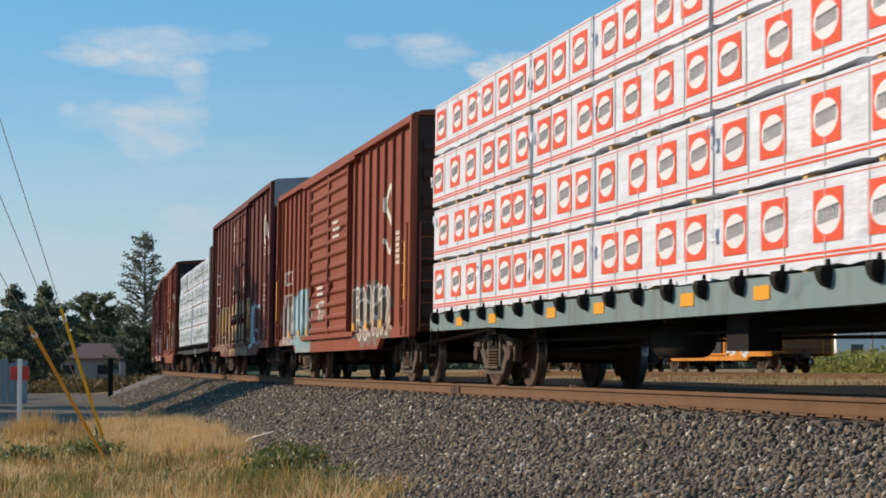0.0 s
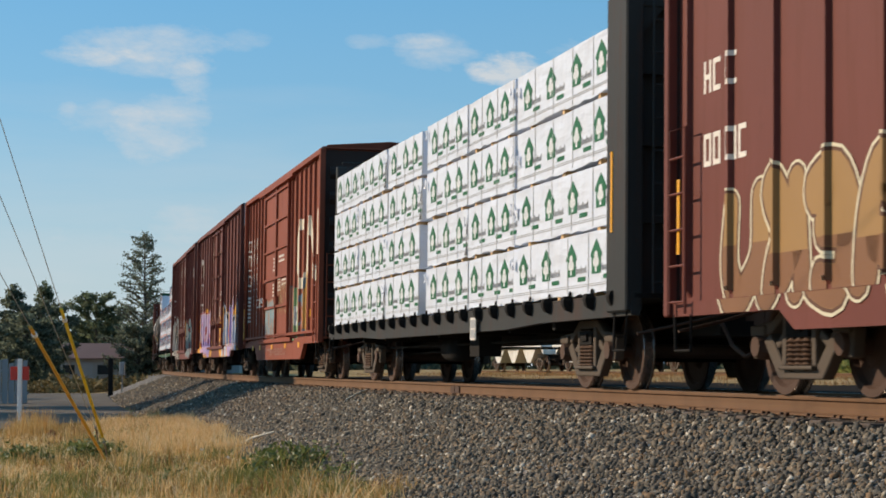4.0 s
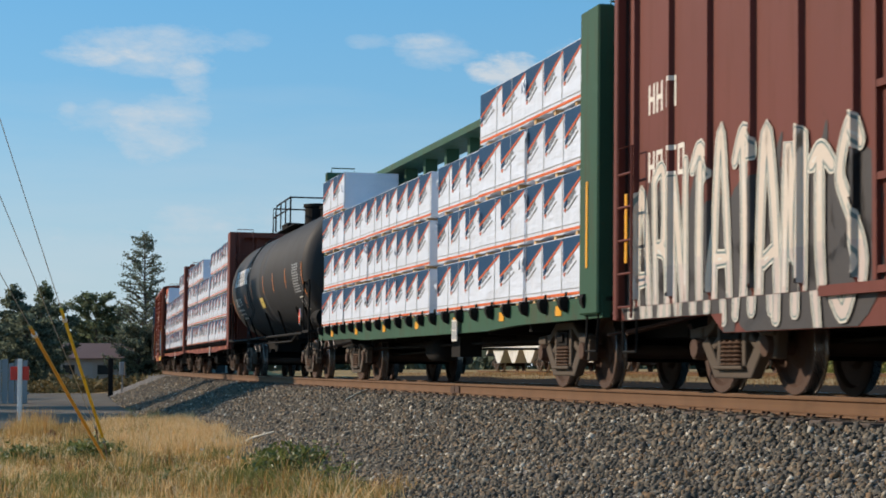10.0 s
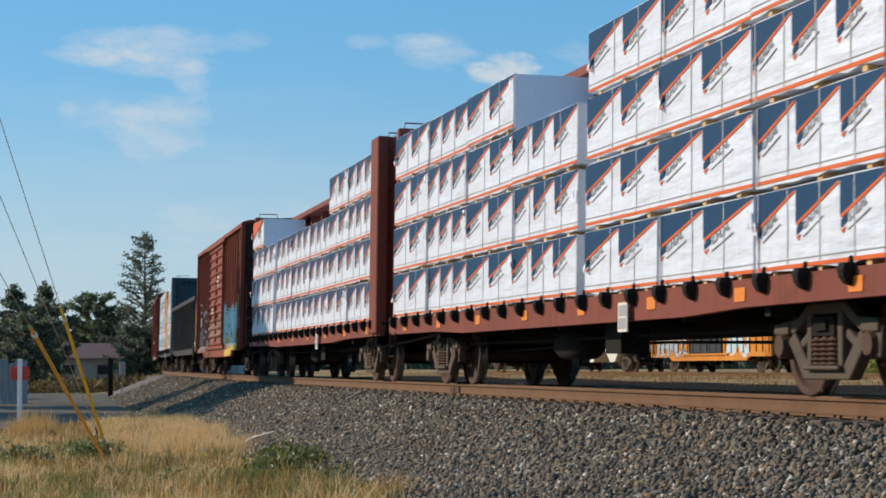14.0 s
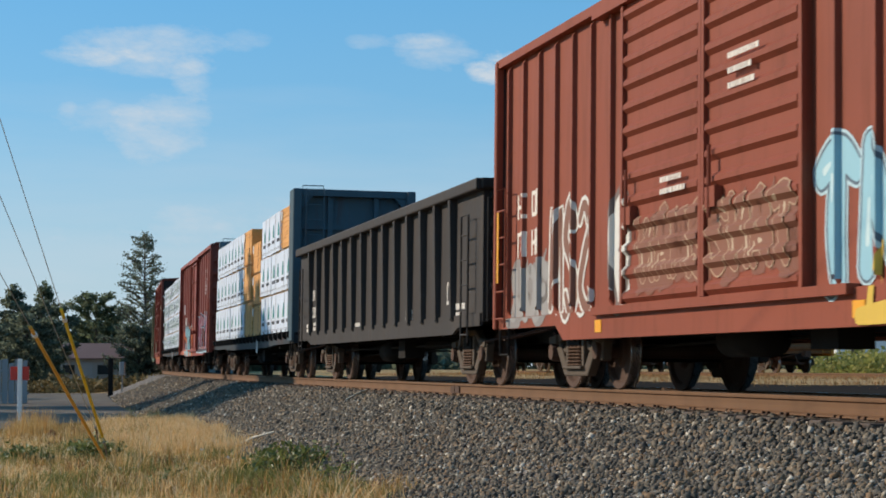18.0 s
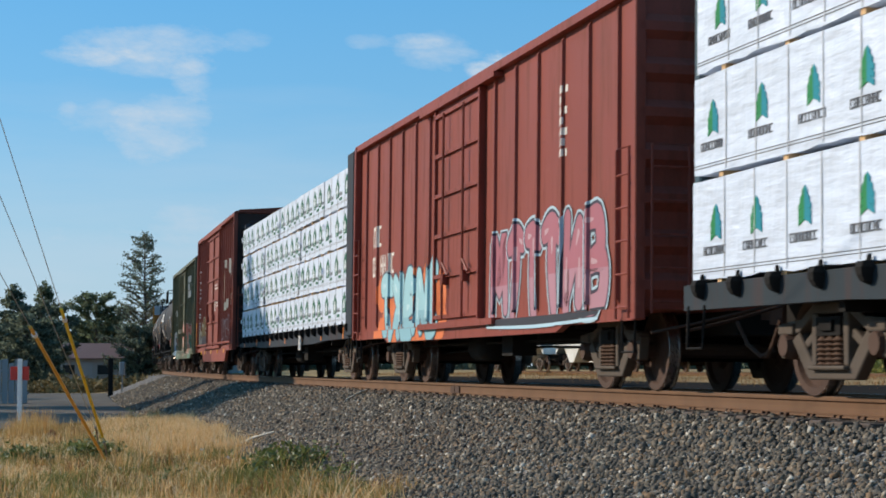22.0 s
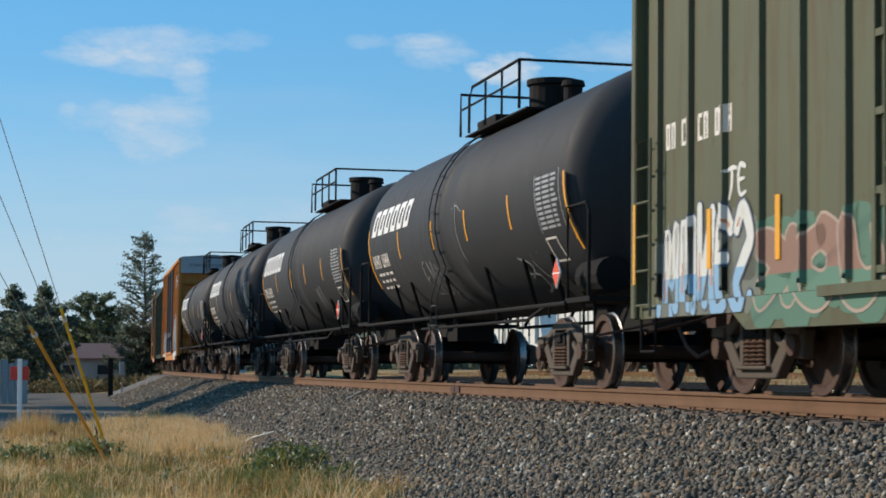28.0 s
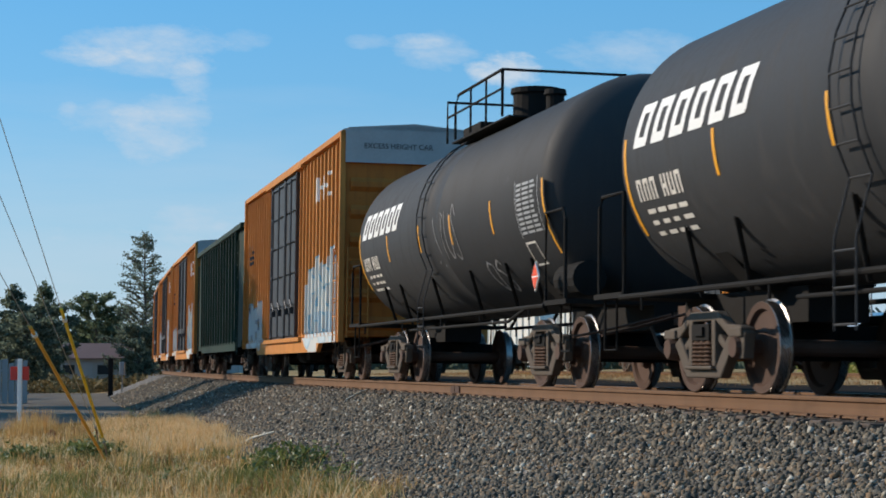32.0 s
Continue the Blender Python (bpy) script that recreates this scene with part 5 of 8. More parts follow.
        for x0, x1 in doors:
            dy = SIDE + 0.055
            a, c = sorted((y * (SIDE - 0.003), y * dy))
            dm = door_mat or paint
            d = part("door", boxes([(x0 + 0.02, x1 - 0.02, a, c, floor + 0.05, eave - 0.16)]), dm, car)
            n = 12 if corrugated else 5
            bm = bmesh.new()
            for i in range(n + 1):
                z = floor + 0.14 + i * (eave - floor - 0.42) / n
                e0, e1 = sorted((y * dy, y * (dy + 0.045)))
                if corrugated:
                    vs = [(x0 + 0.1, z - 0.075), (x1 - 0.1, z - 0.075), (x1 - 0.1, z + 0.075), (x0 + 0.1, z + 0.075)]
                    lo = [bm.verts.new((px, y * (dy - 0.003), pz)) for px, pz in vs]
                    hi = [bm.verts.new((px, y * (dy + 0.05), pz + (0.05 if pz < z else -0.05))) for px, pz in vs]
                    bm.faces.new(lo), bm.faces.new(hi)
                    for q in range(4):
                        bm.faces.new((lo[q], lo[(q + 1) % 4], hi[(q + 1) % 4], hi[q]))
                else:
                    box(bm, x0 + 0.06, x1 - 0.06, e0, e1, z - 0.03, z + 0.03)
            for x in (x0 + 0.04, x1 - 0.04):
                e0, e1 = sorted((y * dy, y * (dy + 0.05)))
                box(bm, x - 0.035, x + 0.035, e0, e1, floor + 0.06, eave - 0.18)
            part("door_frame", bm, dm, d)
            bm = bmesh.new()
            e = y * (dy + 0.085)
            for x in ((x0 * 0.72 + x1 * 0.28), (x0 * 0.28 + x1 * 0.72)) if door_bars else ():
                tube(bm, [(x, e, floor + 0.1), (x, e, eave - 0.3)], 0.022, 6)
                box(bm, x - 0.07, x + 0.07, *sorted((y * dy, y * (dy + 0.10))), floor + 0.62, floor + 0.78)
                tube(bm, [(x, e, floor + 0.95), (x + 0.35, e, floor + 0.75)], 0.022, 6)
            if not door_bars:
                tube(bm, [(x0 + 0.3, e, floor + 0.8), (x0 + 0.3, e, floor + 1.5)], 0.022, 6)
                box(bm, x0 + 0.2, x0 + 0.45, *sorted((y * dy, y * (dy + 0.09))), floor + 0.9, floor + 1.1)
            part("lock_bar", bm, dm, d)
        if doors:
            x0, x1 = min(d[0] for d in doors), max(d[1] for d in doors)
            a, c = sorted((y * 1.40, y * 1.54))
            for z0, z1 in ((floor - 0.04, floor + 0.05), (eave - 0.17, eave - 0.10)):
                part("door_track", boxes([(x0 - 0.9, x1 + 0.9, a, c, z0, z1)]), paint, car)
    # ladders at each corner and stirrup steps
    for s in (-1, 1):
        for y in (-1, 1):
            ladder(car, s * (h - 0.42), y * 1.53, floor - 0.1, floor + 1.75, mat=paint)
            ladder(car, s * (h + 0.05), y * 1.15, floor - 0.05, floor + 1.75, axis="y", mat=paint)
            bm = bmesh.new()
            tube(bm, [(s * (h - 0.62), y * 1.46, floor - 0.1), (s * (h - 0.60), y * 1.46, floor - 0.46), (s * (h - 0.20), y * 1.46, floor - 0.46), (s * (h - 0.18), y * 1.46, floor - 0.1)], 0.018, 6)
            part("stirrup_step", bm, DARK, car)
    underframe(car, L - 0.2, DARK, floor)
    for x in (-h + 2.25, h - 2.25):
        truck(car, x)
    return car


def reflectors(car, xs, z, w=0.16, hgt=0.10, y=-1.49, mat=None, tall=False):
    for x in xs:
        part("reflector", boxes([(x - w / 2, x + w / 2, y - 0.004, y + 0.006, z - hgt / 2, z + hgt / 2)]), mat or REFLECT, car, "yellow reflective strip")


def pocket_mesh():
    """A cast pocket with its strap winch: wide at the top, tapering downwards."""
    bm = bmesh.new()
    rings = []
    for z, w, d in ((0.10, 0.022, 0.018), (0.045, 0.03, 0.025), (0.04, 0.075, 0.09), (-0.01, 0.075, 0.11), (-0.07, 0.058, 0.10), (-0.12, 0.045, 0.07), (-0.145, 0.03, 0.012)):
        rings.append([bm.verts.new(q) for q in ((-w, 0.0, z), (-w * 0.8, -d, z), (w * 0.8, -d, z), (w, 0.0, z))])
    for a, c in zip(rings, rings[1:]):
        for i in range(4):
            bm.faces.new((a[i], a[(i + 1) % 4], c[(i + 1) % 4], c[i]))
    bm.faces.new(rings[0]), bm.faces.new(rings[-1])
    bmesh.ops.recalc_face_normals(bm, faces=bm.faces)
    me = bpy.data.meshes.new("stake_pocket")
    bm.to_mesh(me)
    bm.free()
    me.materials.append(DARK)
    return me


POCKET = pocket_mesh()


def flat_deck(car, L, paint, z=1.06, stakes=True):
    """Deck of a lumber flat: side sills with stake pockets and winches."""
    h = L / 2
    part("deck", boxes([(-h, h, -1.36, 1.36, z - 0.05, z)]), DARK, car)
    for y in (-1, 1):
        a, c = sorted((y * 1.30, y * 1.40))
        bm = bmesh.new()
        prism(bm, [(-h, z - 0.24), (-h, z + 0.01), (h, z + 0.01), (h, z - 0.24), (h - 3.6, z - 0.25), (h - 5.2, z - 0.30), (-h + 5.2, z - 0.30), (-h + 3.6, z - 0.25)], a, c)
        part("side_sill", bm, paint, car)
        n = 22
        for i in range(n):
            x = -h + 0.5 + i * (L - 1.0) / (n - 1)
            part("stake_pocket", POCKET, None, car, at=pose(x, y * 1.40, z, 0, 0, 0 if y < 0 else 180))
    for s in (-1, 1):
        coupler(car, s * h, s)
        for y in (-1, 1):
            bm = bmesh.new()
            tube(bm, [(s * (h - 0.55), y * 1.40, z - 0.2), (s * (h - 0.53), y * 1.42, z - 0.62), (s * (h - 0.15), y * 1.42, z - 0.62), (s * (h - 0.13), y * 1.40, z - 0.2)], 0.018, 6)
            part("stirrup_step", bm, DARK, car)
    underframe(car, L - 0.2, DARK, z - 0.05)
    for x in (-h + 2.6, h - 2.6):
        truck(car, x)


def centerbeam(label, L, paint, top=4.36, deck=1.06, trussed=True, end_paint=None):
    """A lumber flat with end bulkheads and a beam along its middle."""
    h = L / 2
    car = empty("lumber_flatcar", label, "flatcar", "cars of the freight train")
    flat_deck(car, L, paint, deck)
    ep = end_paint or paint
    for s in (-1, 1):
        x = s * (h - 0.36) if s > 0 else -h + 0.14
        deep = 0.34 if s > 0 else 0.08
        b = part("bulkhead", boxes([(x - 0.04, x + 0.04, -1.22, 1.22, deck, top - 0.06)]), ep, car)
        for y in (-1, 1):
            part("bulkhead_post", soft_box(x - deep, x + deep, y * (1.36 if s > 0 else 1.22) - 0.10, y * (1.36 if s > 0 else 1.22) + 0.10, deck - 0.2, top, 0.02, 1), ep, b)
        part("top_beam", boxes([(x - deep * 0.7, x + deep * 0.7, -1.26, 1.26, top - 0.16, top)]), ep, b)
        for y in (-1, 1):
            bm = bmesh.new()
            lengthways(bm, [(y * 1.25, top - 0.10), (y * 0.92, top - 0.10), (y * 1.25, top - 0.48)], x - 0.10, x + 0.10 + (0.12 if s > 0 else 0))
            part("gusset", bm, ep, b)
        for z in (1.9, 2.75, 3.55):
            part("cross_stiffener", boxes([(x - 0.12, x + 0.12, -1.26, 1.26, z - 0.05, z + 0.05)]), ep, b)
        for y in (-0.55, 0.55):
            part("stiffener", boxes([(x - 0.14, x + 0.14, y - 0.06, y + 0.06, deck, top - 0.16)]), ep, b)
        ladder(car, x + s * (deep + 0.05), -0.95, deck, top, axis="y", mat=ep)
        bm = bmesh.new()
        tube(bm, [(x, -1.2, top), (x, -1.2, top + 0.10), (x, -0.7, top + 0.10), (x, -0.7, top)], 0.014, 6)
        part("grab_iron", bm, ep, car)
    if trussed:
        part("top_chord", boxes([(-h + 0.3, h - 0.3, -0.34, 0.34, top - 0.14, top - 0.02)]), paint, car)
        n = 11
        for i in range(n):
            x = -h + 0.9 + i * (L - 1.8) / (n - 1)
            part("beam_post", boxes([(x - 0.09, x + 0.09, -0.12, 0.12, deck, top - 0.14)]), paint, car)
    part("data_plate", boxes([(h * 0.28, h * 0.28 + 0.30, -1.47, -1.455, deck - 0.42, deck - 0.10)]), OFFWHITE, car, "white framed data plate")
    part("data_plate_field", boxes([(h * 0.28 + 0.03, h * 0.28 + 0.27, -1.473, -1.465, deck - 0.39, deck - 0.27), (h * 0.28 + 0.03, h * 0.28 + 0.27, -1.473, -1.465, deck - 0.25, deck - 0.13)]), GREYP, car)
    return car


def bundle(length, high, wide, style, seed):
    """One wrapped pack of lumber on bearers; its origin is under its middle."""
    rng = random.Random(seed)
    names = {"red": "white-wrapped lumber pack printed with red squares", "house": "white-wrapped lumber pack printed with green houses", "saw": "white-wrapped lumber pack with navy zigzag and orange base", "tree": "white-wrapped lumber pack printed with green firs", "torn": "white-wrapped lumber pack with a torn orange sheet", "bare": "unwrapped pack of orange fir boards"}
    ob = empty("lumber_pack", names[style], "lumber pack", "lumber on the flatcars")
    h, w = length / 2, wide / 2
    bm = bmesh.new()
    for x in (-h * 0.7, 0, h * 0.7):
        box(bm, x - 0.045, x + 0.045, -w + 0.02, w - 0.02, 0, 0.06)
    tagged(part("bearer", bm, WOOD, ob), kind="stuff")
    z0, y = 0.06, -w - 0.002
    if style == "bare":
        rows = 22
        bm = bmesh.new()
        for r in range(rows):
            dz = (high - z0) / rows
            a = -h + rng.uniform(0, 0.04)
            while a < h - 0.1:
                b = min(h - rng.uniform(0, 0.04), a + rng.uniform(0.6, 2.6))
                gap = rng.uniform(0.0015, 0.006)
                box(bm, a, b - 0.004, -w + rng.uniform(0, 0.022), w - 0.01, z0 + r * dz + gap, z0 + (r + 1) * dz - 0.001)
                a = b
        tagged(part("board", bm, ENDWOOD, ob), kind="stuff")
        bm = bmesh.new()
        for x in (-h * 0.72, h * 0.55):
            box(bm, x - 0.009, x + 0.009, y - 0.003, y + 0.003, z0, high)
        tagged(part("strap", bm, STRAP, ob), kind="stuff")
        part("tag", boxes([(-h + 0.1, -h + 0.28, y - 0.006, y, high - 0.26, high - 0.05)]), WHITE, ob)
        return ob
    # wrap: a soft box whose faces bulge a little
    bm = bmesh.new()
    nx, nz = max(4, int(length / 0.22)), 4
    grid = {}
    for i in range(nx + 1):
        for k in range(nz + 1):
            u, v = i / nx, k / nz
            bulge = -0.003 * abs(math.sin(u * math.pi * (2 + seed % 3)) * math.sin(v * math.pi)) - rng.uniform(0, 0.003)
            grid[i, k] = bm.verts.new((-h + u * length, -w - (bulge if 0 < i < nx and 0 < k < nz else 0), z0 + v * (high - z0) + (rng.uniform(-0.035, 0.0) if k == 0 else rng.uniform(-0.008, 0.006) if k == nz else 0)))
    for i in range(nx):
        for k in range(nz):
            bm.faces.new((grid[i, k], grid[i + 1, k], grid[i + 1, k + 1], grid[i, k + 1]))
    far = [bm.verts.new((x, w, z)) for x, z in ((-h, z0), (h, z0), (h, high), (-h, high))]
    bm.faces.new(far)
    bm.faces.new([grid[i, nz] for i in range(nx + 1)] + [far[2], far[3]])
    bm.faces.new([grid[i, 0] for i in range(nx + 1)] + [far[1], far[0]])
    bm.faces.new([grid[0, k] for k in range(nz + 1)] + [far[3], far[0]])
    bm.faces.new([grid[nx, k] for k in range(nz + 1)] + [far[2], far[1]])
    part("wrap", bm, WRAPC if style == "tree" else WRAPH if style != "red" else WRAP, ob)
    y -= 0.001
    H = high - z0

    def print_of(items, mat, name, dy=0.0):
        bm = bmesh.new()
        for o in items:
            prism(bm, o, y - 0.0015 - dy, y + 0.008)
        tagged(part(name, bm, mat, ob), kind="stuff")

    def rect(x0, x1, a, b):
        return [(x0, a), (x1, a), (x1, b), (x0, b)]
    if style == "red":
        n = max(1, round(length / 0.95))
        p = length / n
        red, white, grey, line = [], [], [], [rect(-h, h, z0 + H * 0.075, z0 + H * 0.10), rect(-h, h, z0 + H * 0.125, z0 + H * 0.15)]
        for i in range(n):
            cx, cz = -h + (i + 0.5) * p + rng.uniform(-0.13, 0.13), z0 + H * 0.55
            red.append(rect(cx - 0.285, cx + 0.285, cz - 0.225, cz + 0.225))
            white.append([(cx + 0.245 * math.cos(a * math.tau / 20), cz + 0.165 * math.sin(a * math.tau / 20)) for a in range(20)])
            for q in range(5):
                u, v = cx - 0.20 + 0.082 * q, cz - 0.075 + 0.008 * q
                grey += [[(u, v), (u + 0.022, v), (u + 0.042, v + 0.13), (u + 0.02, v + 0.13)], [(u + 0.045, v), (u + 0.065, v), (u + 0.085, v + 0.13), (u + 0.063, v + 0.13)], [(u + 0.02, v + 0.105), (u + 0.07, v + 0.105), (u + 0.075, v + 0.13), (u + 0.022, v + 0.13)]]
        line += [rect(-h, h, z0 + H * 0.955, z0 + H * 0.965)]
        print_of(red + line, RED, "red_print"), print_of(white, PRINTWHITE, "white_oval", 0.002), print_of(grey, DARKP, "grey_bar", 0.004)
    elif style == "house":
        n = max(1, round(length / 0.98))
        p = length / n
        green, grey, white = [], [], []
        for i in range(n):
            cx = -h + (i + 0.5) * p + rng.uniform(-0.10, 0.10)
            # a gabled house with wide eaves, a white tree in it
            green += [rect(cx - 0.165, cx + 0.165, z0 + H * 0.30, z0 + H * 0.60), [(cx - 0.205, z0 + H * 0.575), (cx + 0.205, z0 + H * 0.575), (cx + 0.205, z0 + H * 0.63), (cx, z0 + H * 0.87), (cx - 0.205, z0 + H * 0.63)]]
            green.append(rect(cx + 0.27, cx + 0.56, z0 + H * 0.20, z0 + H * 0.275))
            white += [rect(cx - 0.028, cx + 0.028, z0 + H * 0.33, z0 + H * 0.46)] + [[(u + r * math.cos(q * math.tau / 10), z0 + H * w_ + r * math.sin(q * math.tau / 10)) for q in range(10)] for u, w_, r in ((cx - 0.06, 0.49, 0.052), (cx + 0.06, 0.49, 0.052), (cx, 0.585, 0.066), (cx, 0.51, 0.05))]
            for q in range(9):
                u = cx + 0.20 + 0.046 * q
                grey.append(rect(u, u + 0.016, z0 + H * 0.34, z0 + H * (0.46 if q % 4 == 0 else 0.42)))
                grey.append(rect(u + 0.016, u + 0.034, z0 + H * (0.40 if q % 2 else 0.34), z0 + H * (0.42 if q % 2 else 0.36)))
        grey += [rect(-h, h, z0 + H * 0.105, z0 + H * 0.115), rect(-h, h, z0 + H * 0.140, z0 + H * 0.147)]
        print_of(green, DEEPGREEN, "green_print"), print_of(grey, GREYP, "grey_bar"), print_of(white, PRINTWHITE, "white_tree", 0.002)
    elif style in ("saw", "torn"):
        n = max(1, round(length / 1.0))
        p = length / n
        navy, orange, grey, pale = [], [rect(-h, h, z0, z0 + H * 0.048)], [], []
        for i in range(n):
            x = -h + i * p
            tip, up = z0 + H * 0.50, z0 + H * 0.95
            navy.append([(x, high - 0.008), (x, tip + H * 0.05), (x + p * 0.05, tip + H * 0.04), (x + p * 0.97, up), (x + p, up), (x + p, high - 0.008)])
            orange.append([(x + p * 0.01, tip + H * 0.045), (x + p * 0.03, tip + H * 0.010), (x + p * 0.97, up - H * 0.030), (x + p * 0.97, up + H * 0.005)])
            orange.append([(x + p * 0.02, tip - H * 0.12), (x + p * 0.12, tip - H * 0.10), (x + p * 0.07, tip - H * 0.17)])
            grey += [[(x + p * 0.03, tip - H * 0.10), (x + p * 0.16, tip - H * 0.03), (x + p * 0.16, tip + H * 0.055), (x + p * 0.03, tip - H * 0.015)]]
            for q in range(5):
                u, v = x + p * (0.20 + 0.072 * q), tip + H * (-0.045 + 0.036 * q)
                pale += [[(u, v), (u + p * 0.018, v + H * 0.009), (u + p * 0.018, v + H * 0.115), (u, v + H * 0.10)], [(u + p * 0.018, v + H * (0.01 + 0.045 * (q % 2))), (u + p * 0.055, v + H * (0.028 + 0.045 * (q % 2))), (u + p * 0.055, v + H * (0.05 + 0.045 * (q % 2))), (u + p * 0.018, v + H * (0.03 + 0.045 * (q % 2)))]]
            pale.append([(x + p * 0.18, tip - H * 0.14), (x + p * 0.62, tip + H * 0.06), (x + p * 0.62, tip + H * 0.075), (x + p * 0.18, tip - H * 0.125)])
        print_of(navy, NAVY, "navy_print"), print_of(orange, ORANGE, "orange_print", 0.002), print_of(grey, NAVY, "blue_bar", 0.003), print_of(pale + [rect(-h, h, z0 + H * 0.105, z0 + H * 0.118)], GREYP, "grey_bar", 0.002)
        if style == "torn":
            print_of([[(-h + 0.05, z0 + H * 0.40), (h * 0.55, z0 + H * 0.86), (h * 0.62, high - 0.01), (-h + 0.05, high - 0.01)]], ORANGE, "loose_orange_sheet", 0.006)
    elif style == "tree":
        n = max(1, round(length / 1.06))
        p = length / n
        green, teal, grey = [], [], [rect(-h, h, z0 + H * 0.055, z0 + H * 0.062), rect(-h, h, z0 + H * 0.085, z0 + H * 0.092)]
        for i in range(n):
            cx = -h + (i + 0.5) * p + rng.uniform(-0.10, 0.10)
            for k in range(5):
                a, wd = z0 + H * (0.37 + 0.066 * k), (0.125, 0.125, 0.125, 0.095, 0.055)[k]
                green.append([(cx - wd, a), (cx, a + H * 0.055), (cx, a + H * (0.125 if k < 4 else 0.10)), (cx - wd, a + H * 0.055)])
                teal.append([(cx, a + H * 0.055), (cx + wd, a), (cx + wd, a + H * 0.055), (cx, a + H * (0.125 if k < 4 else 0.10))])
            for x0, x1, a, b in big_letters(cx - 0.30, z0 + H * 0.315, (8,), H * 0.088, rng, 0.66):
                grey.append(rect(x0, x1, a, b))
        print_of(teal, TEALP, "teal_print", 0.002)
        print_of(green, GREENP, "green_fir"), print_of(grey, DARKP, "grey_bar")
    if style != "tree":
        # wrap torn open at an end, and a crumpled flap that stands off it
        e = rng.choice((-1, 1))
        if style == "house" and rng.random() < 0.6:
            k = rng.uniform(0.6, 1.1)
            print_of([[(e * (h - 0.01), z0 + 0.01), (e * (h - 0.16 * k), z0 + 0.02), (e * (h - 0.08 * k), z0 + 0.07), (e * (h - 0.05 * k), z0 + 0.22 * k), (e * (h - 0.01), z0 + 0.12 * k)][::-e], [(e * (h - 0.01), z0 + 0.30), (e * (h - 0.06), z0 + 0.33), (e * (h - 0.01), z0 + 0.48 * k)][::-e]], STRAP, "torn_gap", 0.004)
        bm = bmesh.new()
        u, v = e * (h - rng.uniform(0.02, 0.10)), z0 + H * rng.uniform(0.55, 0.92)
        grid = [[bm.verts.new((u + i * 0.035 + rng.uniform(-0.015, 0.015), y - 0.006 - 0.035 * math.sin(i * 1.1) - rng.uniform(0, 0.03), v - k * 0.05 + rng.uniform(-0.015, 0.015))) for k in range(4)] for i in range(3)]
        for i in range(2):
            for k in range(3):
                bm.faces.new((grid[i][k], grid[i + 1][k], grid[i + 1][k + 1], grid[i][k + 1]))
        part("loose_flap", bm, WRAPH, ob)
    bm = bmesh.new()
    for i in range(max(2, round(length / 0.75))):
        x = -h + (i + 0.5) * length / max(2, round(length / 0.75))
        box(bm, x + p * 0.42, x + p * 0.42 + 0.014, y - 0.003, y + 0.008, z0, high)
    tagged(part("strap", bm, STRAPGREY, ob), kind="stuff")
    return ob


STRAPGREY = plain("grey_strap", (0.50, 0.51, 0.52), 0.6, 0, 6, 0.1)
cargo = []            # (thing, car, place on the car)
packs = {}


def lay(car, x, y, z, length, high, style, wide=1.12):
    key = (round(length, 2), round(high, 2), style, (len(cargo) % 3) if y < 0 else 0)
    r = random.Random(len(cargo) * 7 + 3)
    m = pose(x + r.uniform(-0.025, 0.025), y + r.uniform(-0.022, 0.022), z, 0, 0, (0 if y < 0 else 180) + r.uniform(-0.35, 0.35))
    if key not in packs:
        packs[key] = bundle(length, high, wide, style, 11 + len(packs))
        ob = packs[key]
    else:
        ob = copy_thing(packs[key], m)
    cargo.append((ob, car, m))


def load(car, cols, tiers, deck, high, style, y=0.80, skip=()):
    """Columns of packs (x0, x1) in tiers on both sides of the beam; skip holds (column, tier) left empty."""
    for i, (x0, x1) in enumerate(cols):
        for k in range(tiers):
            if (i, k) in skip:
                continue
            st = style(i, k) if callable(style) else style
            lay(car, (x0 + x1) / 2, -y, deck + 0.004 + k * (high + 0.012), x1 - x0 - 0.03, high, st)
            lay(car, (x0 + x1) / 2, y, deck + 0.004 + k * (high + 0.012), x1 - x0 - 0.03, high, st)


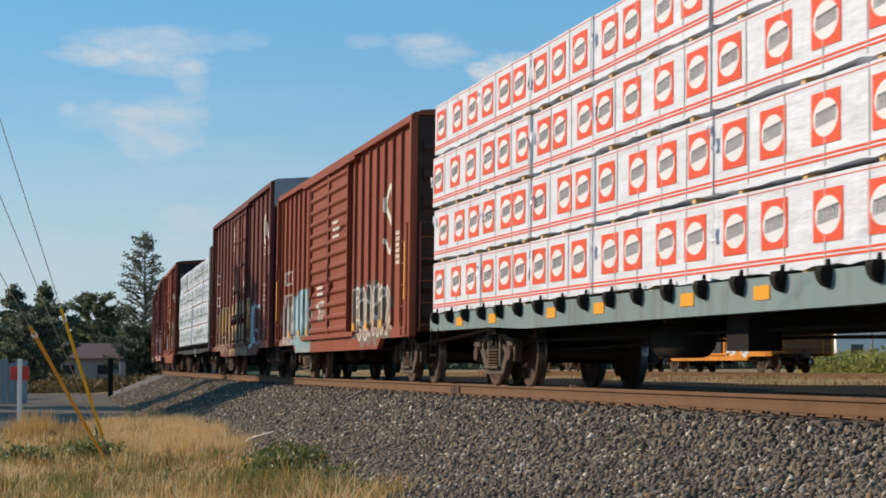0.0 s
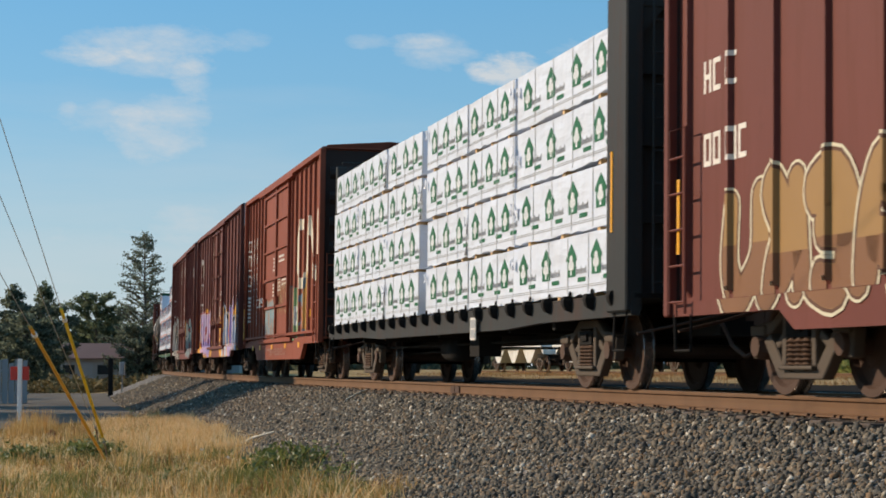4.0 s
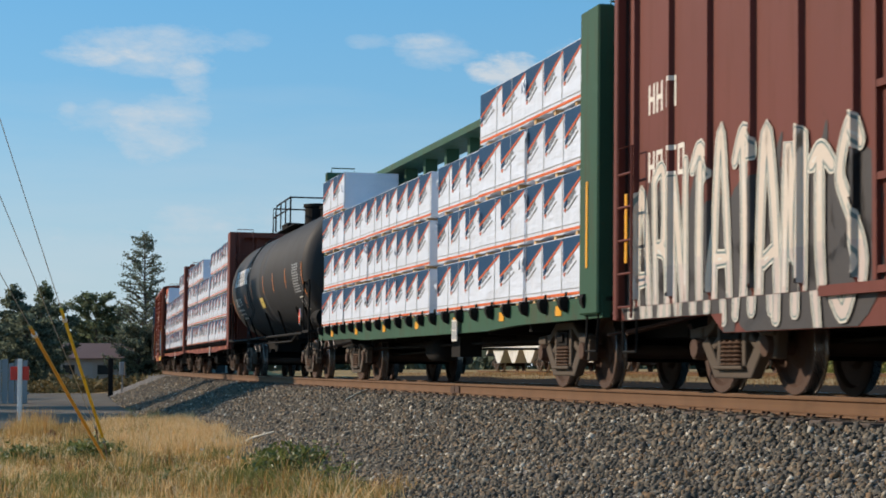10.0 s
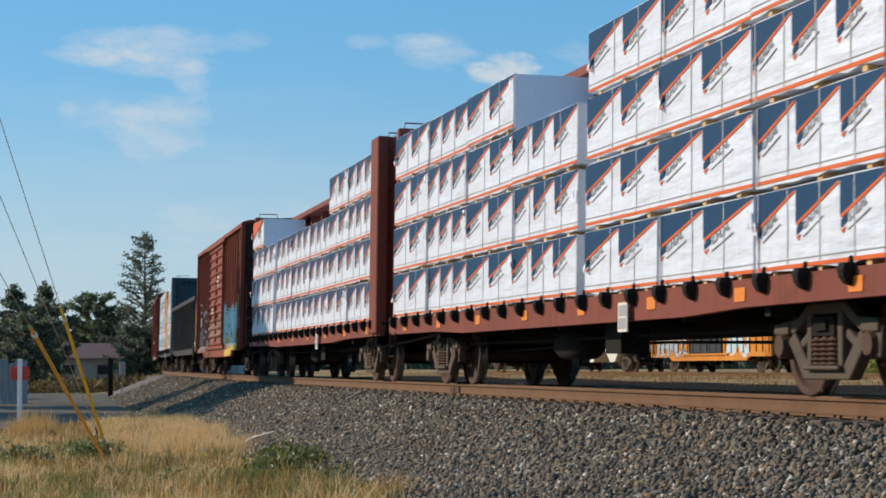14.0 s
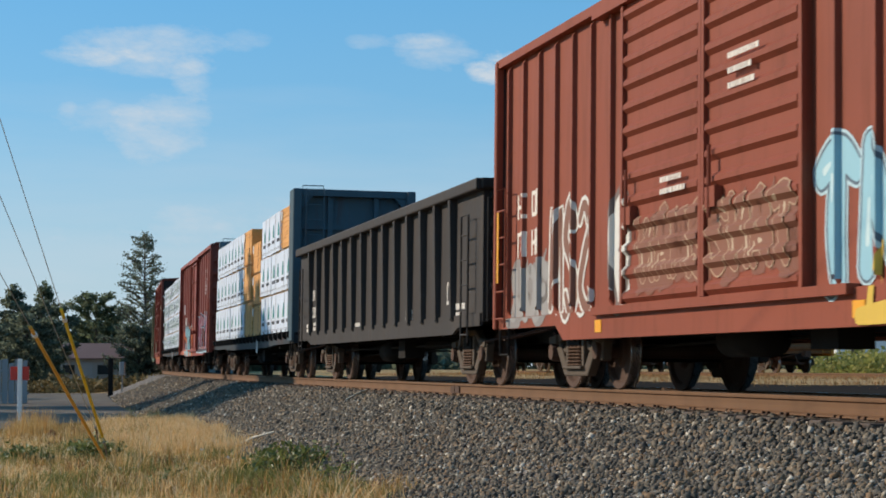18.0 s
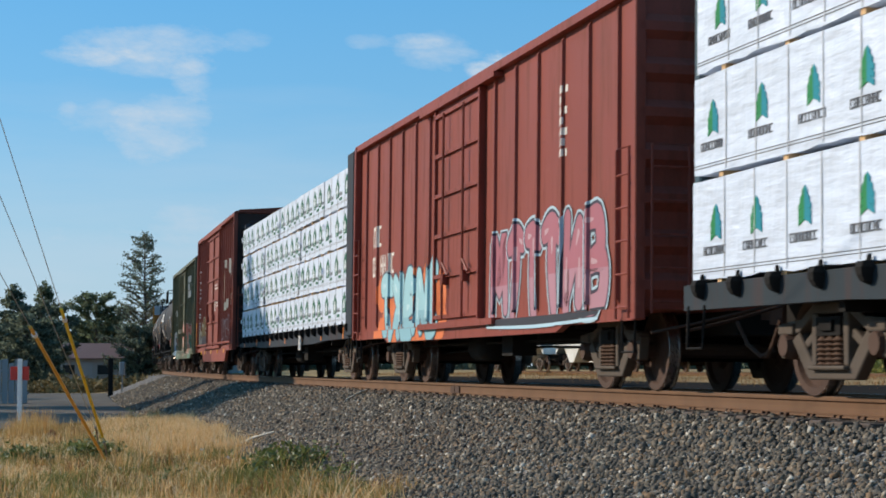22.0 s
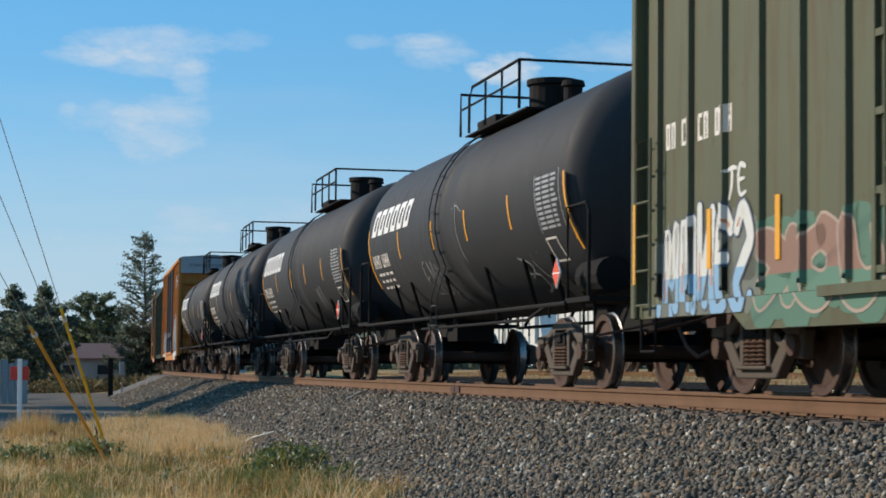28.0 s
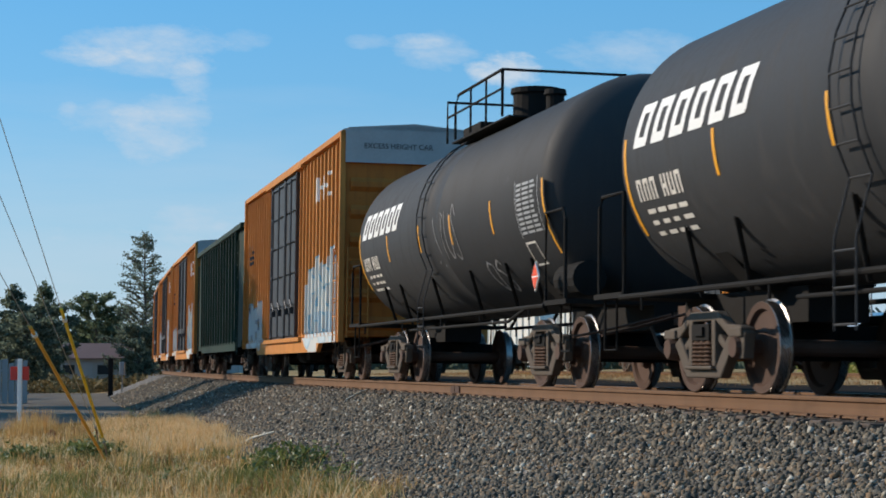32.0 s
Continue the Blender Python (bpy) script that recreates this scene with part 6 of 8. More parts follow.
def gondola(label, L, top, paint):
    h = L / 2
    car = empty("gondola_car", label, "gondola", "cars of the freight train")
    fl = 1.0
    part("floor", boxes([(-h + 0.1, h - 0.1, -1.35, 1.35, fl - 0.06, fl)]), paint, car)
    for y in (-1, 1):
        a, c = sorted((y * 1.36, y * 1.40))
        part("side_wall", boxes([(-h + 0.06, h - 0.06, a, c, fl - 0.1, top)]), paint, car)
        part("top_chord", soft_box(-h, h, min(y * 1.33, y * 1.53), max(y * 1.33, y * 1.53), top - 0.08, top + 0.09, 0.025, 2), paint, car)
        bm = bmesh.new()
        prism(bm, [(-h + 0.1, fl + 0.02), (-h + 0.1, fl - 0.16), (-h + 1.4, fl - 0.16), (-h + 1.8, fl - 0.26), (h - 1.8, fl - 0.26), (h - 1.4, fl - 0.16), (h - 0.1, fl - 0.16), (h - 0.1, fl + 0.02)], *sorted((y * 1.38, y * 1.43)))
        part("side_sill", bm, paint, car)
        n = 14
        for i in range(n):
            x = -h + 1.75 + i * (L - 3.5) / (n - 1)
            bm = bmesh.new()
            lo = [bm.verts.new((x + d, y * 1.396, z)) for d, z in ((-0.085, fl - 0.1), (0.085, fl - 0.1), (0.085, top - 0.05), (-0.085, top - 0.05))]
            hi = [bm.verts.new((x + d, y * q, z)) for d, z, q in ((-0.06, fl - 0.02, 1.475), (0.06, fl - 0.02, 1.475), (0.065, top - 0.08, 1.51), (-0.065, top - 0.08, 1.51))]
            bm.faces.new(lo), bm.faces.new(hi)
            for q in range(4):
                bm.faces.new((lo[q], lo[(q + 1) % 4], hi[(q + 1) % 4], hi[q]))
            part("side_post", bm, paint, car)
    for s in (-1, 1):
        x = s * (h - 0.08)
        wall = part("end_wall", boxes([(x - 0.03, x + 0.03, -1.38, 1.38, fl, top)]), paint, car)
        for z in [v for v in (1.4, 1.85, 2.3, 2.7, 3.15, 3.6, 4.0) if v < top - 0.1]:
            part("ridge", boxes([(*sorted((x + s * 0.028, x + s * 0.10)), -1.3, 1.3, z - 0.05, z + 0.05)]), paint, wall)
        part("end_chord", soft_box(min(x, x + s * 0.12) - 0.03, max(x, x + s * 0.12), -1.45, 1.45, top - 0.06, top + 0.09, 0.02, 1), paint, car)
        coupler(car, s * (h - 0.05), s)
        for y in (-1, 1):
            ladder(car, s * (h - 0.75), y * 1.50, fl - 0.4, top - 0.4, mat=paint)
            ladder(car, s * (h + 0.06), y * 1.15, fl - 0.1, top - 0.2, axis="y", mat=paint)
    underframe(car, L - 0.2, DARK, fl)
    for x in (-h + 2.2, h - 2.2):
        truck(car, x)
    return car


CHALK = plain("faint_chalk", (0.20, 0.20, 0.205), 0.8, 0, 12, 0.3)


def tank_car(label, L, paint, stripes, seed=1, r=1.48, mid=2.55, yellow=None, name_at=0.95, ladder_at=-0.60, fit=0.0):
    """A black tank car: shell with domed ends, jacket bands, platform with rails, end platforms and side handrails."""
    rng = random.Random(seed)
    h = L / 2
    car = empty("tank_car", label, "tank car", "cars of the freight train")
    b = h - 0.45
    prof = [(-b + 0.62 - 0.62 * math.cos(k / 8 * math.pi / 2), max(0.02, r * math.sin(k / 8 * math.pi / 2))) for k in range(9)]
    prof += [(x, q) for x, q in ((-0.75, r), (-0.72, r + 0.012), (-0.30, r + 0.012), (-0.27, r), (0.45, r), (0.48, r + 0.010), (0.60, r + 0.010), (0.63, r))]
    prof += [(-x, q) for x, q in prof[:9][::-1]]
    bm = bmesh.new()
    lathe(bm, prof, (0, 0, mid), "x", 64)
    shell = part("tank", bm, paint, car, smooth=True)
    for s in (-1, 1):
        part("stub_sill", boxes([(*sorted((s * h, s * (h - 3.3))), -0.33, 0.33, 0.72, 1.08)]), DARK, car)
        bm = bmesh.new()
        # saddle
        lengthways(bm, [(-0.60, 1.05), (-1.08, mid - 1.0), (-0.75, mid - 1.26), (0.75, mid - 1.26), (1.08, mid - 1.0), (0.60, 1.05)], s * (h - 2.6) - 0.18, s * (h - 2.6) + 0.18)
        part("saddle", bm, DARK, car)
        part("end_platform", boxes([(s * h - 0.95 if s > 0 else s * h, s * h if s > 0 else s * h + 0.95, -1.45, 1.45, 1.02, 1.08)]), DARK, car)
        for y in (-1, 1):
            bm = bmesh.new()
            x0, x1 = s * (h - 0.12), s * (h - 0.95)
            tube(bm, [(x0, y * 1.42, 1.05), (x0, y * 1.42, 2.05), (x0 - s * 0.10, y * 1.42, 2.18), (x1, y * 1.42, 2.18), (x1, y * 1.42, 1.05)], 0.025, 8)
            tube(bm, [(x0, y * 1.35, 1.02), (x0, y * 1.35, 0.45), (x0 - s * 0.4, y * 1.35, 0.45), (x0 - s * 0.4, y * 1.35, 1.02)], 0.018, 6)
            part("end_rail", bm, DARK, car)
        coupler(car, s * (h - 0.05), s)
    for y in (-1, 1):
        bm = bmesh.new()
        tube(bm, [(-h + 0.9, y * 1.45, 1.02), (h - 0.9, y * 1.45, 1.02)], 0.030, 8)
        tube(bm, [(-1.6, y * 1.45, 0.86), (h - 2.6, y * 1.45, 0.86), (h - 1.7, y * 1.45, 1.02)], 0.022, 8)
        for x in (-h + 1.6, -2.2, 0.6, 3.0, h - 1.6):
            tube(bm, [(x, y * 1.45, 1.02), (x, y * 1.45, 0.86)], 0.018, 6)
        part("side_handrail", bm, DARK, car)
        # braces from sill to shell
        for x in (-h + 2.3, -h + 3.6, -1.0, 1.5, h - 3.6, h - 2.3):
            bm = bmesh.new()
            tube(bm, [(x - 0.35, y * 0.9, 1.0), (x, y * 1.22, mid - 0.84)], 0.028, 6)
            part("brace", bm, DARK, car)
        # ladder up the middle
        bm = bmesh.new()
        for dx in (ladder_at - 0.2, ladder_at + 0.2):
            pts = [(dx, y * 1.50, 0.55), (dx, y * 1.50, 1.3)] + [(dx, y * (r + 0.07) * math.cos(a), mid + (r + 0.07) * math.sin(a)) for a in [(-0.5 + 0.2 * k) for k in range(9)]]
            tube(bm, pts, 0.012, 6)
        for k in range(9):
            a = -0.5 + 0.19 * k
            tube(bm, [(ladder_at - 0.2, y * (r + 0.07) * math.cos(a), mid + (r + 0.07) * math.sin(a)), (ladder_at + 0.2, y * (r + 0.07) * math.cos(a), mid + (r + 0.07) * math.sin(a))], 0.011, 6)
        for z in (0.6, 0.9, 1.2):
            tube(bm, [(ladder_at - 0.2, y * 1.50, z), (ladder_at + 0.2, y * 1.50, z)], 0.012, 6)
        part("ladder", bm, paint, car)
    # top platform with rails, dome and valve
    top = mid + r
    for y in (-1, 1):
        part("walkway", boxes([(fit - 1.25, fit + 2.3, *sorted((y * 0.45, y * 0.86)), top - 0.10, top - 0.075)]), DARK, car)
    bm = bmesh.new()
    tube(bm, [(fit - 1.2, -0.95, top - 0.1), (fit - 1.2, -0.95, top + 0.58), (fit - 1.2, 0.95, top + 0.58), (fit - 1.2, 0.95, top - 0.1)], 0.024, 6)
    tube(bm, [(fit - 0.65, -0.95, top - 0.1), (fit - 0.65, -0.95, top + 0.45), (fit - 0.45, -0.95, top + 0.60), (fit + 2.25, -0.95, top + 0.60), (fit + 2.25, -0.95, top - 0.1)], 0.024, 6)
    tube(bm, [(fit - 0.65, 0.95, top - 0.1), (fit - 0.65, 0.95, top + 0.45), (fit - 0.45, 0.95, top + 0.60), (fit + 2.25, 0.95, top + 0.60), (fit + 2.25, 0.95, top - 0.1)], 0.024, 6)
    for y in (-0.95, 0.95):
        tube(bm, [(fit - 1.2, y, top + 0.32), (fit + 2.25, y, top + 0.32)], 0.018, 6)
        for x in (0.35, 1.3):
            tube(bm, [(fit + x, y, top - 0.1), (fit + x, y, top + 0.60)], 0.02, 6)
    tube(bm, [(fit + 2.25, -0.95, top + 0.60), (fit + 2.25, 0.95, top + 0.60)], 0.022, 6)
    part("platform_rail", bm, DARK, car)
    bm = bmesh.new()
    lathe(bm, [(-0.1, 0.36), (0.46, 0.36), (0.48, 0.40), (0.56, 0.40), (0.59, 0.10)], (fit + 0.75, 0, top), "z", 20)
    part("dome", bm, DARK, car)
    bm = bmesh.new()
    lathe(bm, [(-0.1, 0.14), (0.36, 0.14), (0.38, 0.18), (0.46, 0.16)], (fit + 1.45, 0.1, top), "z", 14)
    part("valve", bm, DARK, car)
    bm = bmesh.new()
    box(bm, fit - 0.9, fit + 0.2, -0.75, -0.45, top - 0.06, top + 0.10)
    part("hinge_box", bm, DARK, car)
    bm = bmesh.new()
    lathe(bm, [(-0.45, 0.05), (-0.42, 0.22), (0.42, 0.22), (0.45, 0.05)], (h - 0.95, -0.98, 1.36), "x", 14)
    part("brake_cylinder", bm, DARK, car)

    def patch(name, x0, x1, a0, a1, mat, label="", skew=0.0):
        """A painted area that follows the shell between two heights (angles from level)."""
        bm = bmesh.new()
        n = 6
        for y in (-1,):
            low = []
            for k in range(n + 1):
                a = a0 + (a1 - a0) * k / n
                q = r + 0.006 + (0.012 if abs(x0) < 2.4 and abs(x0) > 1.8 else 0)
                low.append([bm.verts.new((x + skew * k / n, y * q * math.cos(a), mid + q * math.sin(a))) for x in (x0, x1)])
            for p, q in zip(low, low[1:]):
                bm.faces.new((p[0], p[1], q[1], q[0]))
        return part(name, bm, mat, car, label)
    # the owner's name as slanting white frames and blocks, then small rows
    e = -b + name_at
    for k in range(6):
        x = e + k * 0.53
        lo, hi = 0.03, 0.345
        for x0, x1, a0, a1, sk in ((x, x + 0.13, lo, hi, 0.14), (x + 0.285, x + 0.40, lo + 0.02, hi - 0.015, 0.13), (x + 0.03, x + 0.375, lo, lo + 0.070, 0.03), (x + 0.12, x + 0.50, hi - 0.070, hi, 0.03)):
            patch("painted_block", x0, x1, a0, a1, WHITE, "", sk)
    for k in range(6):
        x = e + k * 0.20 + (0.12 if k > 2 else 0)
        patch("painted_digit", x, x + 0.045, -0.36, -0.20, OFFWHITE), patch("painted_digit", x + 0.10, x + 0.145, -0.36, -0.20, OFFWHITE)
        patch("painted_digit", x + 0.045, x + 0.10, *rng.choice(((-0.23, -0.20), (-0.36, -0.33), (-0.30, -0.27))), OFFWHITE)
    for row in range(3):
        for k in range(4):
            x = e + 0.1 + k * 0.30
            patch("painted_line", x, x + rng.uniform(0.16, 0.25), -0.46 - row * 0.09, -0.425 - row * 0.09, OFFWHITE)
    for x, a0, a1 in stripes:
        patch("reflector", x, x + 0.07, a0, a1, yellow or REFLECT, "yellow reflective strip")
    # panels of small writing near the front end
    for k in range(11):
        x = 4.95 * h / 7.1
        for wide in (0.22, 0.30, rng.uniform(0.12, 0.28)):
            patch("painted_line", x, x + wide, 0.043 - k * 0.043, 0.066 - k * 0.043, GREYP)
            x += wide + 0.06
    for x in (4.88, 5.93):
        patch("panel_edge", x * h / 7.1, x * h / 7.1 + 0.02, -0.42, 0.09, GREYP)
    for a0, a1 in ((-0.48, -0.46), (-0.70, -0.68)):
        patch("panel_edge", b - 1.75, b - 1.30, a0, a1, OFFWHITE)
    for x in (b - 1.75, b - 1.32):
        patch("panel_edge", x, x + 0.03, -0.70, -0.46, OFFWHITE)
    bm = bmesh.new()
    prism(bm, [(h - 1.26, 1.21), (h - 1.10, 1.40), (h - 1.26, 1.59), (h - 1.42, 1.40)], -1.47, -1.45)
    part("placard", bm, WHITE, car, "white and red diamond placard")
    bm = bmesh.new()
    prism(bm, [(h - 1.26, 1.235), (h - 1.13, 1.39), (h - 1.39, 1.39)], -1.475, -1.468)
    prism(bm, [(h - 1.26, 1.565), (h - 1.13, 1.41), (h - 1.39, 1.41)], -1.475, -1.468)
    tagged(part("placard_mark", bm, RED, car), kind="stuff")
    for x in (-h + 2.35, h - 2.35):
        truck(car, x)
    return car


def scrawl(car, x0, x1, z0, z1, seed, mid=2.55, r=1.48):
    """A faint chalk tag that follows a tank's shell."""
    g = random.Random(seed)
    n = max(1, round((x1 - x0) / 0.45))
    bm = bmesh.new()
    for k in range(n):
        for path in g.choice(FORMS):
            pts = [(x0 + (x1 - x0) * (k + 0.1 + 0.85 * u + g.uniform(-0.1, 0.1)) / n, z0 + (z1 - z0) * (v + g.uniform(-0.12, 0.12))) for u, v in path]
            for piece in brushed(pts, 0.035, 0.02):
                q = r + 0.008
                bm.faces.new([bm.verts.new((x, -math.sqrt(max(0.0, q * q - (z - mid) ** 2)), z)) for x, z in piece])
    return tagged(part("chalk_tag", bm, CHALK, car, "faint pale chalk scrawl"), kind="stuff")


# ---- the train, from its front to its rear ----
MAROON = (0.142, 0.041, 0.031)
BROWN = (0.235, 0.060, 0.033)
pink, salmon, ink, pale_blue, silver, red = (0.62, 0.40, 0.52), (0.60, 0.30, 0.24), (0.03, 0.03, 0.04), (0.42, 0.58, 0.66), (0.50, 0.53, 0.60), (0.45, 0.05, 0.04)
white, cream, black = (0.62, 0.62, 0.58), (0.60, 0.55, 0.40), (0.02, 0.02, 0.02)
sky_blue, tan, lilac, amber = (0.25, 0.50, 0.60), (0.45, 0.28, 0.10), (0.42, 0.32, 0.62), (0.72, 0.34, 0.03)
train = []            # (car, where its middle is at the clip's start)


def join_train(car, middle):
    train.append((car, middle - 0.25))
    return car


def even(x0, x1, n):
    return [x0 + (x1 - x0) * i / (n - 1) for i in range(n)]


BLACKD = plain("black_door_paint", (0.03, 0.033, 0.04), 0.5, 0, 8, 0.2)
ROOF_GREY = plain("galvanized_roof", (0.36, 0.36, 0.36), 0.6, 0.3, 6, 0.3)
# near-black brown for end walls turned from the sun: their shade is painted in
END_SHADE = plain("shaded_end_paint", (0.032, 0.017, 0.014), 0.8, 0, 6, 0.35)

def sign_text(words, size, mat, parent, at):
    cu = bpy.data.curves.new("writing", "FONT")
    cu.body, cu.size, cu.align_x = words, size, "CENTER"
    cu.extrude = 0.002
    ob = new("writing", cu)
    dg = bpy.context.evaluated_depsgraph_get()
    me = bpy.data.meshes.new_from_object(ob.evaluated_get(dg))
    bpy.data.objects.remove(ob)
    me.materials.clear()
    return part("writing", me, mat, parent, at=at)


# lumber flat with red-printed packs
P0 = car_paint("grey_blue_paint", (0.17, 0.24, 0.25), wear=0.6)
c0 = join_train(empty("lumber_flatcar", "grey-blue flatcar stacked with red-printed white lumber packs", "flatcar", "cars of the freight train"), 15.6)
flat_deck(c0, 20.4, P0, 1.06)
load(c0, [(-10.2, -7.3), (-7.3, -4.8), (-4.8, -2.2), (-2.2, 1.45), (1.45, 5.6), (5.6, 9.9)], 4, 1.06, 0.82, "red")
reflectors(c0, [-8.31, -6.47, -3.70, -1.85, 0.92, 2.77, 6.47], 0.93, 0.36, 0.13, -1.406)

# brown boxcar with ribbed double doors
P1 = car_paint("brown_paint_sprayed", BROWN, wear=0.45)
c1 = join_train(boxcar("brown ribbed boxcar with corrugated double doors and sprayed tags", 15.9, 4.40, P1, even(-7.5, -3.3, 7) + even(2.4, 7.5, 8), [(-2.8, -0.42), (-0.42, 1.9)], sill="straight", corrugated=True, door_bars=False, end_mat=END_SHADE, seed=2), -3.6)

reflectors(c1, [-7.6, 7.65], 1.85, 0.08, 0.95, -1.552)
reflectors(c1, [-5.9, -4.4, -3.2, 2.6, 3.9, 5.3], 1.02, 0.22, 0.14, -1.489)
marks(c1, big_letters(-7.05, 2.52, (2, 2), 0.33, random.Random(3)) + big_letters(-7.05, 1.98, (2, 2), 0.33, random.Random(33)) + text_rows(6.2, 2.6, 0.5, 6, 0.07, random.Random(4)), OFFWHITE)
marks(c1, text_rows(0.3, 3.2, 0.8, 3, 0.055, random.Random(5), 1.6) + text_rows(-1.6, 1.95, 0.9, 2, 0.06, random.Random(6), 1.2), OFFWHITE, -1.52)
graffiti(c1, -7.4, -5.5, 0.62, 1.75, "faded white and grey sprayed scrawl", (0.40, 0.38, 0.36), (0.20, 0.15, 0.13), None, None, (0.24, 0.14, 0.11), white, 100, 0.24, 3)
graffiti(c1, -5.5, -2.7, 0.60, 1.85, "faded pale blue and teal sprayed lettering", (0.36, 0.50, 0.54), (0.22, 0.30, 0.31), None, (0.18, 0.34, 0.37), (0.24, 0.33, 0.33), white, 101, 0.42, 4, 0.1, 0.15)
graffiti(c1, -1.75, -0.85, 1.20, 1.70, "small white sprayed tag", white, None, None, None, None, None, 161, 0.16, 3)
graffiti(c1, 2.3, 6.0, 0.78, 1.75, "small silver outlined sprayed lettering", (0.24, 0.20, 0.17), white, None, (0.32, 0.20, 0.14), (0.17, 0.13, 0.10), None, 102, 0.24)
graffiti(c1, 5.2, 6.1, 2.25, 3.45, "white sprayed scrawl", white, None, None, None, None, None, 103, 0.13, 1)

# maroon boxcar, excess height, plug doors
def maroon_car(label, paint, middle, seed, emblem=(5.75, 3.52)):
    car = join_train(boxcar(label, 15.9, 4.95, paint, even(-7.5, -2.3, 6) + even(2.5, 7.5, 6), [(-1.85, 0.25), (0.25, 2.05)], sill="straight", roof_mat=ROOF_GREY, end_mat=END_SHADE, end_band=ROOF_GREY, seed=seed), middle)
    rng = random.Random(seed)
    # CN logo as a round-cornered emblem of one stroke
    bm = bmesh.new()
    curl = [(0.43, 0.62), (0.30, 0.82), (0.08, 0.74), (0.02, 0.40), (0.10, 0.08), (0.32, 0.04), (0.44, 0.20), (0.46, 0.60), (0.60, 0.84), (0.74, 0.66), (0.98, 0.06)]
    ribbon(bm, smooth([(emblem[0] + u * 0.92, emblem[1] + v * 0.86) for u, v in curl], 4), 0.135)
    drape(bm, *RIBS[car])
    part("emblem", bm, OFFWHITE, car, "white painted CN logo in one stroke")
    bars = ([] if emblem[0] < 0 else big_letters(5.75, 3.42, (3,), 0.20, rng, 0.8) + big_letters(6.62, 3.38, (2, 2), 0.19, rng, 0.6)) + big_letters(-7.15, 3.25, (2, 1), 0.32, rng) + big_letters(-7.15, 2.53, (2, 2), 0.32, rng)
    bars += text_rows(-1.55, 4.45, 0.42, 8, 0.055, rng, 0.7) + text_rows(0.65, 4.4, 0.36, 6, 0.05, rng, 0.8) + text_rows(-1.6, 2.65, 0.4, 4, 0.05, rng, 0.7) + text_rows(-1.3, 2.25, 0.3, 4, 0.05, rng, 0.7) + text_rows(0.55, 2.7, 0.4, 4, 0.05, rng, 0.7) + text_rows(1.25, 2.7, 0.35, 4, 0.05, rng, 0.7) + text_rows(0.8, 2.2, 0.3, 4, 0.05, rng, 0.7)
    marks(car, [b for b in bars if b[0] < -3 or b[0] > 3], OFFWHITE)
    marks(car, [b for b in bars if -3 < b[0] < 3], OFFWHITE, -1.458)
    marks(car, text_rows(5.85, 2.45, 0.16, 6, 0.07, rng, 0.9) + text_rows(6.2, 2.45, 0.2, 6, 0.07, rng, 0.9) + text_rows(6.72, 2.45, 0.4, 3, 0.07, rng, 0.9) + text_rows(5.95, 1.30, 0.4, 3, 0.06, rng) + text_rows(6.8, 0.97, 0.5, 2, 0.05, rng), OFFWHITE)
    part("data_panel", boxes([(6.78, 7.20, -1.409, -1.40, 1.20, 1.66)]), OFFWHITE, car, "white framed inspection panel")
    part("data_panel_field", boxes([(6.82, 7.16, -1.412, -1.405, 1.25, 1.61)]), plain("panel_grey", (0.2, 0.22, 0.24), 0.6), car)
    reflectors(car, [6.99], 1.10, 0.42, 0.12, -1.404)
    reflectors(car, [-7.55, 3.0, 7.55], 1.75, 0.07, 0.75, -1.512)
    sign_text("EXCESS HEIGHT CAR", 0.15, BLACKD, car, pose(7.956, -0.35, 4.62, 90, 0, 90))
    return car


P2 = car_paint("maroon_paint_gold_tags", MAROON, wear=0.35)
c2 = maroon_car("maroon ribbed boxcar with gold graffiti and grey roof", P2, -20.8, 3)
graffiti(c2, -6.6, -2.9, 0.72, 2.05, "brown and gold sprayed block lettering", (0.30, 0.17, 0.06), (0.10, 0.04, 0.02), cream, (0.20, 0.09, 0.04), None, None, 104, 0.42, 4, edge=0.035)
graffiti(c2, -2.1, 2.7, 0.72, 2.10, "gold sprayed lettering with dark outline on a tan cloud", (0.44, 0.29, 0.11), (0.12, 0.05, 0.025), cream, (0.30, 0.18, 0.08), (0.25, 0.13, 0.06), (0.58, 0.46, 0.26), 105, 0.34, 7, edge=0.03)
graffiti(c2, 2.85, 5.2, 0.85, 1.95, "pale blue sprayed letters, one only outlined", (0.40, 0.52, 0.57), None, None, None, None, None, 106, 0.20, 0,
         extra=[((0.40, 0.52, 0.57), [(3.35, 0.95), (3.45, 1.5), (3.72, 1.95)], 0.62, 0.25), ((0.40, 0.52, 0.57), [(3.1, 0.92), (3.9, 0.95)], 0.3, 0.3), ((0.34, 0.40, 0.46), [(4.25, 1.85), (5.1, 1.83), (5.12, 0.95), (4.7, 0.93)], 0.09, 0.07), ((0.34, 0.40, 0.46), [(4.0, 1.2), (4.55, 1.25), (4.6, 0.95)], 0.08, 0.06)])

P3 = car_paint("near_black_paint", (0.03, 0.032, 0.032), wear=0.4)
c3 = join_train(centerbeam("black bulkhead flatcar loaded with green-printed lumber packs", 19.0, P3, 4.40), -39.5)
load(c3, [(-9.2, -6.6), (-6.6, -3.9), (-3.9, -1.2), (-0.7, 2.0), (2.0, 4.6), (4.6, 8.75)], 4, 1.06, 0.76, "house")
reflectors(c3, [9.0], 2.2, 0.06, 0.9, -1.465)


